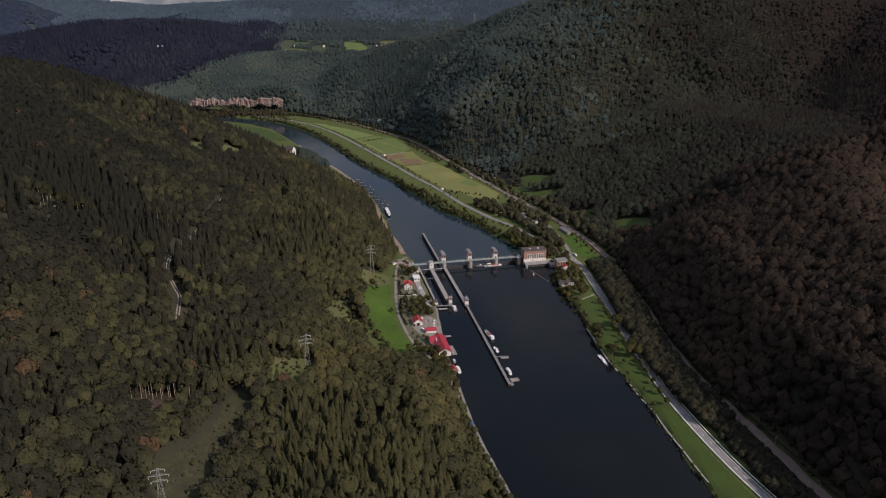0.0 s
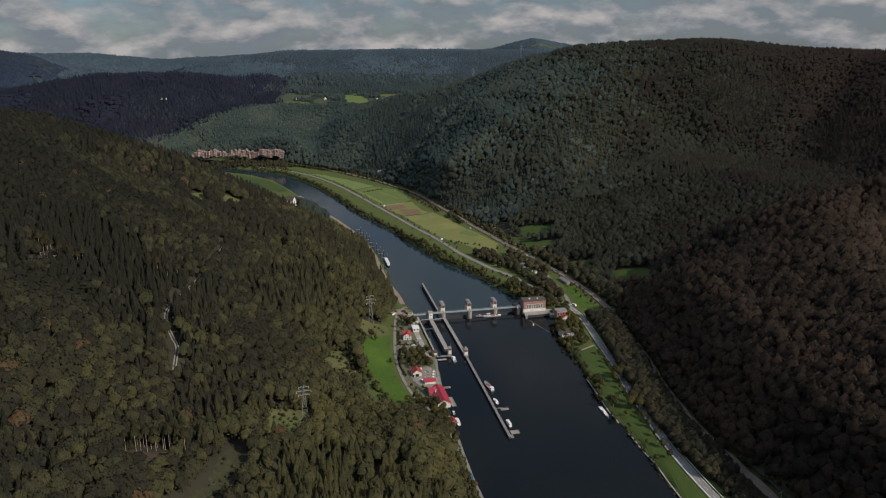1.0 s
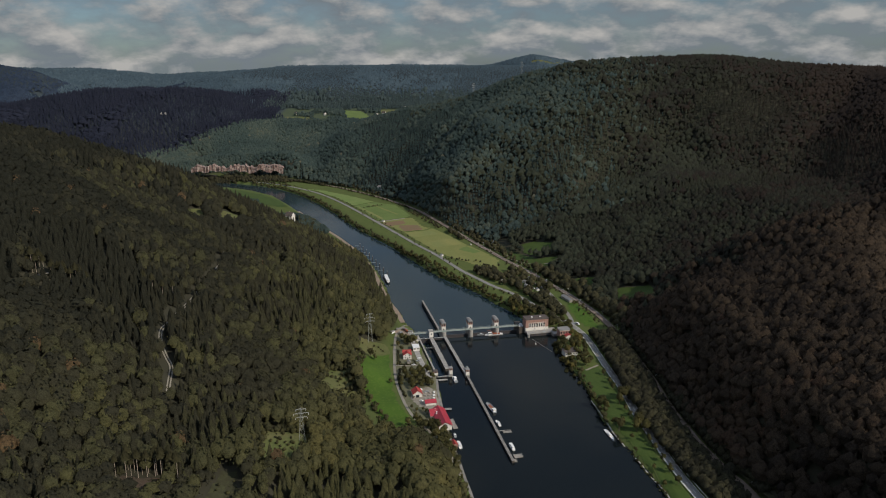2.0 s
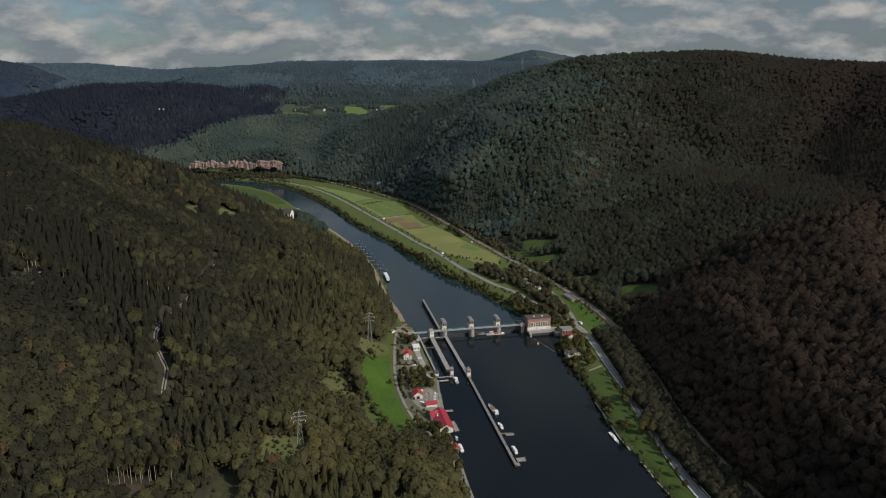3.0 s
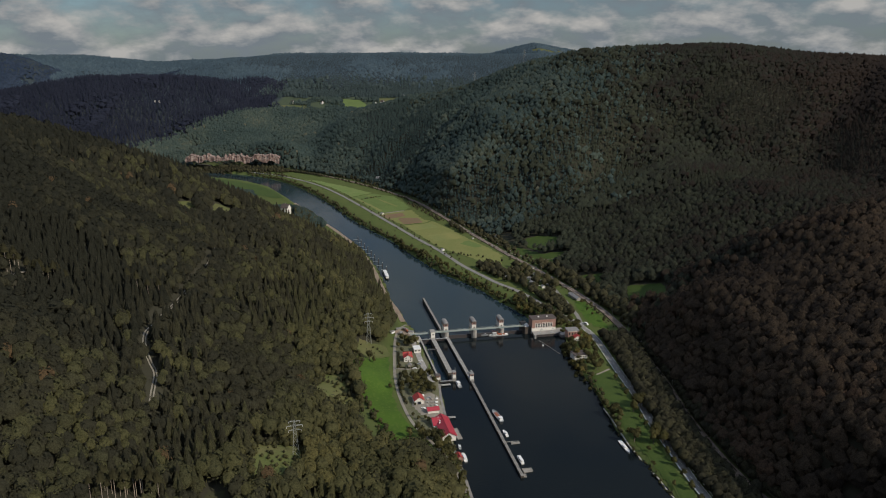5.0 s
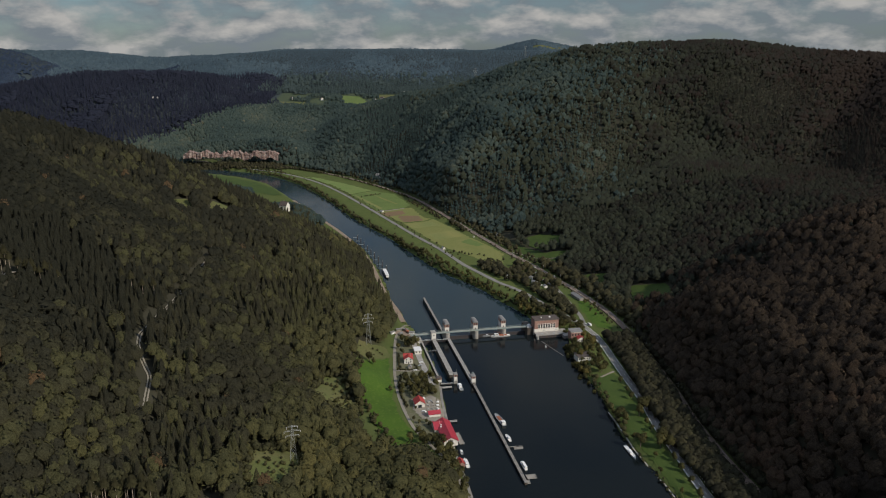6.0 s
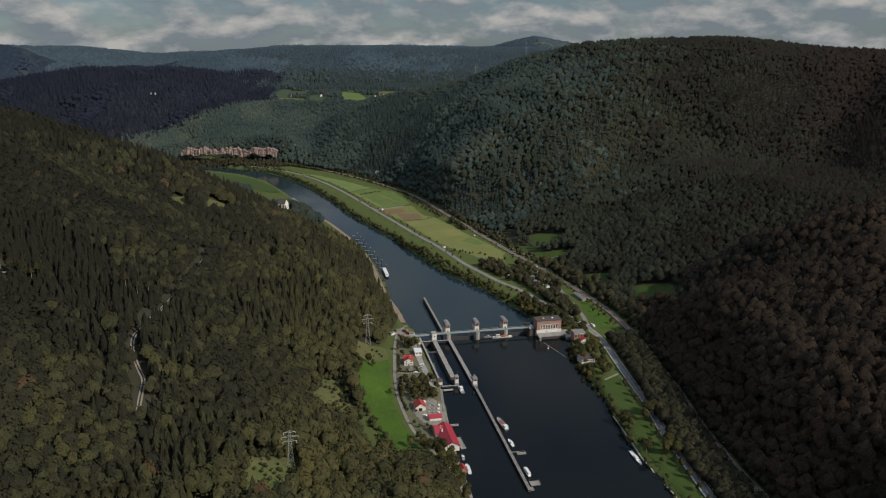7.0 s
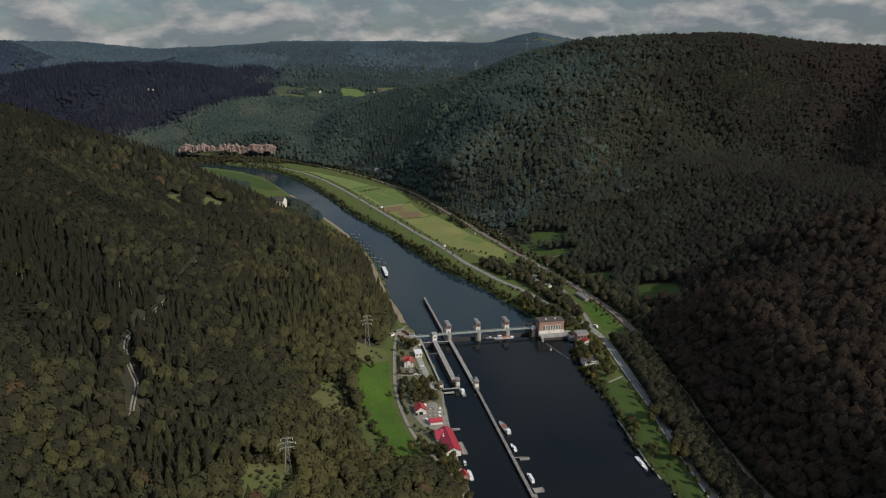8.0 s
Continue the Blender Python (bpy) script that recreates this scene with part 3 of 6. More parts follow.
tagged(ribbon("path", BANK_ROAD, -3.2, 3.2, 0.3, M_dirt), "bare earth towpath along the wooded bank", "path", kind="structure")
tagged(ribbon("road", SIDE_ROAD, -2.6, 2.6, 0.3, M_asphalt), "narrow asphalt side road near the powerhouse", "road", kind="structure")
tagged(ribbon("path", FIELD_TRACK, -1.6, 1.6, 0.3, M_gravel), "pale farm track at the edge of the fields", "path", kind="structure")

# ---- meadows and fields ----
MEADOW_LEFT = [(-98, 763), (-63, 792), (-57, 747), (-51, 691), (-42, 659), (-31, 628), (-24, 606), (-35, 593), (-48, 600), (-60, 625), (-71, 659), (-86, 691), (-98, 725)]
MEADOW_RIGHT = [(147, 738), (182, 752), (186, 713), (190, 680), (189, 616), (194, 562), (198, 520), (202, 490), (208, 455), (217, 415), (228, 376), (238, 340), (208, 340), (200, 376), (195, 408), (190, 449), (186, 490), (178, 549), (171, 590), (164, 638), (157, 693)]
CLEAR_SLOPE = [(-128, 712), (-98, 722), (-92, 690), (-82, 655), (-108, 628), (-128, 646)]
CLEAR_PYLON = [(-151, 536), (-112, 552), (-104, 520), (-110, 490), (-142, 470), (-150, 500)]
CORRIDOR = [(-188, 325), (-150, 335), (-150, 398), (-142, 431), (-154, 468), (-168, 464), (-168, 420), (-178, 388), (-192, 376)]
STUMPS = [(-232, 412), (-196, 418), (-186, 440), (-200, 446), (-226, 432)]
CLEAR_TOP = [(-100, 812), (-70, 822), (-61, 792), (-92, 756), (-104, 780)]
FIELDS = [
    ([(-431, 2036), (-340, 1990), (-240, 1884), (-173, 1800), (-222, 1750), (-266, 1840), (-351, 1975)], M_field_green, 0.18, "pale green strip field beside the river road"),
    ([(-173, 1798), (-113, 1752), (-72, 1625), (-86, 1594), (-142, 1562), (-166, 1622), (-220, 1748)], M_field_grass, 0.18, "fresh green grass field by the railway"),
    ([(-142, 1558), (-86, 1592), (-70, 1605), (-38, 1500), (-22, 1495), (-38, 1470), (-60, 1464), (-84, 1454), (-110, 1500)], M_field_mixed, 0.18, "olive green field between stubble strips"),
    ([(-136, 1548), (-86, 1572), (-78, 1534), (-114, 1506)], M_field_brown, 0.34, "narrow reddish-brown ploughed strip"),
    ([(-98, 1518), (-50, 1520), (-38, 1472), (-82, 1458)], M_field_brown, 0.36, "reddish-brown ploughed field strip"),
    ([(-84, 1452), (-38, 1468), (-22, 1493), (18, 1412), (49, 1338), (76, 1288), (92, 1252), (102, 1222), (97, 1170), (82, 1150), (50, 1200), (16, 1244), (-14, 1292), (-60, 1400)], M_field_mixed, 0.18, "large yellow-green hay field between road and railway"),
    ([(-34, 1364), (18, 1396), (40, 1344), (-15, 1318)], M_field_yellow, 0.34, "yellowing stubble strip in the hay field"),
    ([(-78, 1446), (-40, 1460), (-24, 1470), (-4, 1430), (-60, 1404)], M_field_yellow, 0.35, "dry yellow strip in the hay field"),
    ([(-214, 1738), (-204, 1744), (-128, 1590), (-140, 1584)], M_field_yellow, 0.34, "narrow dry strip beside the river road"),
    ([(-196, 1790), (-184, 1782), (-100, 1640), (-108, 1632)], M_field_mixed, 0.35, "narrow olive strip in the grass field"),
    ([(46, 1330), (74, 1284), (60, 1270), (26, 1300)], M_field_grass, 0.33, "greener strip in the hay field"),
]
for poly, mat, lift, text in FIELDS:
    tagged(patch("field", poly, lift, mat, 5, 1.5), text, "field", "fields on the valley floor", "structure")
tagged(ribbon("path", [(-146, 1556), (-116, 1572), (-86, 1590)], -2.6, 2.6, 0.5, M_gravel, 0.4), "pale earth farm track across the fields", "path", kind="structure")
tagged(patch("meadow", MEADOW_LEFT, 0.3, M_grass, 2), "bright green mown meadow above the lock", "meadow", kind="structure")
tagged(patch("meadow", MEADOW_RIGHT, 0.2, M_lawn, 2, 1), "green park lawn between road and river", "meadow", kind="structure")
tagged(patch("clearing", CORRIDOR, 0.3, M_scrub, 2, 4), "dull brown-green power line clearing in the wood", "clearing", kind="structure")
for a, b in ((-30, -5), (5, 11)):
    tagged(ribbon("verge", [p for p in LINE if 250 < p[1] < 870], a, b, 0.22, M_scrub, 1.5), "scrubby verge beside the railway", "verge", kind="structure")
for poly in (CLEAR_SLOPE, CLEAR_PYLON, CLEAR_TOP):
    tagged(patch("meadow", poly, 0.3, M_grass_rough, 2, 4), "rough grassy clearing in the hillside wood", "meadow", kind="structure")
INNER = [(-640, 2030), (-556, 1976), (-480, 1912), (-418, 1830), (-380, 1745), (-400, 1735), (-480, 1790), (-545, 1880)]
MEADOW_SIDE = [(260, 1012), (308, 992), (304, 955), (292, 910), (262, 922), (250, 965)]
MEADOW_UP = [(138, 1292), (172, 1294), (210, 1262), (194, 1222), (168, 1212), (148, 1248)]
MEADOW_LOW = [(118, 1272), (140, 1254), (166, 1206), (212, 1190), (203, 1160), (166, 1156), (146, 1190), (122, 1230)]
MEADOW_MID = [(194, 1090), (242, 1078), (232, 1026), (203, 1022), (190, 1060)]
SLOPE_A = [(-376, 1010), (-352, 984), (-336, 992), (-350, 1032)]
SLOPE_B = [(-322, 996), (-280, 1020), (-286, 1076), (-330, 1050)]
VILLA = [(-352, 1400), (-318, 1376), (-290, 1392), (-298, 1470), (-312, 1494), (-346, 1484)]
PLATEAU_A = [(-395, 2890), (-318, 2860), (-290, 2800), (-268, 2720), (-350, 2712), (-372, 2790)]
PLATEAU_C = [(-250, 2890), (-150, 2880), (-140, 2800), (-236, 2800)]
PLATEAU_D = [(-600, 2760), (-500, 2760), (-486, 2700), (-580, 2696)]
PLATEAU_E = [(-200, 2760), (-120, 2750), (-110, 2700), (-190, 2700)]
FOOT_FIELDS = [[(560, 4235), (660, 4235), (660, 4215), (560, 4215)], [(620, 4190), (760, 4190), (760, 4160), (600, 4160)], [(480, 4150), (640, 4150), (650, 4110), (480, 4110)]]
LAWN = [(184, 1004), (198, 972), (208, 925), (210, 876), (190, 884), (183, 922), (178, 966)]
for poly, text in ((INNER, "green riverside meadow inside the bend"), (MEADOW_SIDE, "green meadow in a side valley among woods"), (MEADOW_UP, "green meadow below the wooded slope"),
                   (MEADOW_LOW, "narrow green meadow beside the railway cutting"), (MEADOW_MID, "small green meadow beside the railway"), (LAWN, "green verge between side road and railway"), (SLOPE_A, "small sloping meadow in the hillside wood"), (SLOPE_B, "narrow sloping meadow in the hillside wood"),
                   (VILLA, "garden lawn round the white villa"), (PLATEAU_A, "pale green field on the far plateau"), (PLATEAU_C, "small pale field on the far plateau"),
                   (PLATEAU_D, "pale orchard field on the far plateau"), (PLATEAU_E, "pale narrow field on the far plateau"), *[(p, "pale field below the far hill") for p in FOOT_FIELDS]):
    tagged(patch("meadow", poly, 0.22 if poly is LAWN else 0.6, M_field_grass if "pale green" in text else M_lawn if "bend" in text or "side valley" in text or "beside the railway" in text or "below the wooded" in text else M_grass_rough if "pale" in text else M_grass_rough if "sloping" in text or "villa" in text else M_grass, 3, 3), text, "meadow", kind="structure")
tagged(patch("clearing", STUMPS, 0.3, M_litter, 2, 3), "brown leaf litter under felled pines", "clearing", kind="structure")
tagged(patch("yard", FLAT_LEFT, 0.12, M_yard, 3, 1), "rough grass of the lock island yard", "yard", kind="structure")

# ---- woods ----
def leaf_shell(rng, n, size, lift=0.0):
    """n leafy sprays round a crown of radius 1, from its foot at 0 to its top at 2; each a bent four-cornered piece."""
    v, f = [], []
    for k in range(n):
        zc = 1 - 1.75 * (k + 0.5) / n
        an = k * 2.399963 + rng.uniform(-0.4, 0.4)
        r = math.sqrt(max(0.0, 1 - zc * zc))
        nrm = np.array([r * math.cos(an), r * math.sin(an), zc])
        lump = 0.80 + 0.2 * math.sin(3 * an + 5 * zc + 1.3 * lift) + rng.uniform(-0.12, 0.12)
        c = nrm * lump
        d = nrm + rng.uniform(-0.32, 0.32, 3)
        d /= np.linalg.norm(d)
        u = np.cross(d, rng.uniform(-1, 1, 3))
        u /= np.linalg.norm(u)
        w = np.cross(d, u)
        s = size * rng.uniform(0.7, 1.3)
        i = len(v)
        v += [c + u * s, c + w * s * rng.uniform(0.6, 1) - d * 0.12, c - u * s * rng.uniform(0.7, 1), c - w * s - d * 0.12]
        f += [(i, i + 1, i + 2), (i, i + 2, i + 3)]
    return np.array(v) + [0, 0, 1], f


def dome(rng, sides, rings, jitter, foot=-0.6):
    """A closed, uneven crown."""
    v, f = [], []
    for j in range(rings):
        zc = foot + (0.92 - foot) * j / rings
        r = math.sqrt(max(0.02, 1 - zc * zc))
        for k in range(sides):
            an = (k + 0.5 * (j % 2)) * math.tau / sides
            q = 1 + rng.uniform(-jitter, jitter)
            v.append((r * q * math.cos(an), r * q * math.sin(an), zc * q))
    v.append((0, 0, 1 + rng.uniform(-jitter, jitter) * 0.6))
    for j in range(rings - 1):
        for k in range(sides):
            p, q = j * sides + k, j * sides + (k + 1) % sides
            f += [(p, q, q + sides), (p, q + sides, p + sides)]
    top, last = len(v) - 1, (rings - 1) * sides
    f += [(last + k, last + (k + 1) % sides, top) for k in range(sides)]
    return np.array(v) + [0, 0, 1], f


def clumped(rng, sides, rings, lobes, foot=-0.75):
    """A closed crown that swells into rounded clumps with creases between them."""
    v, f = dome(rng, sides, rings, 0.06, foot)
    c = v - [0, 0, 1]
    d = c / np.linalg.norm(c, axis=1)[:, None]
    k = np.arange(lobes)
    z = 1 - 1.5 * (k + 0.5) / lobes
    an = k * 2.4 + rng.uniform(-0.5, 0.5, lobes)
    axes = np.stack([np.sqrt(1 - z * z) * np.cos(an), np.sqrt(1 - z * z) * np.sin(an), z], 1)
    near = np.clip(d @ axes.T, -1, 1)
    swell = (rng.uniform(0.22, 0.40, lobes) * np.exp(-np.arccos(near) ** 2 / 0.16)).max(1)
    return d * (0.74 + swell)[:, None] + [0, 0, 1], f


def facing(v, f):
    """Smooth normals of a piece, turned a little outward from its heart."""
    f = np.asarray(f)
    n = np.zeros_like(v)
    fn = np.cross(v[f[:, 1]] - v[f[:, 0]], v[f[:, 2]] - v[f[:, 0]])
    for i in range(3):
        np.add.at(n, f[:, i], fn)
    return n / np.maximum(np.linalg.norm(n, axis=1), 1e-9)[:, None]


def spire(rng, tiers, sides):
    """A conifer's crown, height 1, in tiers of drooping boughs."""
    v, f = [], []
    for j in range(tiers):
        z = 0.12 + 0.80 * j / tiers
        r = 0.21 * (1 - j / tiers) ** 0.85 + 0.02
        tip = len(v)
        v.append((0, 0, min(1.0, z + 0.34)))
        for k in range(sides):
            an = (k + 0.5 * j) * math.tau / sides + rng.uniform(-0.2, 0.2)
            for q, rr, dz in ((0, 1.0, -0.03), (0.5, 0.55, 0.03)):
                rr *= r * rng.uniform(0.8, 1.15)
                v.append((rr * math.cos(an + q * math.tau / sides), rr * math.sin(an + q * math.tau / sides), z + dz))
        n = 2 * sides
        f += [(tip, tip + 1 + k, tip + 1 + (k + 1) % n) for k in range(n)]
    return np.array(v), f


def stick(foot, top, r):
    v = [(r * math.cos(a), r * math.sin(a), foot) for a in (0, 2.1, 4.2)] + [(0.6 * r * math.cos(a), 0.6 * r * math.sin(a), top) for a in (0, 2.1, 4.2)]
    return np.array(v), [(i, (i + 1) % 3, 3 + (i + 1) % 3) for i in range(3)] + [(i, 3 + (i + 1) % 3, 3 + i) for i in range(3)]


def joined(*pieces):
    v, f, n = [], [], 0
    for pv, pf in pieces:
        v.append(np.asarray(pv, float))
        f.append(np.asarray(pf) + n)
        n += len(pv)
    return np.concatenate(v), np.concatenate(f)


def scaled(piece, sx, sz, dz):
    return piece[0] * [sx, sx, sz] + [0, 0, dz], np.asarray(piece[1])


rng = np.random.RandomState(4)
# broadleaf kinds: height 1, crown 0.5 wide or so; conifers: height 1
BROAD = {
    "near": [joined(scaled(clumped(rng, 7, 3, 9, -0.7), 0.29, 0.40, 0.18), scaled(leaf_shell(rng, 46, 0.17, k), 0.31, 0.43, 0.17), stick(0, 0.4, 0.016)) for k in range(7)],
    "middle": [joined(scaled(dome(rng, 6, 2, 0.15, -0.6), 0.29, 0.40, 0.18), scaled(leaf_shell(rng, 30, 0.20, k), 0.31, 0.43, 0.17)) for k in range(7)],
    "far": [scaled(dome(rng, 6, 2, 0.12, -0.2), 0.46, 0.40, 0.14) for k in range(7)],
    "canopy": [scaled(dome(rng, 5, 2, 0.22, -0.7), 0.36, 0.47, 0.06) for k in range(9)],
    "rim": [scaled(dome(rng, 6, 1, 0.2, 0.0), 0.62, 0.80, -0.85) for k in range(5)],
}
FIR = {
    "near": [joined(spire(rng, 7, 5), stick(0, 0.3, 0.012)) for k in range(5)],
    "middle": [joined(spire(rng, 5, 4)) for k in range(5)],
    "far": [joined(spire(rng, 3, 3)) for k in range(5)],
    "canopy": [joined(spire(rng, 2, 4)) for k in range(5)],
    "rim": [scaled(spire(rng, 1, 4), 1.25, 0.95, 0.0) for k in range(4)],
}


def soft_normals(v, fir, f):
    """Normals that swell out from the heart of the crown."""
    n = v * [1, 1, 0.25] + [0, 0, 0.02] if fir else (v - [0, 0, 0.42]) / [0.32, 0.32, 0.42]
    n = n / np.maximum(np.linalg.norm(n, axis=1), 1e-4)[:, None]
    n = 0.68 * n + 0.32 * facing(v, f)
    return n / np.maximum(np.linalg.norm(n, axis=1), 1e-4)[:, None]


LINES = [(ROAD, 9), (LINE, 8), (PATH_LEFT, 5), (BANK_ROAD, 8), (SIDE_ROAD, 6), (FIELD_TRACK, 5)]
OPEN = [MEADOW_LEFT, MEADOW_RIGHT, CLEAR_SLOPE, CLEAR_PYLON, CLEAR_TOP, INNER, MEADOW_SIDE, MEADOW_UP, MEADOW_LOW, MEADOW_MID, LAWN, FLAT_LEFT, SLOPE_A, SLOPE_B, STUMPS, CORRIDOR, VILLA, PLATEAU_A, PLATEAU_C, PLATEAU_D, PLATEAU_E, *FOOT_FIELDS]
FOREST_TRACK = rounded([(-234, 545), (-237, 556), (-240, 570), (-244, 586), (-253, 598), (-266, 618), (-272, 640), (-271, 670), (-270, 695), (-274, 770), (-274, 800), (-280, 860)])
UPPER_TRACK = rounded([(-400, 560), (-388, 614), (-381, 645), (-368, 672)])
CABIN_GLADE = [(-286, 868), (-272, 866), (-270, 892), (-290, 894)]
OPEN.append(CABIN_GLADE)
LINES += [(FOREST_TRACK, 5.2), ([p for p in FOREST_TRACK if p[1] < 588], 5.0), (UPPER_TRACK, 4)]


def behind_crest(x, y):
    """Ground that turns away from the valley, behind a nearer ridge."""
    top = np.full(x.shape, -9.0)
    far = np.hypot(x, y)
    for q in np.linspace(0.3, 0.97, 45):
        top = np.maximum(top, (sampled(GZ, x * q, y * q) - 338) / (q * far))
    return (y > 500) & (y < 2880) & ((sampled(GZ, x, y) + 34 - 338) / far < top)


def plant(name, label, region, spacing, level, height_range, fir, warm, seed, mat=M_leaf, east=0, drift=0.0, calm=0.0, share=None):
    """Woods over a stretch of the plan: one mesh of many trees. fir: share of conifers; warm: how far the leaves have turned."""
    r = np.random.RandomState(seed)
    x0, x1, y0, y1 = region
    x, y = np.meshgrid(np.arange(x0, x1, spacing), np.arange(y0, y1, spacing))
    x, y = (x + r.uniform(-0.45, 0.45, x.shape) * spacing).ravel(), (y + r.uniform(-0.45, 0.45, y.shape) * spacing).ravel()
    rise = sampled(GRISE, x, y)
    keep = rise > 1.5 + 1.5 * rolling(x, y, 30, 3)
    # east: the side of the painted cloud shade's edge that keeps its trees
    if east:
        keep &= ((x + 616) * 450 - (y - 2700) * 391 + 20000 * r.uniform(-1, 1, len(x))) * east > 0
    if share:
        keep &= r.rand(len(x)) < share(x, y)
    keep &= ~inside(x, y, PLATEAU) | (rolling(x, y, 50, 33) > -0.05)
    keep &= rolling(x, y, 45, 71) > -0.93
    for line, width in LINES:
        keep &= to_line(x, y, line)[0] > width
    young = inside(x, y, [(-420, 545), (-392, 618), (-352, 646), (-322, 640), (-330, 590), (-380, 530)]) | inside(x, y, [(-240, 385), (-190, 380), (-180, 430), (-196, 418), (-232, 412)])
    for poly in OPEN:
        keep &= ~inside(x, y, poly)
    # past the shoulders of the valley the wood thins out to fewer, broader crowns
    outer = (np.abs(x) > 0.60 * y + 105) | behind_crest(x, y)
    keep &= ~outer | (r.rand(len(x)) < 0.25)
    x, y, outer, young = x[keep], y[keep], outer[keep], young[keep]
    z = sampled(GZ, x, y)
    n = len(x)
    stand = rolling(x, y, 170, seed + 5) * 0.9 + r.uniform(-0.35, 0.35, n)
    planted = inside(x, y, [(-116, 335), (10, 330), (10, 432), (-40, 462), (-88, 485), (-122, 456)])
    is_fir = (stand > (0.75 - 1.5 * fir)) | (planted & (r.rand(n) < 0.8))
    size = r.uniform(*height_range, n) * np.where(is_fir, 1.12, 1.0) * (1 + 0.18 * rolling(x, y, 60, seed + 8))
    size = np.where(young, 0.7 * size, size)
    turn = r.uniform(0, math.tau, n)
    wide = r.uniform(0.85, 1.25, n) * np.where(outer, 1.7, 1.0) * np.where(young, 1.7, 1.0)
    hue = np.clip(0.44 + 0.40 * rolling(x, y, 90, seed + 12) + r.uniform(-0.22, 0.22, n) + warm, 0.16, 0.97)
    hue = np.where(r.rand(n) < (0.008 if x1 < 100 else 0.003), 1.0, hue)
    hue = np.where(is_fir, r.uniform(0.16, 0.44, n), hue)
    hue = np.where(planted, 0.34 + 0.2 * rolling(x, y, 40, 77) + r.uniform(-0.15, 0.12, n), hue)
    # leftwards the near wood browns and darkens, partly lens falloff put into its tint
    # rightwards the hill woods run to the ramp's darker end, painting in shade
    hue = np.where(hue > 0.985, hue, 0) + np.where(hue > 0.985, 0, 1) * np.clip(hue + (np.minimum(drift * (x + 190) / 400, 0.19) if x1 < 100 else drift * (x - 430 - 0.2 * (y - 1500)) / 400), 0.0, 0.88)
    # a closed canopy takes the light much as the lie of the land does
    lie = np.stack([-(sampled(GZ, x + 15, y) - sampled(GZ, x - 15, y)) / 30, -(sampled(GZ, x, y + 15) - sampled(GZ, x, y - 15)) / 30, np.ones(n)], 1)
    lie = lie / np.linalg.norm(lie, axis=1)[:, None]
    pick = r.randint(0, 1000, n)
    vs, fs, ts, ns, total = [], [], [], [], 0
    for kinds, mask in ((BROAD[level], ~is_fir), (FIR[level], is_fir)):
        for k, (pv, pf) in enumerate(kinds):
            pn = soft_normals(pv, kinds is FIR[level], pf)
            if level in ("far", "rim", "canopy"):
                pn = pn + [0, 0, 0.2]
                pn = pn / np.linalg.norm(pn, axis=1)[:, None]
            m = np.where(mask & (pick % len(kinds) == k))[0]
            if not len(m):
                continue
            cs, sn = np.cos(turn[m])[:, None], np.sin(turn[m])[:, None]
            s, w = size[m][:, None], (size[m] * wide[m])[:, None]
            vx = (pv[None, :, 0] * cs - pv[None, :, 1] * sn) * w + x[m][:, None]
            vy = (pv[None, :, 0] * sn + pv[None, :, 1] * cs) * w + y[m][:, None]
            vz = pv[None, :, 2] * s + z[m][:, None] - 0.4
            vs.append(np.stack([vx, vy, vz], 2).reshape(-1, 3))
            fs.append((pf[None] + (np.arange(len(m)) * len(pv))[:, None, None] + total).reshape(-1, 3))
            one = np.ones((len(m), 1))
            turned = np.stack([pn[None, :, 0] * cs - pn[None, :, 1] * sn, pn[None, :, 0] * sn + pn[None, :, 1] * cs, pn[None, :, 2] * one], 2) + calm * lie[m][:, None, :]
            ns.append((turned / np.maximum(np.linalg.norm(turned, axis=2), 1e-4)[:, :, None]).reshape(-1, 3))
            ts.append(np.repeat(hue[m], len(pv)))
            total += len(m) * len(pv)
    ob = new(name, rapid_mesh(name, np.concatenate(vs), np.concatenate(fs), mat, "tint", np.concatenate(ts), True, np.concatenate(ns)))
    return tagged(ob, label, "forest", "woods", "stuff")


plant("forest", "mixed fir and broadleaf wood on the near hillside, tinted darker leftwards", (-560, 40, 240, 900), 7.1, "near", (13, 22), 0.36, 0.0, 11, M_leaf, 0, 0.95, 0.9)
plant("forest", "wood on the slope below the start of the flight", (-560, 10, -150, 240), 11.0, "far", (15, 22), 0.3, 0.06, 31)
plant("forest", "wood on the opposite slope below the start of the flight", (270, 700, -150, 280), 11.0, "far", (15, 22), 0.15, 0.1, 32, M_leaf_brown)
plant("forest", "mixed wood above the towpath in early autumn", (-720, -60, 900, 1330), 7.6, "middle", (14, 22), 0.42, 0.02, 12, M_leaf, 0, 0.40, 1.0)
plant("forest", "broadleaf wood round the white houses", (-760, -200, 1330, 1900), 8.5, "middle", (11, 17), 0.25, 0.05, 13, M_leaf_haze_green, 0, 0, 1.0, lambda x, y: np.clip((y - 1330) / 260 + 0.35 * rolling(x, y, 60, 66), 0, 1))
plant("forest", "mixed wood on the villa hill turning olive", (-760, -200, 1330, 1750), 8.5, "middle", (11, 17), 0.25, 0.08, 33, M_leaf, 0, 0, 1.0, lambda x, y: 1 - np.clip((y - 1330) / 260 + 0.35 * rolling(x, y, 60, 66), 0, 1))
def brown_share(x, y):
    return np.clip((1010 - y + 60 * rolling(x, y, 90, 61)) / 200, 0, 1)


def haze_share(x, y):
    """Share of the haze-toned wood, greatest left of the broad hill's flank."""
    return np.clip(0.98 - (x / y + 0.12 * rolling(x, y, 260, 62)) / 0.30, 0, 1)


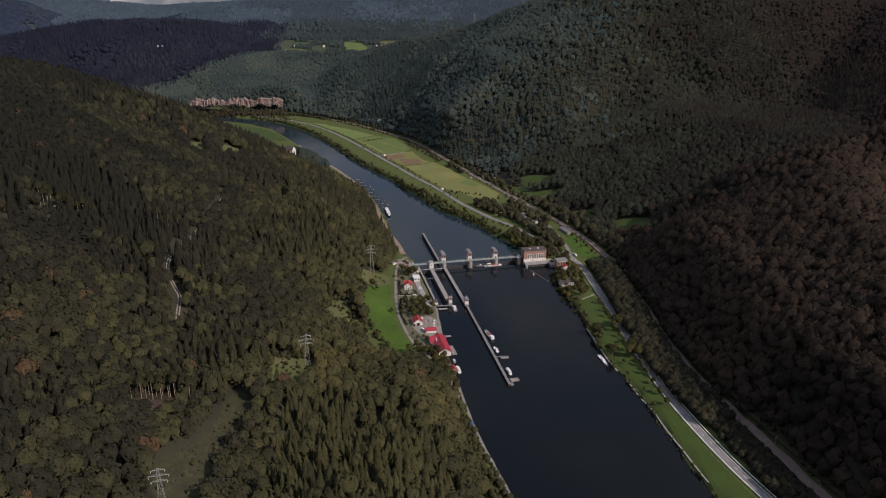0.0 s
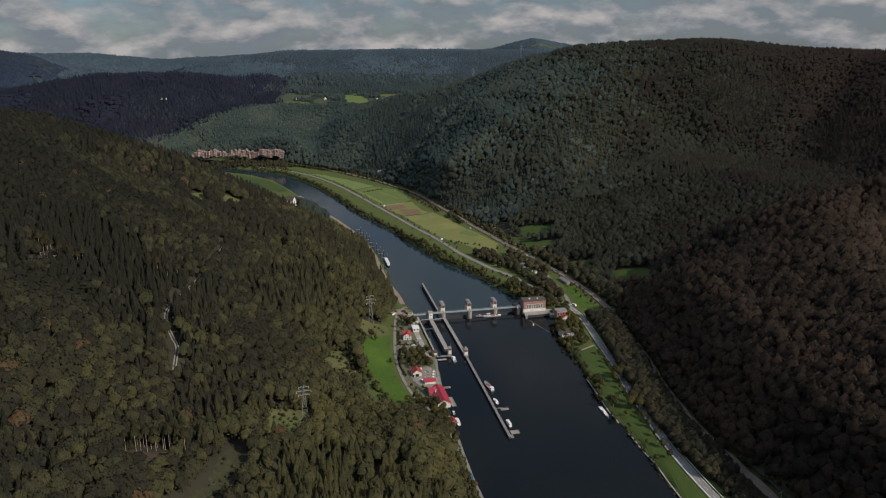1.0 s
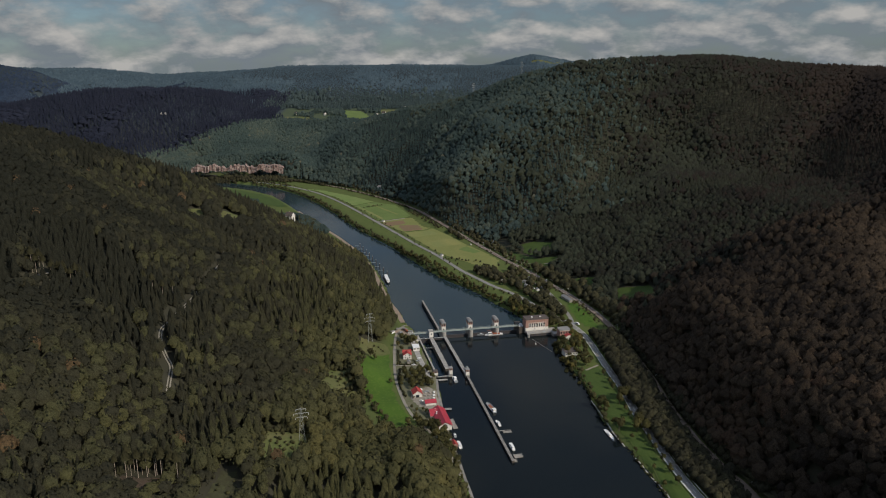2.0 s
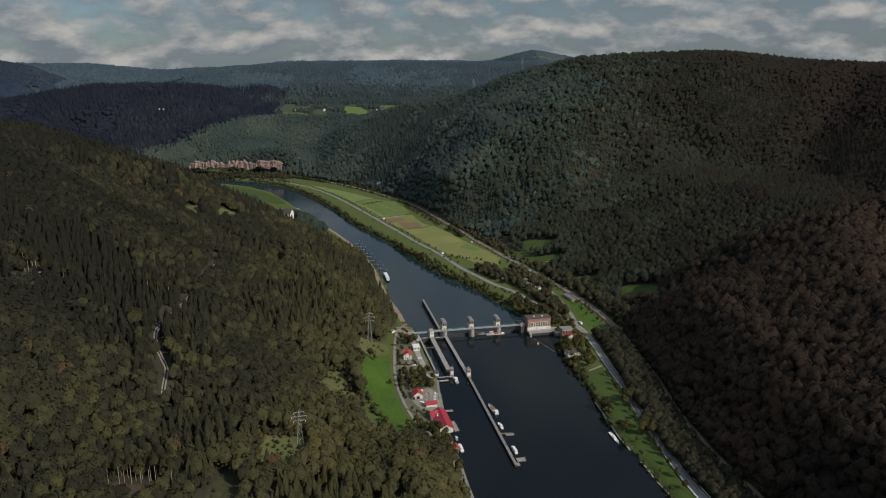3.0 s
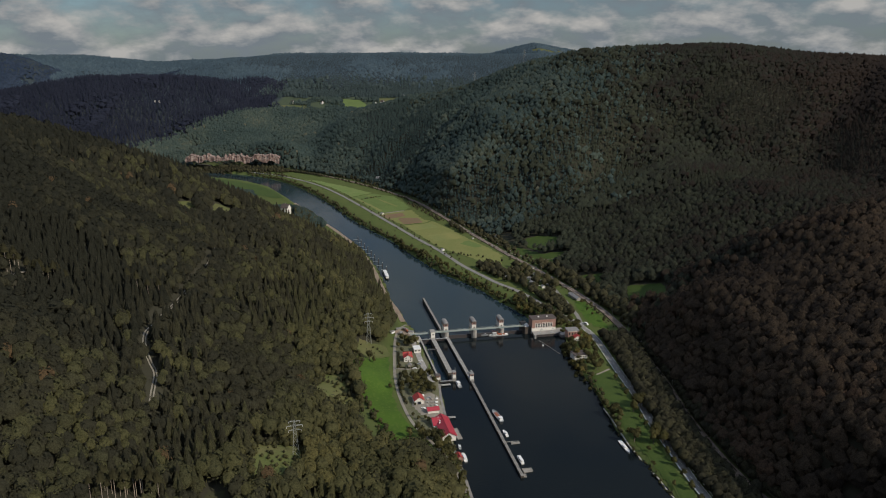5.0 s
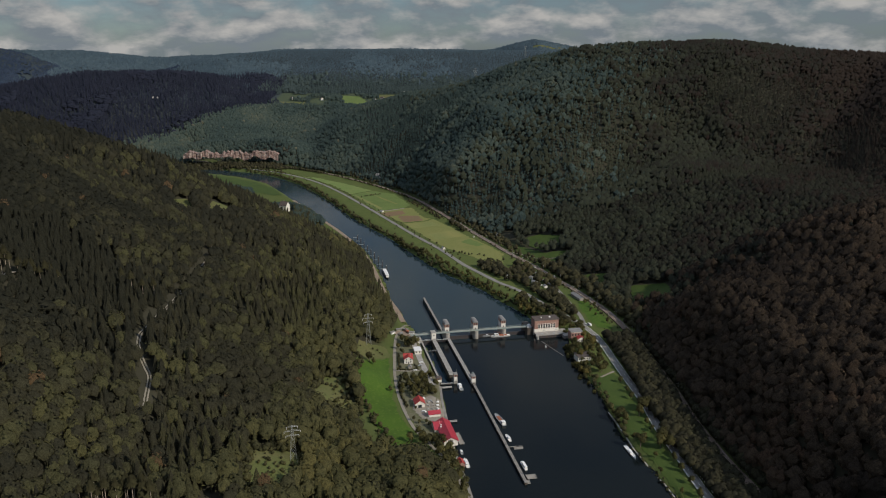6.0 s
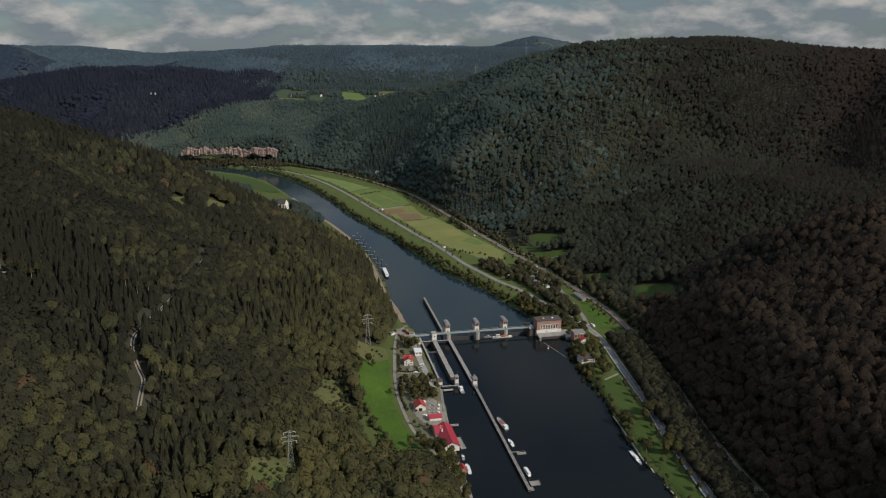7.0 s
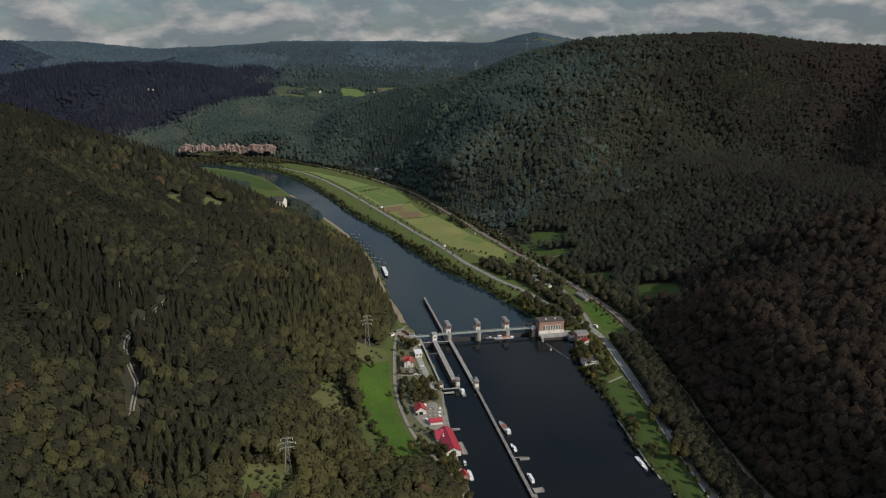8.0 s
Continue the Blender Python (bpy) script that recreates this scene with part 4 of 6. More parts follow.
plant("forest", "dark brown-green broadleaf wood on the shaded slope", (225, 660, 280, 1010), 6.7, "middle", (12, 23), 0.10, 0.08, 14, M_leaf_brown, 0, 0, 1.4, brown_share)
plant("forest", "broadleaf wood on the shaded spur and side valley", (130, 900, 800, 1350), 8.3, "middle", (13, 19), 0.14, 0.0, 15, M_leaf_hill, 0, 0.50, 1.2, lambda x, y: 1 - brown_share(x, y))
plant("forest", "mixed wood high on the broad hill", (-330, 1250, 1350, 2760), 7.7, "canopy", (13, 19), 0.48, 0.0, 16, M_leaf_hill, 0, 0.50, 2.3, lambda x, y: 1 - haze_share(x, y))
plant("forest", "mixed wood on the far side of the valley", (-500, 700, 1350, 2870), 7.7, "canopy", (12, 18), 0.48, 0.0, 17, M_leaf_haze_green, 0, 0, 2.0, haze_share)
plant("forest", "tall fir wood behind the farmed plateau", (-700, 420, 2900, 3170), 9.0, "canopy", (16, 24), 0.85, 0.0, 29, M_leaf_haze_fir, 0, 0, 1.3, lambda x, y: np.clip((3170 - y) / 160, 0, 1))
plant("forest", "broadleaf wood above the red cliff", (-1150, -500, 2180, 2870), 6.8, "canopy", (10, 15), 0.25, 0.0, 18, M_leaf_haze_green, 1, 0, 1.2)
# cloud shade over these slopes is painted as darker leaves
plant("forest", "conifer wood on the slope beside the cliff, coloured dark for cloud shade", (-1120, -500, 2180, 2750), 10.0, "far", (15, 22), 0.8, -0.2, 28, M_leaf_cloud_shade, -1, 0, 2.0)
plant("forest", "conifer wood on a distant hill, coloured dark for cloud shade", (-2100, -1120, 2100, 2900), 9.6, "far", (17, 24), 0.7, -0.2, 19, M_leaf_cloud_shade, 0, 0, 2.0)
plant("forest", "conifer wood on a distant hill, coloured dark for cloud shade", (-1150, -640, 2750, 3100), 9.6, "far", (17, 24), 0.7, -0.2, 20, M_leaf_cloud_shade, 0, 0, 2.0)
# these distant woods carry their haze in the leaf colour
plant("forest", "distant wooded ridge", (-1700, 1300, 2900, 3560), 8.4, "rim", (10, 14), 0.62, -0.05, 21, M_leaf_haze_ridge, 0, 0, 2.0, lambda x, y: np.clip((y - 3000) / 160, np.where((x < -700) | (x > 420), 1, 0), 1))
plant("forest", "distant wooded hill", (-2700, -1150, 2850, 3400), 10.5, "rim", (12, 16), 0.5, -0.1, 22, M_leaf_haze_navy, 0, 0, 2.5)
plant("forest", "wooded hollow between far ridges", (-2900, -1100, 3400, 3900), 18.0, "rim", (16, 22), 0.3, -0.1, 27, M_leaf_haze_ridge, 0, 0, 2.5)
plant("forest", "hazy wooded ridge on the skyline", (-2900, -800, 3900, 4300), 16.0, "rim", (16, 22), 0.2, -0.1, 23, M_leaf_haze_ridge, 0, 0, 2.5)
plant("forest", "wooded hill on the skyline", (100, 1100, 4000, 4330), 12.0, "rim", (12, 16), 0.3, -0.1, 24, M_leaf_haze_ridge, 0, 0, 2.5)

# ---- lock and weir ----
def at_lock(x, y, z=0.0, turn=0.0):
    return LOCK @ pose(x, y, z, 0, 0, turn)


def lock_wall(name, x0, x1, y0, y1, top, bottom, label, slab=9.0, coping=M_concrete):
    """A concrete wall in the water with a coping of separate slabs."""
    e = base(name, at_lock((x0 + x1) / 2, y0), label, "lock wall", "walls of the lock")
    h = (x1 - x0) / 2
    part("wall_body", boxed((-h, h, 0, y1 - y0, bottom, top - 0.45)), M_concrete_dark, e, "dark wet concrete")
    n = max(1, round((y1 - y0) / slab))
    step = (y1 - y0) / n
    first = None
    for k in range(n):
        if first is None:
            first = part("coping_slab", boxed((-h - 0.2, h + 0.2, 0.06, step - 0.06, top - 0.45, top), taper=0.05), coping, e)
            first_mesh = first.data
            continue
        ob = new("coping_slab", first_mesh)
        ob.parent = e
        ob.location = (0, k * step, 0.03 * ((k * 7) % 3 - 1))
    return e


def posts(e, name, spots, z, h, r, mat):
    for x, y in spots:
        part(name, rod(bmesh.new(), (x, y, z), (x, y, z + h), r), mat, e)


pier = lock_wall("guide_wall", -1.15, 1.15, -308, -124, 2.4, -8, "long weathered concrete guide wall in the river", 9.0, M_concrete_old)
pier.matrix_world = at_lock(0, -124) @ pose(-1.0, 0, 0, 0, 0, -0.9) @ pose(0, -184, 0)
posts(pier, "bollard", [(0.85, 12 + 24 * k) for k in range(8)], 2.4, 0.9, 0.3, M_dark_steel)
chamber_right = lock_wall("lock_wall", -2.9, 0.6, -124, 2, 3.2, -9, "concrete lock wall between chamber and weir")
posts(chamber_right, "bollard", [(0.9, 10 + 18 * k) for k in range(6)], 3.2, 0.9, 0.3, M_dark_steel)
middle = lock_wall("lock_wall", -21.5, -16.6, -100, 4, 3.2, -9, "broad pale concrete wall between the lock chambers")
posts(middle, "bollard", [(s * 2.2, 8 + 22 * k) for k in range(5) for s in (-1, 1)], 3.2, 0.9, 0.3, M_dark_steel)
lock_wall("lock_wall", -35.2, -33.5, -116, 10, 3.2, -9, "concrete land wall of the drained lock chamber")
lock_wall("guide_wall", -3.4, -1.0, 26, 160, 1.2, -10, "dark concrete guide wall below the weir", 9.0, M_concrete_old)


def weir_tower(x, label):
    """A weir pier with its hoist house under a long rounded roof."""
    e = base("weir_pier", at_lock(x - 1, 6, -9), label, "weir pier", "piers of the weir")
    nose = [(-3, 2), (-1.8, 0.3), (0, -0.4), (1.8, 0.3), (3, 2), (3, 20), (-3, 20)]
    part("pier_shaft", prism(bmesh.new(), nose, 0, 16.2), M_concrete, e, "water-stained concrete")
    part("hoist_house", boxed((-2.7, 2.7, 4, 17, 16.2, 26.2)), M_plaster, e, "white plastered walls")
    part("brick_band", boxed((-2.76, 2.76, 3.94, 17.06, 22.6, 26.0)), M_sandstone, e, "pink sandstone band")
    for k in (-1, 1):
        part("window", boxed((k * 1.1 - 0.55, k * 1.1 + 0.55, 3.84, 4.0, 23.2, 25.2)), M_glass, e, "dark window")
    part("door", boxed((-0.7, 0.7, 3.9, 4.02, 17.4, 19.6)), M_dark_steel, e)
    bm = bmesh.new()
    prof = [(-3.2, 26.2), (-3.2, 26.6), (-2.2, 27.6), (0, 28.1), (2.2, 27.6), (3.2, 26.6), (3.2, 26.2)]
    ring = [[bm.verts.new((px, py, pz)) for px, pz in prof] for py in (3.0, 19.0)]
    for i in range(len(prof)):
        j = (i + 1) % len(prof)
        bm.faces.new((ring[0][i], ring[0][j], ring[1][j], ring[1][i]))
    bm.faces.new(ring[0])
    bm.faces.new(ring[1][::-1])
    part("roof", bm, M_grey_roof, e, "grey rounded roof")
    return e


weir_tower(0, "weir pier with pink and white hoist house beside the lock")
weir_tower(35.5, "weir pier with pink and white hoist house in midstream")
weir_tower(70.5, "weir pier with pink and white hoist house near the powerhouse")
abut = base("weir_abutment", at_lock(100, 4, -9), "concrete weir abutment with a white control cabin", "abutment")
part("abutment_body", boxed((-2, 6, -2, 22, 0, 16.6)), M_concrete_dark, abut)
bm = bmesh.new()
bmesh.ops.create_uvsphere(bm, u_segments=12, v_segments=8, radius=2.6, matrix=Matrix.Translation((1.2, 3, 18)))
part("cabin", bm, M_white, abut, "white rounded cabin", True)
part("cabin_base", boxed((-1.4, 3.8, 0.4, 5.6, 16.6, 18)), M_white, abut)
for x0, x1 in ((3, 32.5), (38.5, 67.5), (73.5, 98)):
    g = base("weir_gate", at_lock((x0 + x1) / 2, 13, -9), "dark steel weir gate between two piers", "weir gate", "gates of the weir")
    h = (x1 - x0) / 2
    part("gate_leaf", boxed((-h, h, 0, 1.2, 0, 9.4)), M_dark_steel, g)
    part("gate_girder", boxed((-h, h, 1.2, 2.4, 6.0, 7.0)), M_dark_steel, g)
    part("spillway_sill", boxed((-h, h, -2, 6, -1, 3.5)), M_concrete_dark, g)

bridge = base("footbridge", at_lock(0, 8.5), "pale green steel service bridge over weir and lock", "bridge")
for k, (x0, x1) in enumerate([(-46, -16), (-16, 0), (0, 35.5), (35.5, 70.5), (70.5, 100)]):
    z = 7.2 if k else 6.6
    part("girder", boxed((x0 + 0.1, x1 - 0.1, -1.7, -1.45, z + 0.4, z + 1.5)), M_green_steel, bridge)
    part("girder", boxed((x0 + 0.1, x1 - 0.1, 1.45, 1.7, z + 0.4, z + 1.5)), M_green_steel, bridge)
    part("deck", boxed((x0, x1, -1.45, 1.45, z + 1.0, z + 1.2)), M_concrete, bridge, "grey deck")
    bm = bmesh.new()
    for s in (-1.6, 1.6):
        for zz in (z + 2.2, z + 2.7):
            box(bm, x0, x1, s - 0.05, s + 0.05, zz, zz + 0.09)
        for i in range(int((x1 - x0) / 2.5) + 1):
            box(bm, x0 + 2.5 * i, x0 + 2.5 * i + 0.08, s - 0.04, s + 0.04, z + 1.7, z + 2.7)
    part("railing", bm, M_green_steel, bridge)

mid_tower = base("gate_tower", at_lock(-18.5, 4, 3), "pale concrete gate tower carrying the service bridge", "tower", "towers of the lock")
part("tower_wall", boxed((-2.6, 2.6, -1, 7, 0, 7.4)), M_plaster, mid_tower)
part("cap", boxed((-2.9, 2.9, -1.3, 7.3, 7.4, 7.9)), M_concrete, mid_tower)
part("window", boxed((-0.7, 0.7, -1.08, -0.96, 3.4, 5.2)), M_glass, mid_tower)


def head_tower(x, y, w, l, h, label, roof, mast=0):
    e = base("gate_tower", at_lock(x, y, 3.0), label, "tower", "towers of the lock")
    part("tower_wall", boxed((-w / 2, w / 2, -l / 2, l / 2, -11, h)), M_plaster, e)
    part("plinth", boxed((-w / 2 - 0.3, w / 2 + 0.3, -l / 2 - 0.3, l / 2 + 0.3, -11, 0.25)), M_concrete, e)
    part("upper_band", boxed((-w / 2 - 0.05, w / 2 + 0.05, -l / 2 - 0.05, l / 2 + 0.05, h * 0.62, h - 0.2)), M_sandstone, e, "pink sandstone band")
    part("window", boxed((-w / 4, w / 4, -l / 2 - 0.14, -l / 2, h * 0.66, h * 0.86)), M_glass, e)
    bm = bmesh.new()
    box(bm, -w / 2 - 0.5, w / 2 + 0.5, -l / 2 - 0.5, l / 2 + 0.5, h, h + 0.5, taper=0.25)
    part("roof", bm, roof, e)
    if mast:
        part("mast", rod(bmesh.new(), (w / 3, 0, h), (w / 3, 0, h + mast), 0.12), M_galv, e, "thin metal mast")
    return e


head_tower(-0.6, -119, 4.2, 5, 6.2, "small white and pink gate tower on the guide wall", M_grey_roof)
head_tower(-18.3, -113, 3.4, 4.5, 7.2, "slim white gate tower with a mast", M_grey_roof, 5)
head_tower(-36.0, -113, 5.0, 5, 4.6, "small white control house on the land wall", M_brown_roof)
for x in (2.6,):
    e = base("hoist_frame", at_lock(x, -108, 3.2), "grey steel hoist machine on the lock wall", "machine")
    part("housing", boxed((-1.6, 1.2, -4, 4, 0, 2.2)), M_galv, e)
    part("drum", rod(bmesh.new(), (-0.4, -3.2, 2.8), (-0.4, 3.2, 2.8), 0.9, 10), M_galv, e)


def lock_gate(x0, x1, y, z0, z1, label, walk=True):
    e = base("lock_gate", at_lock((x0 + x1) / 2, y), label, "lock gate", "gates of the lock")
    h = (x1 - x0) / 2
    part("gate_leaf", boxed((-h, h, -0.6, 0.6, z0, z1)), M_dark_steel, e)
    for k in range(4):
        part("gate_rib", boxed((-h, h, -0.95, -0.6, z0 + 1 + k * (z1 - z0) / 4.2, z0 + 1.4 + k * (z1 - z0) / 4.2)), M_dark_steel, e)
    if walk:
        part("walkway", boxed((-h - 1, h + 1, -1.6, -0.6, z1, z1 + 0.2)), M_galv, e)
        bm = bmesh.new()
        for zz in (z1 + 0.7, z1 + 1.2):
            box(bm, -h - 1, h + 1, -1.62, -1.54, zz, zz + 0.08)
        for k in range(8):
            box(bm, -h + k * h / 3.5 - 0.04, -h + k * h / 3.5 + 0.04, -1.62, -1.54, z1, z1 + 1.2)
        part("railing", bm, M_white, e, "white railing")


lock_gate(-33.5, -21.5, -116, -9, 1.6, "steel gate closing the drained lock chamber")
lock_gate(-33.5, -21.5, 2, -9, 2.4, "dark steel downstream gate of the land chamber")
lock_gate(-15.5, -2.3, 0.5, -9, 2.6, "dark steel downstream gate of the river chamber")
e = base("concrete_block", at_lock(-36.0, 2, -9), "pale concrete gate block beside the drained chamber", "block")
part("head_block", boxed((-4, 2.0, -6, 9, 0, 12.8)), M_plaster, e)
part("head_cap", boxed((-4.3, 2.3, -6.3, 9.3, 12.8, 13.2)), M_concrete, e)
e = base("footbridge", at_lock(-27.5, -34, 3.2), "narrow steel footbridge across the drained chamber", "bridge")
part("deck", boxed((-6.5, 6.5, -0.7, 0.7, 0.05, 0.4)), M_dark_steel, e)
for s in (-0.7, 0.66):
    part("railing", boxed((-6.5, 6.5, s, s + 0.06, 1.1, 1.2), *[(k, k + 0.07, s, s + 0.06, 0.4, 1.1) for k in range(-6, 7, 2)]), M_galv, e)
e = base("landing_stage", at_lock(-26, -124, 0), "pale concrete landing stage at the lock entrance", "landing stage")
part("stage_deck", boxed((-8.5, 1.5, -2.2, 0.8, 1.0, 1.6)), M_concrete, e)
for x in (-7, -3, 1):
    part("stage_pile", rod(bmesh.new(), (x, -1, -6), (x, -1, 1.0), 0.4), M_concrete_dark, e)

# ---- powerhouse ----
ph = base("powerhouse", at_lock(121.0, -2, -0.5), "pink sandstone hydro powerhouse with arched windows and white base", "powerhouse")
part("base_wall", boxed((-15.5, 15.5, 0, 14, 0, 8.0)), M_plaster, ph, "white rendered base")
part("brick_wall", boxed((-15.3, 15.3, 0.2, 13.8, 8.0, 18.8)), M_sandstone, ph)
part("cornice", boxed((-15.8, 15.8, -0.3, 14.3, 18.8, 19.3)), M_concrete, ph)
part("roof", boxed((-16.1, 16.1, -0.6, 14.6, 19.3, 20.0), taper=0.2), M_brown_roof, ph, "flat brown roof")
for x in (-5.5, 5.5):
    part("roof_vent", boxed((x - 0.9, x + 0.9, 5, 7, 20.0, 21.0)), M_plaster, ph)
for k in range(7):
    x = -9.6 + 3.2 * k
    bm = bmesh.new()
    out = [(x - 1.0, 8.9), (x + 1.0, 8.9), (x + 1.0, 12.9), (x + 0.72, 13.65), (x, 13.95), (x - 0.72, 13.65), (x - 1.0, 12.9)]
    lo, hi = [bm.verts.new((px, 0.12, pz)) for px, pz in out], [bm.verts.new((px, 0.3, pz)) for px, pz in out]
    bm.faces.new(lo)
    for i in range(len(out)):
        bm.faces.new((lo[i], lo[(i + 1) % len(out)], hi[(i + 1) % len(out)], hi[i]))
    w = part("window", bm, M_glass, ph, "tall dark arched window")
    fr = boxed((x - 1.5, x - 1.0, 0.0, 0.2, 8.6, 13.3), (x + 1.0, x + 1.5, 0.0, 0.2, 8.6, 13.3), (x - 1.5, x + 1.5, -0.12, 0.2, 8.3, 8.65), (x - 0.05, x + 0.05, 0.06, 0.14, 8.9, 13.7), (x - 1.0, x + 1.0, 0.06, 0.14, 11.1, 11.2))
    part("window_frame", fr, M_plaster, w, "pale stone surround")
part("arch_band", boxed((-11.6, 11.6, 0.06, 0.21, 14.15, 14.6)), M_plaster, ph)
part("intake_deck", boxed((-15.5, 15.5, -11, 0, -6, 3.6)), M_concrete_dark, ph, "stained concrete intake")
part("deck_slab", boxed((-15.9, 15.9, -11.5, 0, 3.6, 4.2)), M_concrete, ph)
for k in range(5):
    part("intake_screen", boxed((-13.6 + 5.6 * k, -9.4 + 5.6 * k, -11.2, -10.98, -5, 3.2)), M_dark_steel, ph, "dark trash rack")
bm = boxed((-15.8, 15.8, -11.4, -11.3, 5.2, 5.3), (-15.8, 15.8, -11.4, -11.3, 4.7, 4.78), *[(x, x + 0.1, -11.4, -11.3, 4.2, 5.3) for x in range(-15, 17, 3)])
part("railing", bm, M_galv, ph)
e = base("forebay_wall", at_lock(137, -20, -8), "pale concrete bank wall beside the intake", "wall")
part("wall_body", boxed((0.2, 9, 0, 24, 0, 11.6)), M_concrete, e)
rake = base("rake_machine", at_lock(113, -9, 2.2), "grey trash rake crane on the intake deck", "crane")
part("chassis", boxed((-1.5, 1.5, -1.5, 1.5, 0, 2.0)), M_grey, rake)
bm = rod(bmesh.new(), (0, 0, 2.0), (2.5, 0.5, 6.5), 0.3)
rod(bm, (2.5, 0.5, 6.5), (5.0, -0.5, 4.2), 0.22)
part("boom", bm, M_grey, rake)
copy_thing(rake, at_lock(128, -9.5, 2.2, 25))
for x, y in ((105, -16), (138.6, -12)):
    e = base("intake_pillar", at_lock(x, y, -6), "pale rounded concrete pillar at the intake", "pillar", "pillars of the intake")
    part("shaft", rod(bmesh.new(), (0, 0, 0), (0, 0, 10), 1.6, 12), M_concrete, e)
    part("cap", rod(bmesh.new(), (0, 0, 10), (0, 0, 10.5), 1.9, 12), M_concrete, e)
boom = base("floating_boom", pose(115.6, 848, 0), "pale floating debris boom across the intake", "boom")
a, b = Vector((0, 0, 0)), Vector((20, -44, 0))
for k in range(16):
    p, q = a.lerp(b, k / 16 + 0.004), a.lerp(b, (k + 1) / 16 - 0.004)
    part("float", rod(bmesh.new(), p + Vector((0, 0, 0.1)), q + Vector((0, 0, 0.1)), 0.32, 6), M_wood, boom)
buoy = base("buoy", pose(118.5, 829, -0.3), "white marker buoy floating above the weir", "buoy")
bm = rod(bmesh.new(), (0, 0, 0), (0, 0, 1.2), 0.9, 8)
rod(bm, (0, 0, 1.2), (0, 0, 3.4), 0.7, 8, 0.25)
part("float", bm, M_white, buoy)


# ---- boats ----
def hull_mesh(l, w, h, bow=0.28, stern=0.85, sheer=0.35):
    """A hull along y, bow at +y, with a sunk deck."""
    bm = bmesh.new()
    st = [(-0.5, stern), (-0.3, 1.0), (0.15, 1.0), (0.5 - bow * 0.55, 0.78), (0.5 - bow * 0.2, 0.42), (0.5, 0.04)]
    rows = []
    for y, f in st:
        hw, z = w / 2 * f, h + sheer * max(0, y) * 2
        rows.append([bm.verts.new(q) for q in ((-hw * 0.7, y * l, -0.5), (-hw, y * l, z), (-hw * 0.88, y * l, z), (-hw * 0.88, y * l, h * 0.72), (hw * 0.88, y * l, h * 0.72), (hw * 0.88, y * l, z), (hw, y * l, z), (hw * 0.7, y * l, -0.5))])
    for r, s in zip(rows[:-1], rows[1:]):
        for i in range(8):
            bm.faces.new((r[i], r[(i + 1) % 8], s[(i + 1) % 8], s[i]))
    bm.faces.new(rows[0][::-1])
    bm.faces.new(rows[-1])
    return bm


def boat(m, l, w, h, label, hull, cabin=None, cabin_at=(-0.3, -0.05), cabin_h=1.8, hold=None, name="boat"):
    e = base(name, m, label, "boat", "boats on the river")
    part("hull", hull_mesh(l, w, h), hull, e)
    if hold:
        part("hold", boxed((-w * 0.28, w * 0.28, -0.10 * l, 0.22 * l, h * 0.72, h + 0.2), taper=0.1), hold, e, "open cargo hold")
    if cabin:
        y0, y1 = cabin_at
        c = part("cabin", boxed((-w * 0.33, w * 0.33, y0 * l, y1 * l, h * 0.7, h + cabin_h), taper=0.15), cabin, e)
        part("roof", boxed((-w * 0.36, w * 0.36, y0 * l - 0.2, y1 * l + 0.2, h + cabin_h, h + cabin_h + 0.15)), M_white, c)
        part("window", boxed((-w * 0.335, w * 0.335, y0 * l + 0.4, y1 * l - 0.4, h + cabin_h * 0.45, h + cabin_h * 0.85)), M_glass, c, "dark cabin windows")
    return e


boat(pose(51.5, 653, 0, 0, 0, 17), 24, 5.2, 1.3, "grey work barge with orange hold moored at the guide wall", M_grey, M_white, (-0.46, -0.30), 2.0, M_orange, "barge")
boat(pose(56.5, 619, 0, 0, 0, 15), 12, 3.2, 1.0, "small white motor boat at the guide wall", M_white, M_white, (-0.3, 0.0), 1.2)
boat(pose(65.6, 573, 0, 0, 0, 14), 13, 3.4, 1.2, "white cabin boat moored near the wall end", M_white, M_white, (-0.42, 0.25), 1.6)
boat(pose(15.5, 722, 0, 0, 0, 14), 15, 4.6, 1.2, "white and grey tug below the gate tower", M_grey, M_white, (-0.2, 0.15), 2.4)
boat(pose(17.6, 577, 0, 0, 0, 12), 14, 3.6, 1.1, "white passenger launch moored at the bank", M_white, M_white, (-0.35, 0.2), 1.5)
boat(pose(14.0, 595, 0, 0, 0, 8), 8, 2.6, 0.8, "small grey skiff moored at the bank", M_grey, M_grey, (-0.25, 0.05), 0.9)
boat(pose(160.0, 595, 0, 0, 0, -170), 22, 3.6, 1.2, "long white boat moored at the lawn bank", M_white, M_white, (-0.1, 0.15), 0.7)
boat(pose(-91, 1128, -4, 0, 0, 192), 48, 7.5, 2.0, "long white river barge moored at the wooded bank", M_dark_steel, M_white, (-0.36, 0.38), 3.0, None, "barge")
work = boat(at_lock(64, 3, 0, 90), 24, 5.0, 1.2, "white work barge with crane moored between weir piers", M_white, M_white, (0.12, 0.3), 2.2, None, "barge")
part("deck_cargo", boxed((-1.5, 1.5, -4, 1, 0.8, 2.2), (-1, 1.2, -8, -5.5, 0.8, 1.9)), M_orange, work, "red machinery")
bm = rod(bmesh.new(), (0, 1.5, 0.8), (0, 1.5, 5), 0.25)
rod(bm, (0, 1.5, 5), (0, 9, 6.5), 0.16)
part("crane", bm, M_orange, work)
boat(at_lock(47, 6, 0, 95), 9, 3.0, 0.8, "small grey pontoon boat by the weir pier", M_grey, M_grey, (-0.2, 0.0), 1.0)


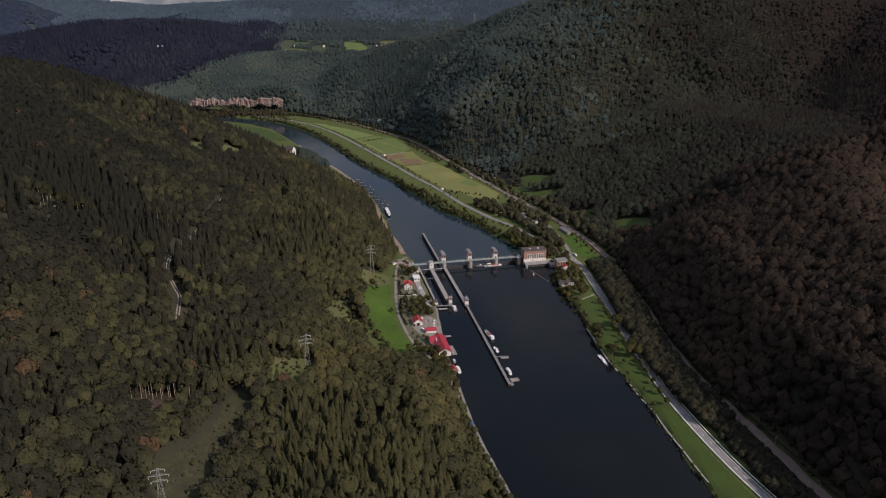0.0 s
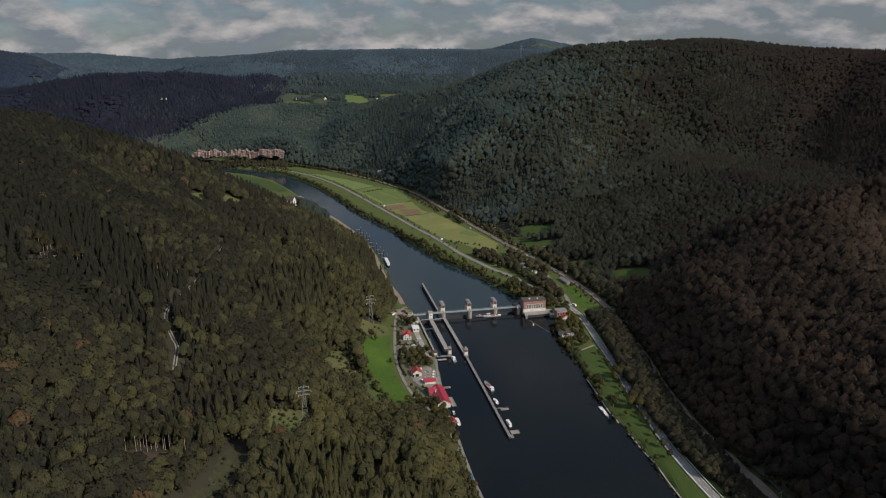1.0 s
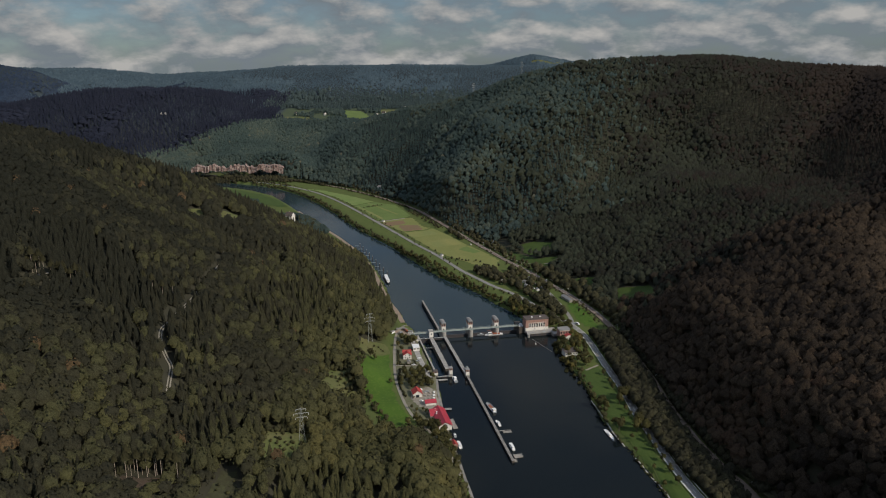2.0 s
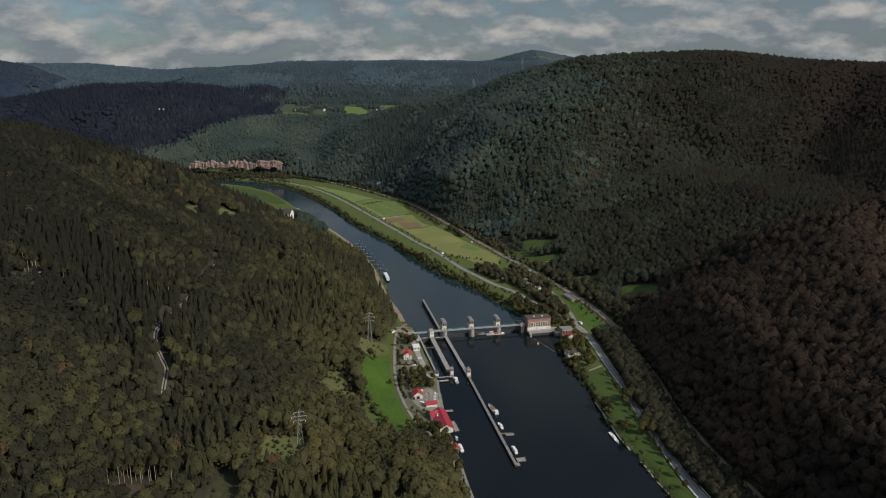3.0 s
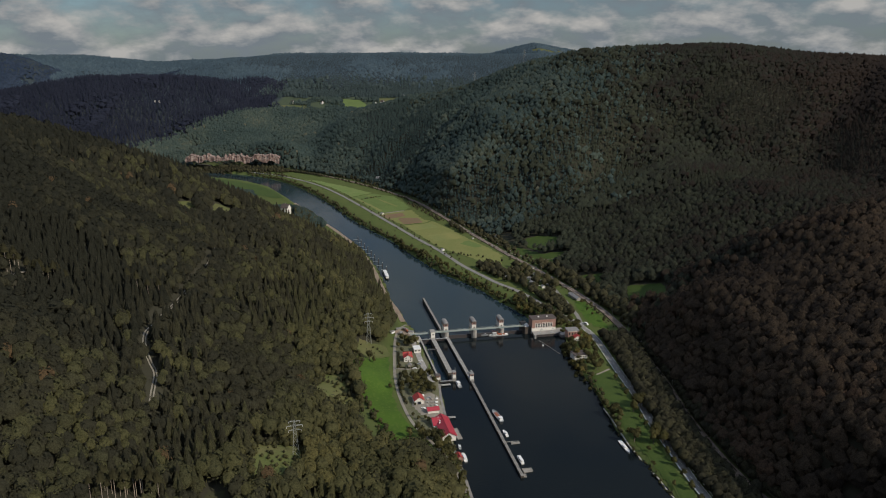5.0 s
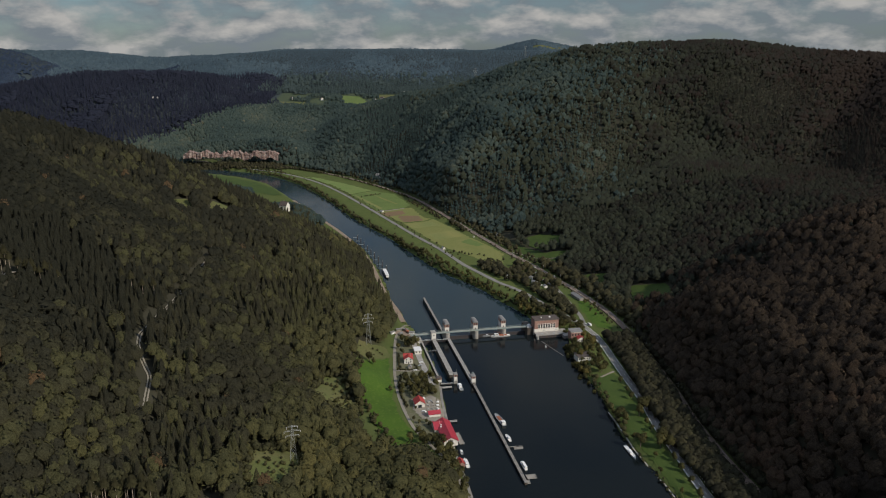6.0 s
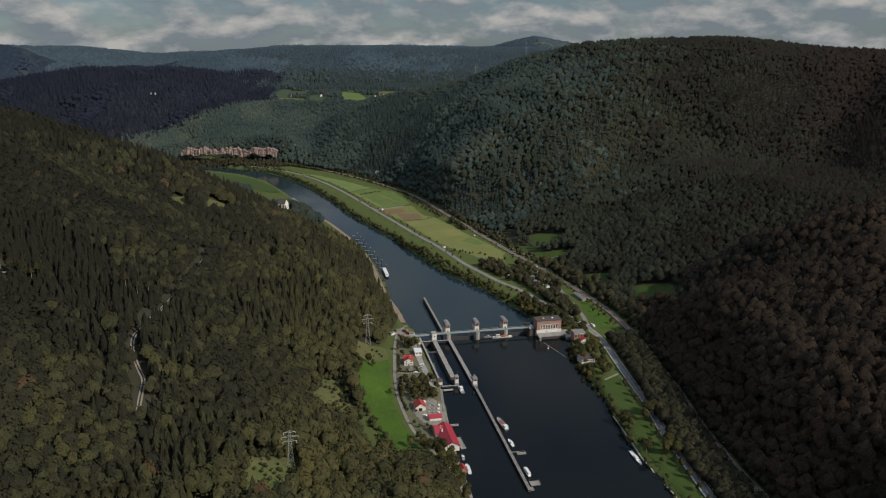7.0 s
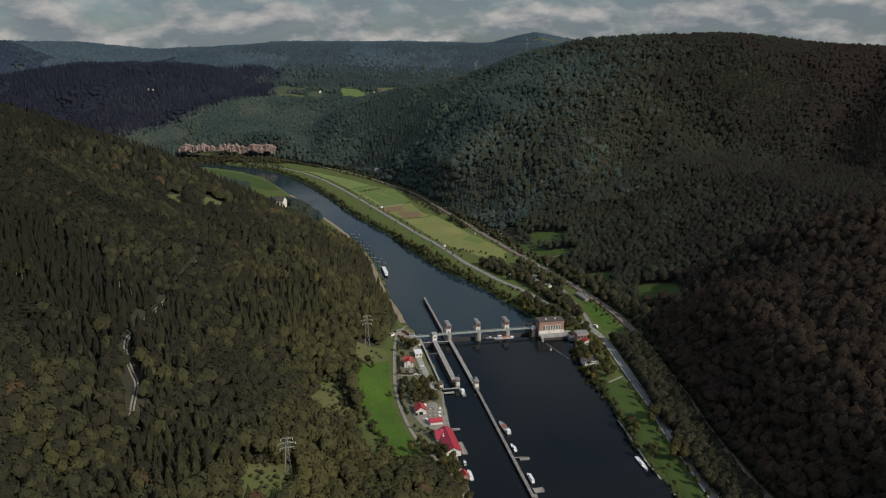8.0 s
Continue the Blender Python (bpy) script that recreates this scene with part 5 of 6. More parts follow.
def pontoon(m, w, l, label, rails=True):
    e = base("pontoon", m, label, "pontoon", "pontoons at the walls")
    part("deck", boxed((-w / 2, w / 2, -l / 2, l / 2, 0.25, 0.7)), M_wood, e)
    for s in (-1, 1):
        part("float", rod(bmesh.new(), (s * w * 0.35, -l / 2, 0), (s * w * 0.35, l / 2, 0), 0.45), M_grey, e)
    if rails:
        for q in (-0.49, 0.49):
            part("railing", boxed((q * w - 0.04, q * w + 0.04, -l / 2, l / 2, 1.5, 1.6), *[(q * w - 0.05, q * w + 0.05, y * l / 2 - 0.05, y * l / 2 + 0.05, 0.68, 1.52) for y in (-0.98, -0.3, 0.3, 0.98)]), M_galv, e)
    return e


pontoon(pose(70, 557, 0, 0, 0, 12), 8, 6, "grey pontoon at the end of the guide wall")
pontoon(pose(66.0, 549, 0, 0, 0, 12), 4, 5, "small grey pontoon at the wall tip")
pontoon(pose(64, 602, 0, 0, 0, 100), 3.2, 8, "pale floating platform beside the guide wall")
gang = base("gangway", pose(59, 603, 0.9, 0, 0, 12), "thin grey gangway from the guide wall to a platform", "gangway")
part("walk", boxed((-4, 3, -0.5, 0.5, 0, 0.2)), M_wood, gang)
pontoon(pose(12.5, 618, 0, 0, 0, 14), 4.5, 20, "grey railed floating dock beside the boathouse")
slip = base("jetty", pose(5.5, 647, 0, 0, 0, 8), "pale concrete slipway jetty beside the boathouse", "jetty")
part("deck", boxed((-3, 6, -0.4, 0.6, 1.0, 1.4), (-3, 6, 2.0, 3.0, 1.0, 1.4), (5, 6, 0.6, 2.0, 1.0, 1.4)), M_concrete, slip)
for x in (-2, 5.5):
    part("pile", rod(bmesh.new(), (x, 1.2, -5), (x, 1.2, 1.0), 0.35), M_concrete_dark, slip)

# mooring piles along the lower bank
for k in range(9):
    t = k / 8
    x, y = -166 + 68 * t, 1352 - 200 * t
    e = base("mooring_pile", pose(x + 6, y, -10), "dark steel mooring pile standing in the river", "pile", "mooring piles")
    part("pile_shaft", rod(bmesh.new(), (0, 0, 0), (0, 0, 14.5), 0.75, 8), M_dark_steel, e)
    part("pile_cap", rod(bmesh.new(), (0, 0, 14.5), (0, 0, 15.3), 0.9, 8, 0.3), M_galv, e)
    part("boarding_arm", boxed((-9, 0, -0.5, 0.5, 9.2, 9.6)), M_galv, e)

# ---- houses ----
def gable_house(m, w, l, eave, ridge, label, wall, roof, over=0.6, name="house", windows=True, chimney=False, group=""):
    """A house with its ridge along y, standing at its base."""
    e = base(name, m, label, "house" if name == "house" else name.replace("_", " "), group)
    bm = bmesh.new()
    prof = [(-w / 2, -1.5), (w / 2, -1.5), (w / 2, eave), (0, ridge - 0.15), (-w / 2, eave)]
    ring = [[bm.verts.new((x, y, z)) for x, z in prof] for y in (-l / 2, l / 2)]
    for i in range(5):
        bm.faces.new((ring[0][i], ring[0][(i + 1) % 5], ring[1][(i + 1) % 5], ring[1][i]))
    bm.faces.new(ring[0])
    bm.faces.new(ring[1][::-1])
    body = part("wall", bm, wall, e)
    rise = (ridge - eave) / (w / 2)
    for s in (-1, 1):
        bm = bmesh.new()
        x1, z1 = s * (w / 2 + over), eave - over * rise
        q = [(0.02 * s, ridge), (x1, z1), (x1, z1 + 0.28), (0.02 * s, ridge + 0.28)]
        r = [[bm.verts.new((x, y, z)) for x, z in q] for y in (-l / 2 - over, l / 2 + over)]
        for i in range(4):
            bm.faces.new((r[0][i], r[0][(i + 1) % 4], r[1][(i + 1) % 4], r[1][i]))
        bm.faces.new(r[0])
        bm.faces.new(r[1][::-1])
        part("roof_slope", bm, roof, e)
    part("ridge_cap", rod(bmesh.new(), (0, -l / 2 - over, ridge + 0.2), (0, l / 2 + over, ridge + 0.2), 0.2), roof, e)
    if windows:
        for s in (-1, 1):
            for k in range(max(1, int(l // 4))):
                y = -l / 2 + (k + 0.5) * l / max(1, int(l // 4))
                wd = part("window", boxed((s * w / 2 - 0.06, s * w / 2 + 0.06, y - 0.6, y + 0.6, 1.2, 2.6)), M_glass, e)
                part("window_frame", boxed((s * w / 2 - 0.09, s * w / 2 + 0.09, y - 0.75, y - 0.6, 1.05, 2.75), (s * w / 2 - 0.09, s * w / 2 + 0.09, y + 0.6, y + 0.75, 1.05, 2.75), (s * w / 2 - 0.09, s * w / 2 + 0.09, y - 0.6, y + 0.6, 2.6, 2.75)), M_white, wd)
            for x in (-w / 4, w / 4):
                part("window", boxed((x - 0.6, x + 0.6, s * l / 2 - 0.06, s * l / 2 + 0.06, 1.2, 2.6)), M_glass, e)
        part("door", boxed((-0.55, 0.55, -l / 2 - 0.07, -l / 2 + 0.05, 0, 2.1)), M_dark_steel, e)
        if eave > 4.5:
            for x in (-w / 4, w / 4):
                part("window", boxed((x - 0.6, x + 0.6, -l / 2 - 0.06, -l / 2 + 0.06, 4.0, 5.3)), M_glass, e)
    if chimney:
        c = part("chimney", boxed((w * 0.18, w * 0.18 + 0.8, l * 0.15, l * 0.15 + 0.8, eave, ridge + 1.1)), M_sandstone, e)
        part("chimney_cap", boxed((w * 0.18 - 0.1, w * 0.18 + 0.9, l * 0.15 - 0.1, l * 0.15 + 0.9, ridge + 1.1, ridge + 1.25)), M_concrete, c)
    return e


def flat_house(m, w, l, h, label, wall, roof, name="building", windows=True, band=None):
    e = base(name, m, label, name.replace("_", " "))
    part("wall", boxed((-w / 2, w / 2, -l / 2, l / 2, -1.5, h)), wall, e)
    part("roof", boxed((-w / 2 - 0.5, w / 2 + 0.5, -l / 2 - 0.5, l / 2 + 0.5, h, h + 0.45), taper=0.1), roof, e)
    if windows:
        n = max(1, int(w // 3))
        for k in range(n):
            x = -w / 2 + (k + 0.5) * w / n
            part("window", boxed((x - 0.8, x + 0.8, -l / 2 - 0.06, -l / 2 + 0.05, h * 0.45, h * 0.8)), M_glass, e)
        part("door", boxed((w / 2 - 0.06, w / 2 + 0.06, -0.6, 0.6, 0, 2.1)), M_dark_steel, e)
    if band:
        part("band", boxed((-w / 2 - 0.1, w / 2 + 0.1, -l / 2 - 0.1, l / 2 + 0.1, h - 0.9, h - 0.3)), band, e)
    return e


G = 3.2
gable_house(pose(-40, 778, G, 0, 0, 6), 9.5, 7, 5.2, 8.2, "white lock keeper's house with red tiled roof", M_plaster, M_red_tile, chimney=True)
gable_house(pose(-41, 785, G, 0, 0, 96), 6, 9.5, 4.6, 7.6, "white rear wing under a red tiled roof", M_plaster, M_red_tile)
flat_house(pose(-31, 806, G, 0, 0, 10), 7.5, 11, 4.2, "long white flat-roofed hut beside the lock", M_plaster, M_white, "hut")
gable_house(pose(-25, 677, G, 0, 0, 12), 9.5, 11, 4.0, 7.4, "white gabled workshop with bright red roof", M_plaster, M_red_tile, windows=False)
e = base("garage_door", pose(-24, 671.2, G, 0, 0, 12), "dark open garage door in a white gable", "door")
part("door_leaf", boxed((-1.6, 1.6, -0.18, -0.04, 0, 3.0)), M_glass, e)
gable_house(pose(-10.5, 656, G, 0, 0, 104), 6.5, 11, 3.0, 5.0, "low shed with dark red roof by the quay", M_plaster, M_red_metal, windows=False, name="shed")
gable_house(pose(-37.5, 762, G, 0, 0, 6), 4, 4, 2.4, 3.8, "small garden shed with a grey roof", M_wood, M_grey_roof, 0.3, "shed", False)

# boathouse: a long red roof along the quay with a lower cross wing
big = gable_house(pose(1.2, 620, G, 0, 0, 12.5), 12.5, 36, 3.6, 7.2, "large boathouse with a long crimson sheet roof on the quay", M_plaster, M_red_metal, 0.8, "boathouse", False)
for k in range(4):
    part("roof_light", boxed((-4.6 + 0.8 * (k % 2), -3.4 + 0.8 * (k % 2), 4 + 3.2 * k, 5.2 + 3.2 * k, 5.0, 6.1)), M_white, big, "small pale roof light")
for k in range(5):
    part("window", boxed((6.44, 6.56, -16 + 7 * k, -13 + 7 * k, 1.2, 2.8)), M_glass, big)
part("gate", boxed((-1.6, 1.6, -18.08, -17.95, 0, 3.2)), M_grey, big)
gable_house(pose(-6.5, 631, G, 0, 0, 102.5), 15, 9, 3.2, 6.6, "cross wing of the boathouse under crimson sheet roof", M_plaster, M_red_metal, 0.6, "boathouse_wing", False)
gable_house(pose(13.0, 572, 2.6, 0, 0, 14), 4.5, 8, 2.5, 4.2, "small red-roofed shed on the towpath", M_sandstone, M_red_tile, 0.3, "shed", False)
# right bank
flat_house(pose(157, 853, G, 0, 0, 10), 14, 12, 9.0, "pink brick switch house with a flat grey roof", M_sandstone, M_grey_roof, "switch_house", True, M_plaster)
gable_house(pose(161, 841, G, 0, 0, 12), 8, 7, 4.2, 6.4, "small white house with a bright red roof", M_plaster, M_red_tile, 0.4)
flat_house(pose(154, 789, G, 0, 0, 12), 15, 13, 4.8, "low house with flat brown-grey roof among trees", M_plaster, M_brown_roof, "bungalow")
gable_house(pose(185, 996, G + 1, 0, 0, 18), 7, 26, 3.2, 5.0, "long low shed with pale roof beside the railway", M_wood, M_grey_roof, 0.5, "shed", False)
for x, y, a, s in ((-1, 1258, 30, 0.7), (55, 1340, 20, 0.5), (-131, 1557, 40, 0.8), (143, 1142, 30, 0.6), (133, 1062, 30, 1.0), (147, 1044, 10, 0.8), (131, 1086, 50, 0.9), (152, 1032, 20, 0.7), (120, 1110, 35, 0.8), (96, 1095, 15, 0.8), (140, 1110, 60, 0.7)):
    gable_house(pose(x, y, G + 1, 0, 0, a) @ Matrix.Scale(s, 4), 6, 8, 2.8, 4.6, "small garden cabin with a pale roof among trees", M_plaster, M_grey_roof, 0.3, "cabin", False, group="garden cabins")
gable_house(pose(98, 1334, height(98, 1334) + 0.5, 0, 0, 20), 7, 10, 3.4, 6.0, "pale barn beside the railway", M_plaster, M_grey_roof, 0.4, "barn", False)
gable_house(pose(-166, 1920, height(-166, 1920) + 1, 0, 0, 60), 11, 18, 5, 9, "white farmhouse at the foot of the far wood", M_plaster, M_grey_roof)
gable_house(pose(-320, 1478, height(-320, 1478) + 1, 0, 0, 68), 13, 16, 12, 19, "white villa with brown roof on the wooded hill", M_plaster, M_brown_roof, chimney=True)
gable_house(pose(-336, 1442, height(-336, 1442) + 1, 0, 0, 20), 8, 9, 7, 10.5, "small white house below the villa in the wood", M_plaster, M_brown_roof)
gable_house(pose(-281, 884, height(-281, 884) + 1, 0, 0, 20), 5, 6, 5, 8, "small white cabin high in the hillside wood", M_plaster, M_grey_roof, 0.3, "cabin", False)
for dx in (0, 14):
    gable_house(pose(-992 + dx, 2594, height(-992 + dx, 2594) + 12, 0, 0, 15), 5, 6, 3, 4.6, "distant pale house on the dark wooded hill", M_plaster, M_grey_roof, 0.3)

for x, y, a, text in ((-250, 2770, 20, "brown"), (-225, 2790, 65, "brown"), (-205, 2775, 10, "grey"), (-120, 2800, 40, "brown"), (-95, 2815, 80, "grey"), (-70, 2790, 15, "brown"), (-450, 2800, 30, "brown"), (-430, 2820, 75, "grey"), (-560, 2800, 50, "brown"), (-20, 2850, 25, "grey"), (5, 2835, 70, "brown")):
    gable_house(pose(x, y, height(x, y) + 1, 0, 0, a), 9, 13, 5, 9.5, "distant white house with a " + text + " roof on the plateau", M_plaster, M_brown_roof if text == "brown" else M_grey_roof, 0.5, group="village on the plateau")


# ---- pylons ----
def pylon(m, h, w, label):
    """A lattice mast with three cross arms."""
    e = base("power_pylon", m, label, "pylon", "pylons of the power line")
    levels = [0, 0.2, 0.38, 0.54, 0.68, 0.8, 0.9, 1.0]
    half = [w * (1 - 0.86 * t) for t in levels]
    for sx in (-1, 1):
        for sy in (-1, 1):
            bm = bmesh.new()
            for k in range(7):
                rod(bm, (sx * half[k], sy * half[k], levels[k] * h), (sx * half[k + 1], sy * half[k + 1], levels[k + 1] * h), 0.11, 4)
            part("leg", bm, M_galv, e)
    for side in range(4):
        bm = bmesh.new()
        for k in range(7):
            a, b = half[k], half[k + 1]
            p, q = ((-a, a), (-b, b))
            for u, v in ((-a, b), (a, -b)):
                s = {0: ((u, -a), (v, -b)), 1: ((u, a), (v, b)), 2: ((-a, u), (-b, v)), 3: ((a, u), (b, v))}[side]
                rod(bm, (*s[0], levels[k] * h), (*s[1], levels[k + 1] * h), 0.055, 4)
        part("bracing", bm, M_galv, e)
    for k, (t, span) in enumerate(((0.72, 5.2), (0.84, 6.4), (0.96, 4.4))):
        bm = bmesh.new()
        for s in (-1, 1):
            rod(bm, (0, -0.4, t * h), (s * span, 0, t * h), 0.10, 4)
            rod(bm, (0, 0.4, t * h), (s * span, 0, t * h), 0.10, 4)
            rod(bm, (0, 0, t * h + 1.3), (s * span, 0, t * h), 0.11, 4)
        arm = part("cross_arm", bm, M_galv, e)
        for s in (-1, 1):
            part("insulator", rod(bmesh.new(), (s * (span - 0.2), 0, t * h), (s * (span - 0.2), 0, t * h - 1.8), 0.14, 5), M_white, arm)
    return e


pylon(pose(-117, 531, height(-117, 531), 0, 0, 15), 31, 2.6, "grey lattice power pylon in a hillside clearing")
pylon(pose(-87, 812, height(-87, 812), 0, 0, 15), 38, 2.8, "grey lattice power pylon above the lock meadow")
pylon(pose(-176, 338, height(-176, 338), 0, 0, 15), 34, 2.8, "grey lattice power pylon standing in the wood")
pylon(pose(96, 2322, height(96, 2322), 0, 0, 40), 46, 3.0, "distant lattice pylon on the wooded ridge")
pylon(pose(236, 2232, height(236, 2232), 0, 0, 40), 54, 3.0, "distant lattice pylon on the wooded ridge")
pylon(pose(-142, 2720, height(-142, 2720), 0, 0, 40), 44, 2.4, "distant lattice pylon on the farmed plateau")


# ---- cliff ----
def cliff(x0, x1, y, z, seed):
    """Red sandstone bluffs above the road: long broken faces with ledges, cracks and a ragged top."""
    e = base("rock_cliff", pose(0, 0, 0), "red and pale sandstone cliff above the river bend", "cliff")
    spans = [(x0, x0 + 0.16), (x0 + 0.14, x0 + 0.40), (x0 + 0.38, x0 + 0.72), (x0 + 0.70, x0 + 1.0)]
    for k, (a, b) in enumerate(spans):
        a, b = x0 + (a - x0) * (x1 - x0), x0 + (b - x0) * (x1 - x0)
        nx, nz = int((b - a) / 2.0), 13
        u, v = np.meshgrid(np.linspace(a, b, nx), np.linspace(0, 1, nz))
        crack = np.abs(lattice(u / 5.0, v * 0.6 + 3 * k, seed + 2)) ** 0.5
        ledge = np.floor(v * 4 + 0.6 * lattice(u / 20, v * 0, seed + 3)) / 4
        front = y - 34 * (u - x0) / (x1 - x0) + 5 * ledge - 6 * crack + 3 * rolling(u, v * 30, 16, seed) + np.where(v > 0.99, 14, 0)
        tall = 20 * (0.55 + 0.45 * np.sin(np.pi * np.clip((u - a) / (b - a), 0.06, 0.94))) + 5 * rolling(u, u * 0 + k, 16, seed + 7) + 5 * lattice(u / 6, u * 0, seed + 8)
        top = z + 6 * k * 0.3 + v * tall + 1.2 * lattice(u / 4, v * 7, seed + 9) + (1 - v) * 9 * rolling(u, u * 0, 22, seed + 4)
        ids = np.arange(nx * nz).reshape(nz, nx)
        p, q, r, t = ids[:-1, :-1].ravel(), ids[:-1, 1:].ravel(), ids[1:, 1:].ravel(), ids[1:, :-1].ravel()
        me = rapid_mesh("rock_face", np.stack([u.ravel(), front.ravel(), top.ravel()], 1), np.concatenate([np.stack([p, q, r], 1), np.stack([p, r, t], 1)]), M_rock)
        new("rock_face", me).parent = e
    return e


cliff(-770, -480, 2206, 24, 3)

# ---- single trees ----
def crown_mesh(name, seed, hue, tall=1.0, sprays=252):
    """Leaf sprays on several uneven clumps round the limbs; height 1."""
    r = np.random.RandomState(seed)
    pieces = []
    for k in range(6):
        an, q = k * 2.4 + r.uniform(-0.4, 0.4), r.uniform(0.10, 0.19)
        s = r.uniform(0.13, 0.19) if k else 0.22
        c = (q * math.cos(an), q * math.sin(an), r.uniform(0.22, 0.56)) if k else (0, 0, 0.45)
        v, f = leaf_shell(r, sprays // 6, 0.26, k)
        pieces.append((v * [s * 1.08, s * 1.08, s * 1.3 * tall] + c - [0, 0, 0.02], f))
        v, f = clumped(r, 7, 3, 7)
        pieces.append((v * [s * 0.70, s * 0.70, s * 0.92 * tall] + np.array(c) + [0, 0, 0.05], f))
    v, f = joined(*pieces)
    tint = hue + 0.06 * rolling(v[:, 0] * 40, v[:, 1] * 40, 6, seed)
    n = np.concatenate([0.4 * (pv - pv.mean(0)) / (np.abs(pv - pv.mean(0)).max(0)) + 0.9 * (pv - [0, 0, 0.40]) / [0.32, 0.32, 0.42] for pv, _ in pieces]) + r.uniform(-0.35, 0.35, (len(v), 3))
    return rapid_mesh(name, v, f, M_leaf_tree, "tint", np.clip(tint, 0, 1), True, n / np.linalg.norm(n, axis=1)[:, None])


def trunk_bm(seed):
    r = random.Random(seed)
    bm = rod(bmesh.new(), (0, 0, -0.05), (0, 0, 0.5), 0.026, 6, 0.012)
    for k in range(4):
        an = k * 1.7 + r.uniform(-0.3, 0.3)
        rod(bm, (0, 0, 0.2 + 0.06 * k), (0.14 * math.cos(an), 0.14 * math.sin(an), 0.42 + 0.06 * k), 0.011, 4, 0.004)
    return bm


def tree_kind(seed, hue, label, tall=1.0):
    e = base("tree", pose(0, 0, -200), label, "tree", "trees on the valley floor")
    part("trunk", trunk_bm(seed), M_bark, e)
    c = new("crown", crown_mesh("crown", seed, hue, tall))
    c.parent = e
    return e


KINDS = [tree_kind(31, 0.44, "dark green broadleaf tree with a full crown"), tree_kind(32, 0.56, "olive green broadleaf tree with an uneven crown"), tree_kind(33, 0.66, "light green rounded broadleaf tree"),
         tree_kind(34, 0.90, "yellow-green tree turning in early autumn"), tree_kind(35, 0.38, "slim dark green poplar-shaped tree", 1.35), tree_kind(36, 0.78, "brownish tree with thinning autumn leaves")]
rt = random.Random(8)
used = set()


def tree_at(x, y, h, kind):
    m = pose(x, y, height(x, y) - 0.2, 0, 0, rt.uniform(0, 360)) @ Matrix.Diagonal((h * rt.uniform(0.9, 1.25), h * rt.uniform(0.9, 1.25), h, 1))
    k = KINDS[kind]
    if kind not in used:
        used.add(kind)
        k.matrix_world = m
        return k
    return copy_thing_scaled(k, m)


def copy_thing_scaled(k, m):
    ob = copy_thing(k, Matrix())
    ob.matrix_basis = m
    return ob


# lock yard and meadow
for x, y, h, k in ((-31, 700, 13, 1), (-24, 706, 12, 0), (-37, 712, 13, 1), (-29, 716, 14, 2), (-20, 718, 12, 0), (-40, 724, 12, 0), (-33, 730, 11, 1), (-24, 732, 12, 5), (-18, 708, 11, 1), (-42, 735, 9, 0),
                   (-21, 694, 10, 1), (-14, 700, 11, 0), (-30, 692, 9, 2), (-38, 820, 12, 0), (-32, 826, 11, 5), (-44, 830, 12, 1), (-48, 800, 8, 0), (-36, 838, 9, 1), (-82, 768, 13, 0), (-77, 764, 9, 1), (-43, 700, 8, 1),
                   (-29, 645, 6, 0), (-24, 640, 5, 2), (-17, 640, 6, 1), (-14, 634, 7, 0), (-24, 618, 11, 1), (-20, 612, 10, 0), (-14, 606, 10, 1), (-8, 600, 11, 0), (-31, 606, 11, 5), (-50, 755, 6, 1), (-28, 668, 4, 0), (-55, 705, 7, 1)):
    tree_at(x, y, h, k)
for x, y, h, k in ((-2, 600, 13, 0), (4, 592, 12, 1), (-6, 590, 14, 0), (2, 582, 14, 1), (7, 576, 12, 0), (-4, 578, 15, 5), (4, 570, 14, 0), (9, 562, 12, 1), (0, 566, 15, 1), (6, 556, 14, 0), (12, 550, 12, 0), (3, 548, 15, 1), (10, 542, 13, 5), (15, 534, 12, 0), (7, 532, 14, 1), (-9, 604, 12, 1), (-16, 598, 13, 0), (-20, 604, 12, 5)):
    tree_at(x, y, h, k)
rt.seed(5)
for k in range(26):
    tree_at(-46 + 34 * rt.random() + 4 * (k % 3), 694 + 48 * rt.random(), rt.uniform(7, 11), rt.choice((0, 1, 1, 2, 5)))
for k in range(12):
    tree_at(-54 + 22 * rt.random(), 812 + 34 * rt.random(), rt.uniform(6, 10), rt.choice((0, 1, 5)))
for k in range(34):
    tree_at(142 + 34 * rt.random(), 742 + 92 * rt.random() ** 0.9, rt.uniform(8, 12), rt.choice((0, 0, 1, 1, 3)))
for k in range(16):
    tree_at(146 + 24 * rt.random(), 866 + 40 * rt.random(), rt.uniform(7, 11), rt.choice((0, 1, 4)))


# tall pines with bare pale trunks above the felled ground
def pine(seed):
    r = np.random.RandomState(seed)
    e = base("pine_tree", pose(0, 0, -200), "tall pine with a long bare pale trunk", "tree", "pines at the felled ground")
    part("trunk", rod(bmesh.new(), (0, 0, -0.03), (0, 0, 0.8), 0.0115, 6, 0.006), M_trunk, e, "bare pale trunk")
    v, f = joined(scaled(spire(r, 5, 6), 0.8, 0.36, 0.66), scaled(leaf_shell(r, 40, 0.25, seed), 0.11, 0.14, 0.7))
    n = soft_normals(v, True, f)
    c = new("crown", rapid_mesh("crown", v, f, M_leaf_tree, "tint", np.full(len(v), 0.3), True, n))
    c.parent = e
    return e


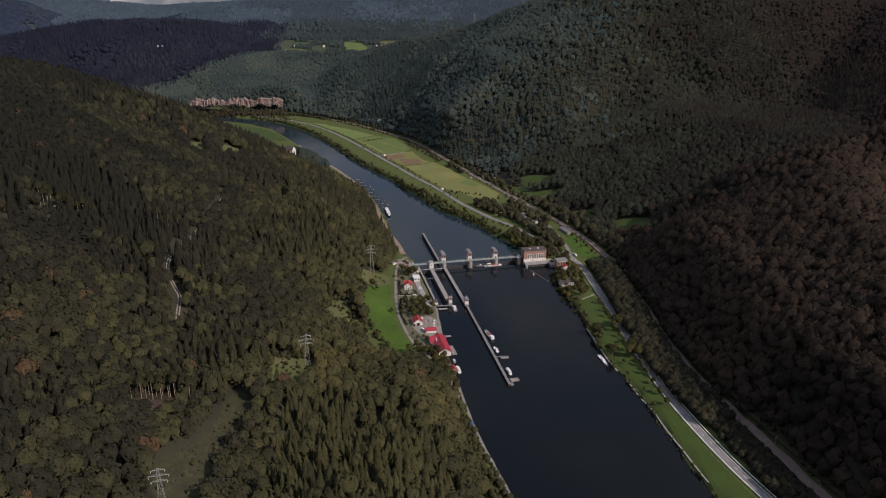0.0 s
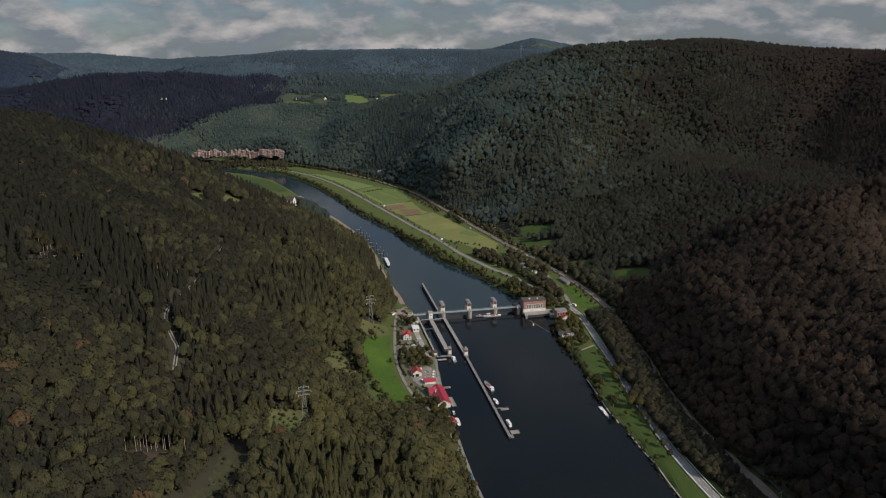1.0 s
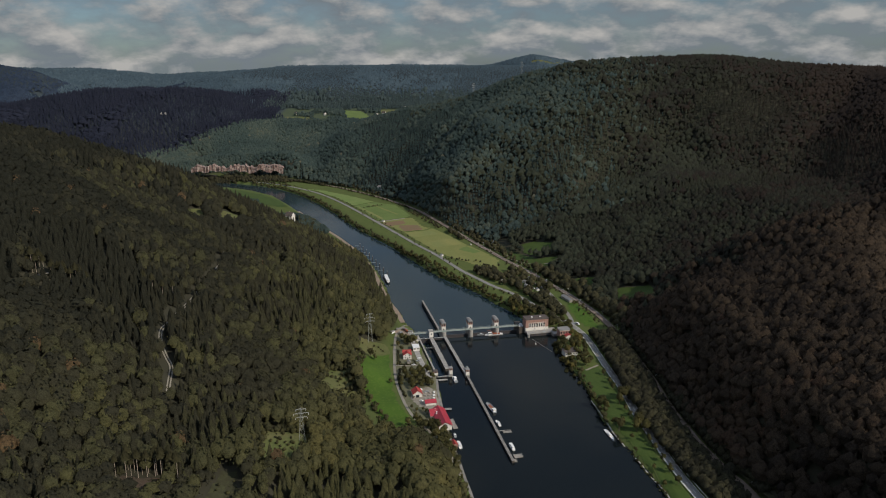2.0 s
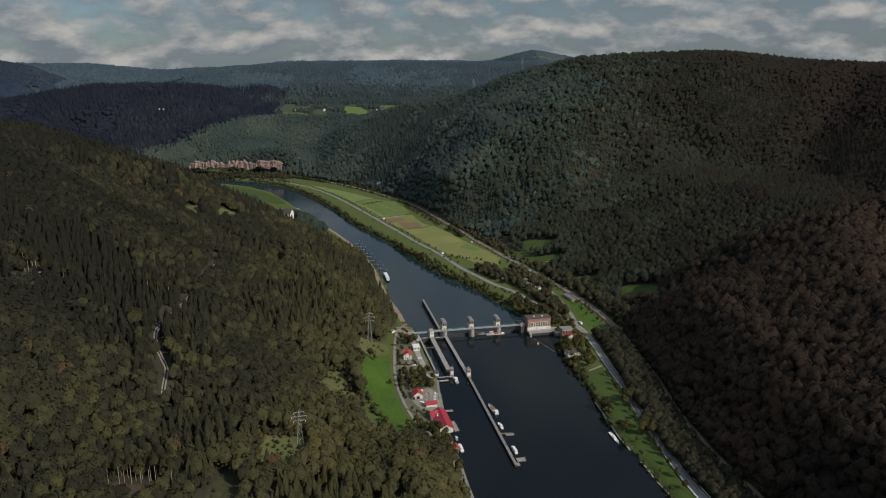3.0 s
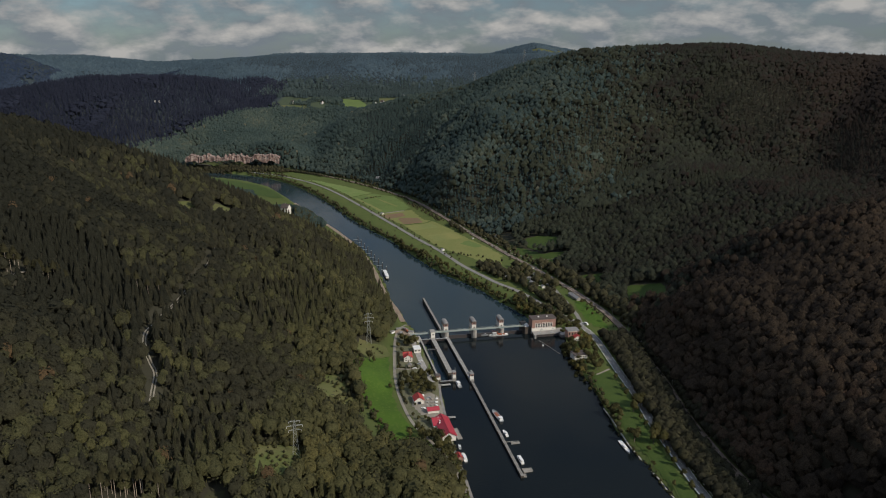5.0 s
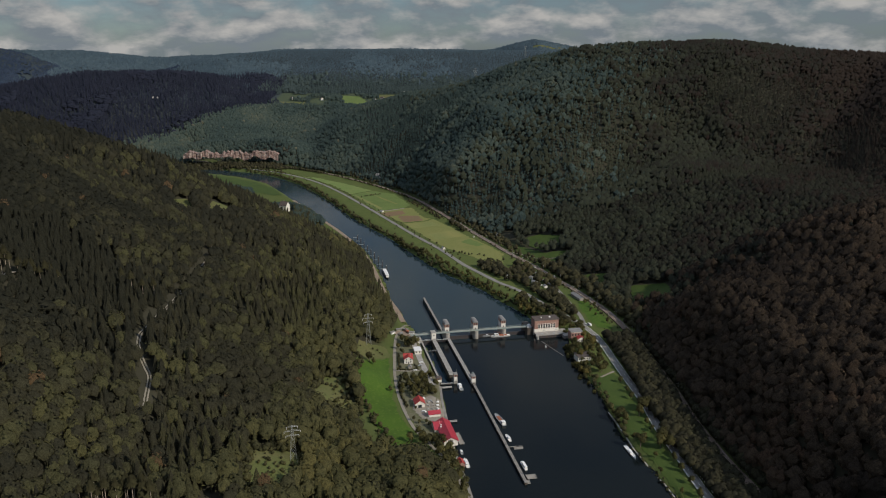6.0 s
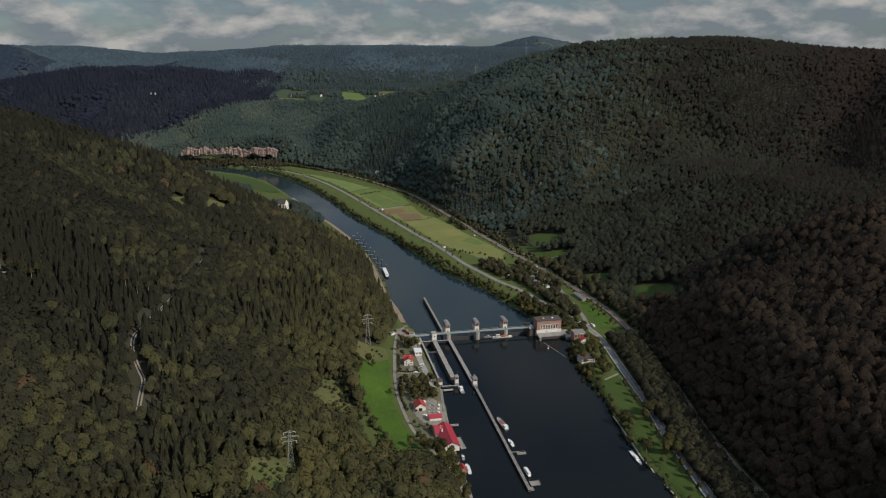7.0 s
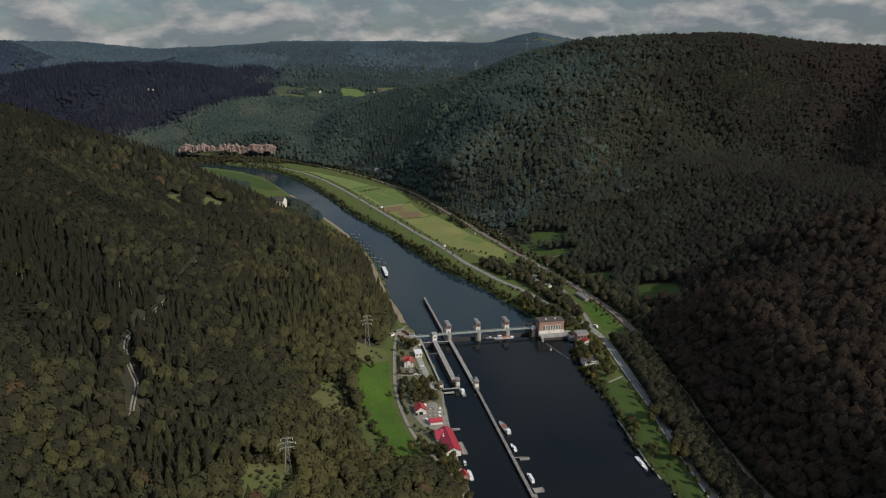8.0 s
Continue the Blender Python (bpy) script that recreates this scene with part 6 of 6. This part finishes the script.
PINES = [pine(61), pine(62), pine(63)]
spots = [(-228 + 4.6 * k + rt.uniform(-3, 3), 430 + 2.2 * k + rt.uniform(-5, 5)) for k in range(9)] + [(-226 + 5 * k + rt.uniform(-2, 2), 443 + rt.uniform(-3, 5)) for k in range(8)] + [(-390 + 42 * t + rt.uniform(-2, 2), 634 + 24 * t + rt.uniform(-2, 3)) for t in [k / 15 for k in range(16)]] + [(-312 + 9 * k, 704 + 2 * k + rt.uniform(-3, 3)) for k in range(4)]
for k, (x, y) in enumerate(spots):
    h = rt.uniform(17, 27)
    m = pose(x, y, height(x, y), 0, 0, rt.uniform(0, 360)) @ Matrix.Scale(h, 4)
    if k < 3:
        PINES[k].matrix_world = m
    else:
        copy_thing_scaled(PINES[k % 3], m)
# lawn on the right bank: a row of young trees by the road, clumps at the water
for x, y, h, k in ((182, 728, 8, 0), (184, 706, 8, 1), (184, 690, 9, 0), (188, 662, 18, 0), (183, 655, 15, 1), (193, 668, 15, 0), (186, 640, 8, 1), (187, 626, 8, 0), (190, 605, 18, 0), (186, 596, 16, 5), (193, 594, 16, 1), (192, 576, 9, 0),
                   (193, 560, 10, 1), (195, 542, 9, 0), (196, 524, 10, 1), (197, 505, 10, 0),
                   (163, 650, 14, 0), (167, 644, 12, 1), (160, 662, 6, 2), (158, 676, 5, 1), (162, 628, 6, 0), (170, 600, 14, 0), (174, 606, 12, 1), (168, 612, 8, 2), (178, 582, 7, 1), (176, 560, 6, 0), (184, 530, 6, 1), (186, 505, 7, 2),
                   (152, 712, 7, 2), (150, 730, 8, 1), (149, 744, 9, 0), (151, 752, 10, 3), (147, 762, 12, 3), (153, 766, 11, 1), (146, 774, 12, 3), (160, 764, 10, 0), (166, 770, 12, 0), (172, 776, 11, 1), (166, 758, 8, 0), (174, 764, 9, 0),
                   (140, 800, 11, 1), (146, 806, 12, 0), (141, 812, 10, 2), (152, 812, 12, 0), (146, 820, 12, 1), (140, 826, 9, 0), (160, 812, 12, 0), (168, 806, 12, 1), (174, 796, 12, 0), (172, 786, 11, 0), (166, 818, 12, 0), (172, 826, 13, 3), (170, 836, 13, 3), (166, 848, 11, 3), (176, 815, 10, 0),
                   (150, 836, 8, 0), (148, 868, 10, 0), (156, 878, 11, 1), (150, 888, 12, 0), (144, 884, 11, 4), (164, 884, 9, 0), (140, 896, 12, 1), (132, 892, 13, 1), (126, 900, 12, 2), (122, 912, 12, 0), (134, 912, 13, 1), (142, 918, 12, 0), (128, 930, 11, 1), (118, 940, 12, 2),
                   (192, 940, 7, 0), (196, 925, 6, 1), (206, 900, 8, 0), (190, 972, 8, 1), (200, 955, 9, 0)):
    tree_at(x, y, h, k)
# trees along the lower river
rt.seed(21)
for k in range(86):
    t = k / 85
    x, y = 112 - 210 * t ** 1.05, 935 + 400 * t
    tree_at(x + rt.uniform(2, 16) * (1 if t < 0.14 else 0.7), y + rt.uniform(-6, 6), rt.uniform(9, 15) * (1.0 if t < 0.14 else 0.62 if t < 0.5 else 0.75), rt.choice((0, 0, 1, 1, 2, 3 if t < 0.3 else 5)))


# ---- hedges, belts and bushes: too many to count ----
def belt(name, label, rows, level, seed, warm=0.0, mat=M_leaf, clear=()):
    """Bushes and small trees along lines: rows of (points, offset from, offset to, spacing, least and greatest height)."""
    r = np.random.RandomState(seed)
    vs, fs, ts, ns, total = [], [], [], [], 0
    kinds = BROAD[level]
    for pts, o0, o1, gap, h0, h1 in rows:
        spots = along(pts, gap)
        for x, y, ax, ay in spots:
            o = r.uniform(o0, o1)
            x, y = x + ax * o + r.uniform(-0.4, 0.4) * gap, y + ay * o + r.uniform(-0.4, 0.4) * gap
            h = r.uniform(h0, h1)
            if any(math.hypot(x - cx, y - cy) < reach for cx, cy, reach in clear):
                continue
            pv, pf = kinds[r.randint(len(kinds))]
            an, w = r.uniform(0, math.tau), h * r.uniform(1.0, 1.5)
            cs, sn = math.cos(an), math.sin(an)
            v = np.stack([(pv[:, 0] * cs - pv[:, 1] * sn) * w + x, (pv[:, 0] * sn + pv[:, 1] * cs) * w + y, (pv[:, 2] - 0.1) * h + height(x, y)], 1)
            vs.append(v)
            pn = soft_normals(pv, False, pf)
            ns.append(np.stack([pn[:, 0] * cs - pn[:, 1] * sn, pn[:, 0] * sn + pn[:, 1] * cs, pn[:, 2]], 1))
            fs.append(pf + total)
            ts.append(np.full(len(pv), np.clip(0.45 + warm + r.uniform(-0.2, 0.2), 0, 0.97)))
            total += len(pv)
    return tagged(new(name, rapid_mesh(name, np.concatenate(vs), np.concatenate(fs), mat, "tint", np.concatenate(ts), True, np.concatenate(ns))), label, "hedge", "hedges and belts", "stuff")


tall_line = [p for p in LINE if 632 < p[1] < 862]
low_line = [p for p in LINE if 250 < p[1] < 500]
bend_line = [p for p in LINE if 480 < p[1] < 650]
near_line = [p for p in LINE if 250 < p[1] < 900]
mid_line = [p for p in LINE if 880 < p[1] < 1500]
far_line = [p for p in LINE if 1250 < p[1] < 2150]
mid_road = [p for p in ROAD if 985 < p[1] < 1150]
bank_road = [p for p in ROAD if 990 < p[1] < 1165]
# open plots in front of the garden cabins
GARDENS = [(133, 1054, 12), (147, 1035, 11), (140, 1020, 9), (120, 1100, 10), (96, 1086, 9)]
garden_line = [p for p in LINE if 1045 < p[1] < 1160]
old_line = [p for p in LINE if 880 < p[1] < 1150]
shady = [[p for p in LINE if a < p[1] < b] for a, b in ((512, 526), (612, 640))]
far_road = [p for p in ROAD if 1180 < p[1] < 2060]
belt("hedge", "dense belt of trees between road and railway", [(tall_line, -19, -8, 1.5, 5, 10), (bend_line, -20, -6.5, 1.0, 10, 16), (bend_line, -34, -19, 0.9, 10, 15), (low_line, -20, -6.5, 1.0, 4, 8), (low_line, -31, -19, 1.1, 6, 11), (bend_line, 5.5, 14, 1.5, 8, 14), (tall_line, -15, -7, 1.5, 13, 18), (tall_line, -34, -16, 1.1, 11, 17), ([p for p in LINE if 280 < p[1] < 520], -24, -7, 1.2, 6, 9), (low_line, -14, -8, 3.0, 6, 8), (near_line, 6, 16, 1.6, 4, 9), (tall_line, 5.5, 10, 2.2, 7, 12)]
     + [(p, -26, -14, 1.6, 12, 17) for p in shady], "middle", 41, -0.20, M_leaf_olive)
belt("hedge", "scrub and trees beside the middle railway", [(old_line, -12, -7, 11, 2, 4.5), (mid_line, 7, 20, 3.0, 5, 9), (old_line, 8, 24, 2.4, 9, 17), (garden_line, -50, -14, 2.4, 8, 14), (garden_line, -46, -18, 16, 14, 19), (old_line, 12, 30, 14, 16, 22), (mid_line, -10, -7, 12, 3, 5)], "middle", 42, 0.05, M_leaf_olive, GARDENS)
belt("hedge", "trees and gardens between road and river bend", [(mid_road, 11, 32, 2.6, 8, 14), (bank_road, -14, -8, 8.0, 2.5, 5), (mid_road, 18, 42, 3.4, 9, 15), (mid_road, 14, 36, 14, 14, 19), ([(165, 926), (152, 962), (140, 1000), (128, 1030)], -5, 9, 1.5, 8, 13), ([(170, 930), (160, 985), (150, 1020)], -5, 4, 2.0, 7, 12), ([(138, 942), (120, 972), (108, 1000)], -8, 4, 3.0, 8, 14), ([(166, 900), (158, 922), (150, 940)], -14, -7, 3.0, 9, 14)], "middle", 43, 0.0, M_leaf_olive, GARDENS)
belt("hedge", "roadside hedge along the valley fields", [(far_road, 6, 9, 11, 2.5, 5), (far_road, -9, -6, 30, 2.5, 4.5)], "middle", 44, 0.0)
belt("hedge", "trees along the far railway", [(far_line, 7, 26, 4, 6, 12), ([p for p in far_line if p[1] > 1700], -12, -7, 7, 4, 8), ([p for p in far_line if 1380 < p[1] < 1480], -18, -7, 4, 8, 13), ([p for p in far_line if 1490 < p[1] < 1680], -26, -9, 3, 4, 8)], "middle", 45, 0.0, M_leaf_olive)
belt("hedge", "bushes along the lower right bank", [([p for p in BANK_RIGHT if 930 < p[1] < 2130], 3, 9, 4.5, 3, 7.5), ([p for p in BANK_RIGHT if 1040 < p[1] < 2130], 2, 8, 14, 6, 10)], "middle", 46, 0.02)
belt("hedge", "bushes along the upper right bank", [([p for p in BANK_RIGHT if 590 < p[1] < 800], 1, 6, 3.0, 3, 8), ([p for p in BANK_RIGHT if 340 < p[1] < 650], -1.0, 2.0, 2.2, 1.2, 4.2)], "near", 47, 0.05)
belt("hedge", "shrubs along the towpath bank", [([p for p in BANK_LEFT if 890 < p[1] < 1800], -4, -2, 7, 1.5, 3.5)], "middle", 48, 0.02)
belt("hedge", "bushes on the rough hillside clearings", [([(-122, 705), (-100, 700), (-90, 670), (-118, 640)], -14, 14, 1.2, 1.2, 6), ([(-128, 714), (-98, 724), (-90, 690), (-80, 652), (-108, 626), (-128, 646), (-128, 714)], -5, 7, 1.5, 3, 9), ([(-146, 530), (-118, 515), (-122, 485), (-140, 478)], -14, 14, 1.2, 1.0, 4.5), ([(-151, 536), (-112, 552), (-104, 520), (-110, 490), (-142, 470), (-150, 500), (-151, 536)], -4, 6, 1.6, 3, 9), ([(-98, 725), (-86, 691), (-71, 659), (-60, 625), (-48, 600)], -6, 3, 2.2, 2, 7), ([(-104, 780), (-92, 756), (-96, 735)], -6, 6, 2, 3, 8), ([(-148, 500), (-135, 475), (-112, 492)], -5, 5, 2, 2, 6), ([(-95, 800), (-72, 800), (-88, 770)], -6, 6, 5, 1.5, 4)], "middle", 49, 0.05)
belt("hedge", "hedgerows between the valley fields", [([(-150, 1752), (-190, 1716)], -2, 2, 6, 3, 6), ([(86, 1172), (70, 1190), (96, 1180)], -6, 6, 6, 4, 7), ([(66, 1210), (20, 1236)], -6, 2, 6, 3, 7)], "middle", 50, 0.0)

belt("hedge", "trees on ledges and under the cliff", [([(-790, 2192), (-640, 2176), (-480, 2156)], -6, 14, 2.2, 9, 15), ([(-800, 2215), (-640, 2182), (-440, 2150)], 6, 34, 3.0, 8, 14), ([(-770, 2206), (-640, 2191), (-480, 2172)], -3, 2, 9, 5, 10), ([(-775, 2200), (-640, 2184), (-475, 2166)], -2, 3, 6, 13, 21)], "middle", 51, -0.1, M_leaf_olive)
belt("hedge", "trees between road and railway at the bend", [([p for p in LINE if p[1] > 2040], -14, -6, 4, 6, 11), ([p for p in ROAD if p[1] > 2050], -8, 10, 5, 5, 10)], "middle", 52, -0.1, M_leaf_olive)
belt("hedge", "clipped dark hedges round the lock house gardens", [([(-52, 800), (-50, 772), (-47, 757), (-30, 757)], -0.6, 0.6, 1.4, 2, 3.2), ([(-33, 772), (-29, 758)], -0.5, 0.5, 1.4, 1.5, 2.5), ([(-46, 745), (-47, 715), (-42, 690), (-36, 672)], -0.8, 0.8, 1.5, 2, 3.5),
                                                                  ([(-46, 800), (-36, 802)], -0.5, 0.5, 1.5, 2, 3), ([(-22, 742), (-19, 725), (-16, 705)], -0.8, 0.8, 1.4, 2, 4)], "middle", 53, -0.1)
belt("hedge", "yellow-green bushes on the near left bank", [([p for p in BANK_LEFT if 250 < p[1] < 540], -20, -5, 1.3, 4, 9), ([p for p in BANK_LEFT if 250 < p[1] < 540], -8, -4, 2, 2, 4)], "middle", 55, 0.15)
belt("hedge", "bushes scattered on the power line clearing", [([(-182, 335), (-165, 372), (-160, 410), (-154, 440), (-160, 462)], -16, 16, 1.5, 0.8, 1.8), ([(-182, 335), (-165, 372), (-160, 410), (-154, 440), (-160, 462)], -12, 12, 4, 1.5, 4.5), ([(-160, 335), (-156, 390), (-148, 430)], -10, 8, 5, 2, 5)], "middle", 54, 0.05)
# tracks through the wood
for off in (-1.1, 1.1):
    tagged(ribbon("path", FOREST_TRACK, off - 0.6, off + 0.6, 0.35, M_gravel, 0.4), "pale wheel rut of a forest track", "path", kind="structure")
tagged(ribbon("path", UPPER_TRACK, -2, 2, 0.35, M_gravel, 0.4), "pale gravel forest road", "path", kind="structure")

# ---- masts of the railway's overhead line ----
def line_mast(m):
    """A slim steel post with a bracket over the track."""
    e = base("catenary_mast", m, "slim grey steel mast of the railway's overhead line", "mast", "masts of the railway")
    part("post", rod(bmesh.new(), (0, 0, -0.6), (0, 0, 8.2), 0.17, 6, 0.12), M_galv, e)
    bm = rod(bmesh.new(), (0, 0, 7.2), (-3.0, 0, 6.6), 0.06, 4)
    rod(bm, (0, 0, 6.0), (-3.0, 0, 6.6), 0.05, 4)
    part("bracket", bm, M_galv, e)
    part("insulator", rod(bmesh.new(), (-0.3, 0, 7.14), (-0.8, 0, 7.04), 0.12, 6), M_white, e)
    return e


first_mast = None
for x, y, ax, ay in [q for q in along([p for p in LINE if 320 < p[1] < 1650], 1.0)][::52]:
    for side in (-1, 1):
        px, py = x + ax * 5.2 * side, y + ay * 5.2 * side
        m = pose(px, py, height(x, y) + 0.3, 0, 0, math.degrees(math.atan2(ay, ax)) + (0 if side > 0 else 180))
        if first_mast is None:
            first_mast = line_mast(m)
        else:
            copy_thing(first_mast, m)

# ---- yard, road furniture and cars ----
tagged(patch("yard", [(-34, 690), (-14, 700), (-4, 690), (0, 668), (4, 645), (-12, 640), (-24, 650), (-33, 668)], 0.3, M_gravel, 3, 1), "pale gravel work yard beside the boathouse", "yard", kind="structure")
tagged(ribbon("path", [(-38, 842), (-33, 815), (-26, 780), (-17, 740), (-12, 722)], -3, 3, 0.25, M_concrete, 0.3), "pale concrete lockside roadway", "path", kind="structure")
tagged(ribbon("path", [(-52, 756), (-40, 755), (-25, 757)], -1.4, 1.4, 0.3, M_gravel, 0.3), "narrow gravel path to the lock house", "path", kind="structure")
tagged(ribbon("path", [(-60, 868), (-45, 862), (-36, 858)], -6, 6, 0.3, M_dirt, 0.3), "bare earth building site at the bridge end", "path", kind="structure")
tagged(ribbon("path", [(69, 330), (53, 388), (40, 436), (31, 472), (24, 510), (20, 535), (15, 562), (8.5, 596), (3, 646), (-2.0, 690), (-3.5, 722)], -2.2, 0.2, 0.25, M_concrete_old, 2.5), "pale concrete quay edge along the bank", "quay", kind="structure")
tagged(ribbon("path", [(195, 400), (188, 445), (181, 500), (171, 552), (163, 590), (158, 628), (153, 680), (149, 735)], 2.6, 3.8, 0.5, M_concrete, 0.6), "pale riverside footpath beside the lawn", "path", kind="structure")
tagged(ribbon("path", [(150, 738), (166, 742), (182, 756)], -1.2, 1.2, 0.35, M_gravel, 0.3), "pale footpath at the lawn's end", "path", kind="structure")


def guard_rail(pts, off, label):
    e = base("guard_rail", pose(0, 0, 0), label, "guard rail", "guard rails of the road")
    bm = bmesh.new()
    rows = []
    for x, y, ax, ay in along(pts, 8):
        z = height(x, y) + 0.4
        rows.append([bm.verts.new((x + ax * o, y + ay * o, z + h)) for o, h in ((off, 0.35), (off, 0.85), (off + 0.5, 0.85), (off + 0.5, 0.35))])
    for r, s in zip(rows[:-1], rows[1:]):
        for i in range(4):
            bm.faces.new((r[i], s[i], s[(i + 1) % 4], r[(i + 1) % 4]))
    part("rail_beam", bm, M_white, e)
    bm = bmesh.new()
    for x, y, ax, ay in along(pts, 6)[::1]:
        z = height(x, y)
        box(bm, x + ax * off - 0.06, x + ax * off + 0.06, y + ay * off - 0.06, y + ay * off + 0.06, z, z + 1.15)
    part("rail_post", bm, M_galv, e)


guard_rail([p for p in ROAD if 330 < p[1] < 850], -5.0, "pale steel guard rail on the lawn side of the road")
guard_rail([p for p in ROAD if 330 < p[1] < 620], 5.0, "pale steel guard rail beside the tree belt")


def car(m, l, w, h, body, label, name="car"):
    e = base(name, m, label, name, "parked vehicles")
    bm = bmesh.new()
    prof = [(-l / 2, 0.35), (l / 2, 0.35), (l / 2, 0.85), (l * 0.28, 0.98), (l * 0.12, h), (-l * 0.36, h), (-l / 2, 1.0)]
    ring = [[bm.verts.new((s * (w / 2 - (0.12 if z > 1.05 else 0)), y, z)) for y, z in prof] for s in (-1, 1)]
    n = len(prof)
    for i in range(n):
        bm.faces.new((ring[0][i], ring[0][(i + 1) % n], ring[1][(i + 1) % n], ring[1][i]))
    bm.faces.new(ring[0])
    bm.faces.new(ring[1][::-1])
    part("body", bm, body, e)
    part("window", boxed((-w / 2 + 0.02, w / 2 - 0.02, -l * 0.30, l * 0.10, 1.05, h - 0.12)), M_glass, e, "dark windows")
    for s in (-1, 1):
        for y in (-l * 0.3, l * 0.3):
            part("wheel", rod(bmesh.new(), (s * (w / 2 - 0.2), y, 0.33), (s * (w / 2 + 0.02), y, 0.33), 0.33, 10), M_dark_steel, e)


car(pose(180.5, 893, height(180, 893) + 0.3, 0, 0, 40), 9.5, 2.5, 3.0, M_white, "white bus parked beside the road junction", "bus")
for x, y, a, mat, text in ((-21, 690, 20, M_white, "white car parked in the yard"), (-15, 684, 100, M_grey, "grey car parked in the yard"), (-20, 662, 60, M_white, "white van parked by the workshop"), (-32, 756, 80, M_white, "white car parked by the lock house"),
                          (-27, 768, 100, M_grey, "grey car parked beside the lock"), (-26, 776, 95, M_white, "white car parked beside the lock"), (135, 1050, 30, M_white, "white camper van among the trees"), (141, 1052, 60, M_white, "white camper van among the trees")):
    car(pose(x, y, height(x, y) + 0.3, 0, 0, a), 4.6, 1.85, 1.55, mat, text)
crane = base("excavator", pose(-45, 866, 3.4, 0, 0, 40), "orange excavator on the bridge building site", "excavator")
part("track_unit", boxed((-1.4, -0.7, -2, 2, 0, 0.9), (0.7, 1.4, -2, 2, 0, 0.9)), M_dark_steel, crane)
part("cab", boxed((-1.3, 1.3, -1.8, 1.4, 0.9, 2.8), taper=0.15), M_orange, crane)
bm = rod(bmesh.new(), (0.3, 1.2, 1.8), (0.3, 4.2, 4.4), 0.3)
rod(bm, (0.3, 4.2, 4.4), (0.3, 6.2, 1.6), 0.24)
part("arm", bm, M_orange, crane)
for k, (x, y) in enumerate(((-52, 858), (-48, 872), (-40, 862), (-56, 872), (-63, 862))):
    hut = flat_house(pose(x, y, 3.3, 0, 0, 12 + 31 * k), 3, 6, 2.6, "white site container at the bridge end", (M_white, M_sandstone, M_white, M_wood, M_white)[k], M_grey_roof, "site_container", False)
for k in range(9):
    e = base("material_stack", pose(-16 + (k % 3) * 4.5, 668 + (k // 3) * 7, height(-10, 675) + 0.3, 0, 0, 20 * k), "pale stack of building material in the yard", "material stack", "stacks in the yard")
    part("pallet", boxed((-1, 1, -1.4, 1.4, 0, 0.2)), M_wood, e)
    part("load", boxed((-0.9, 0.9, -1.3, 1.3, 0.2, 0.9 + 0.2 * (k % 3)), taper=0.08), (M_concrete, M_wood, M_white)[k % 3], e)
crate = base("crate", pose(26.5, 479, height(25, 479) + 0.5, 0, 0, 14), "blue skip standing on the towpath", "skip")
part("tub", boxed((-1.5, 1.5, -2.6, 2.6, 0, 1.7), taper=-0.2), M_blue, crate)
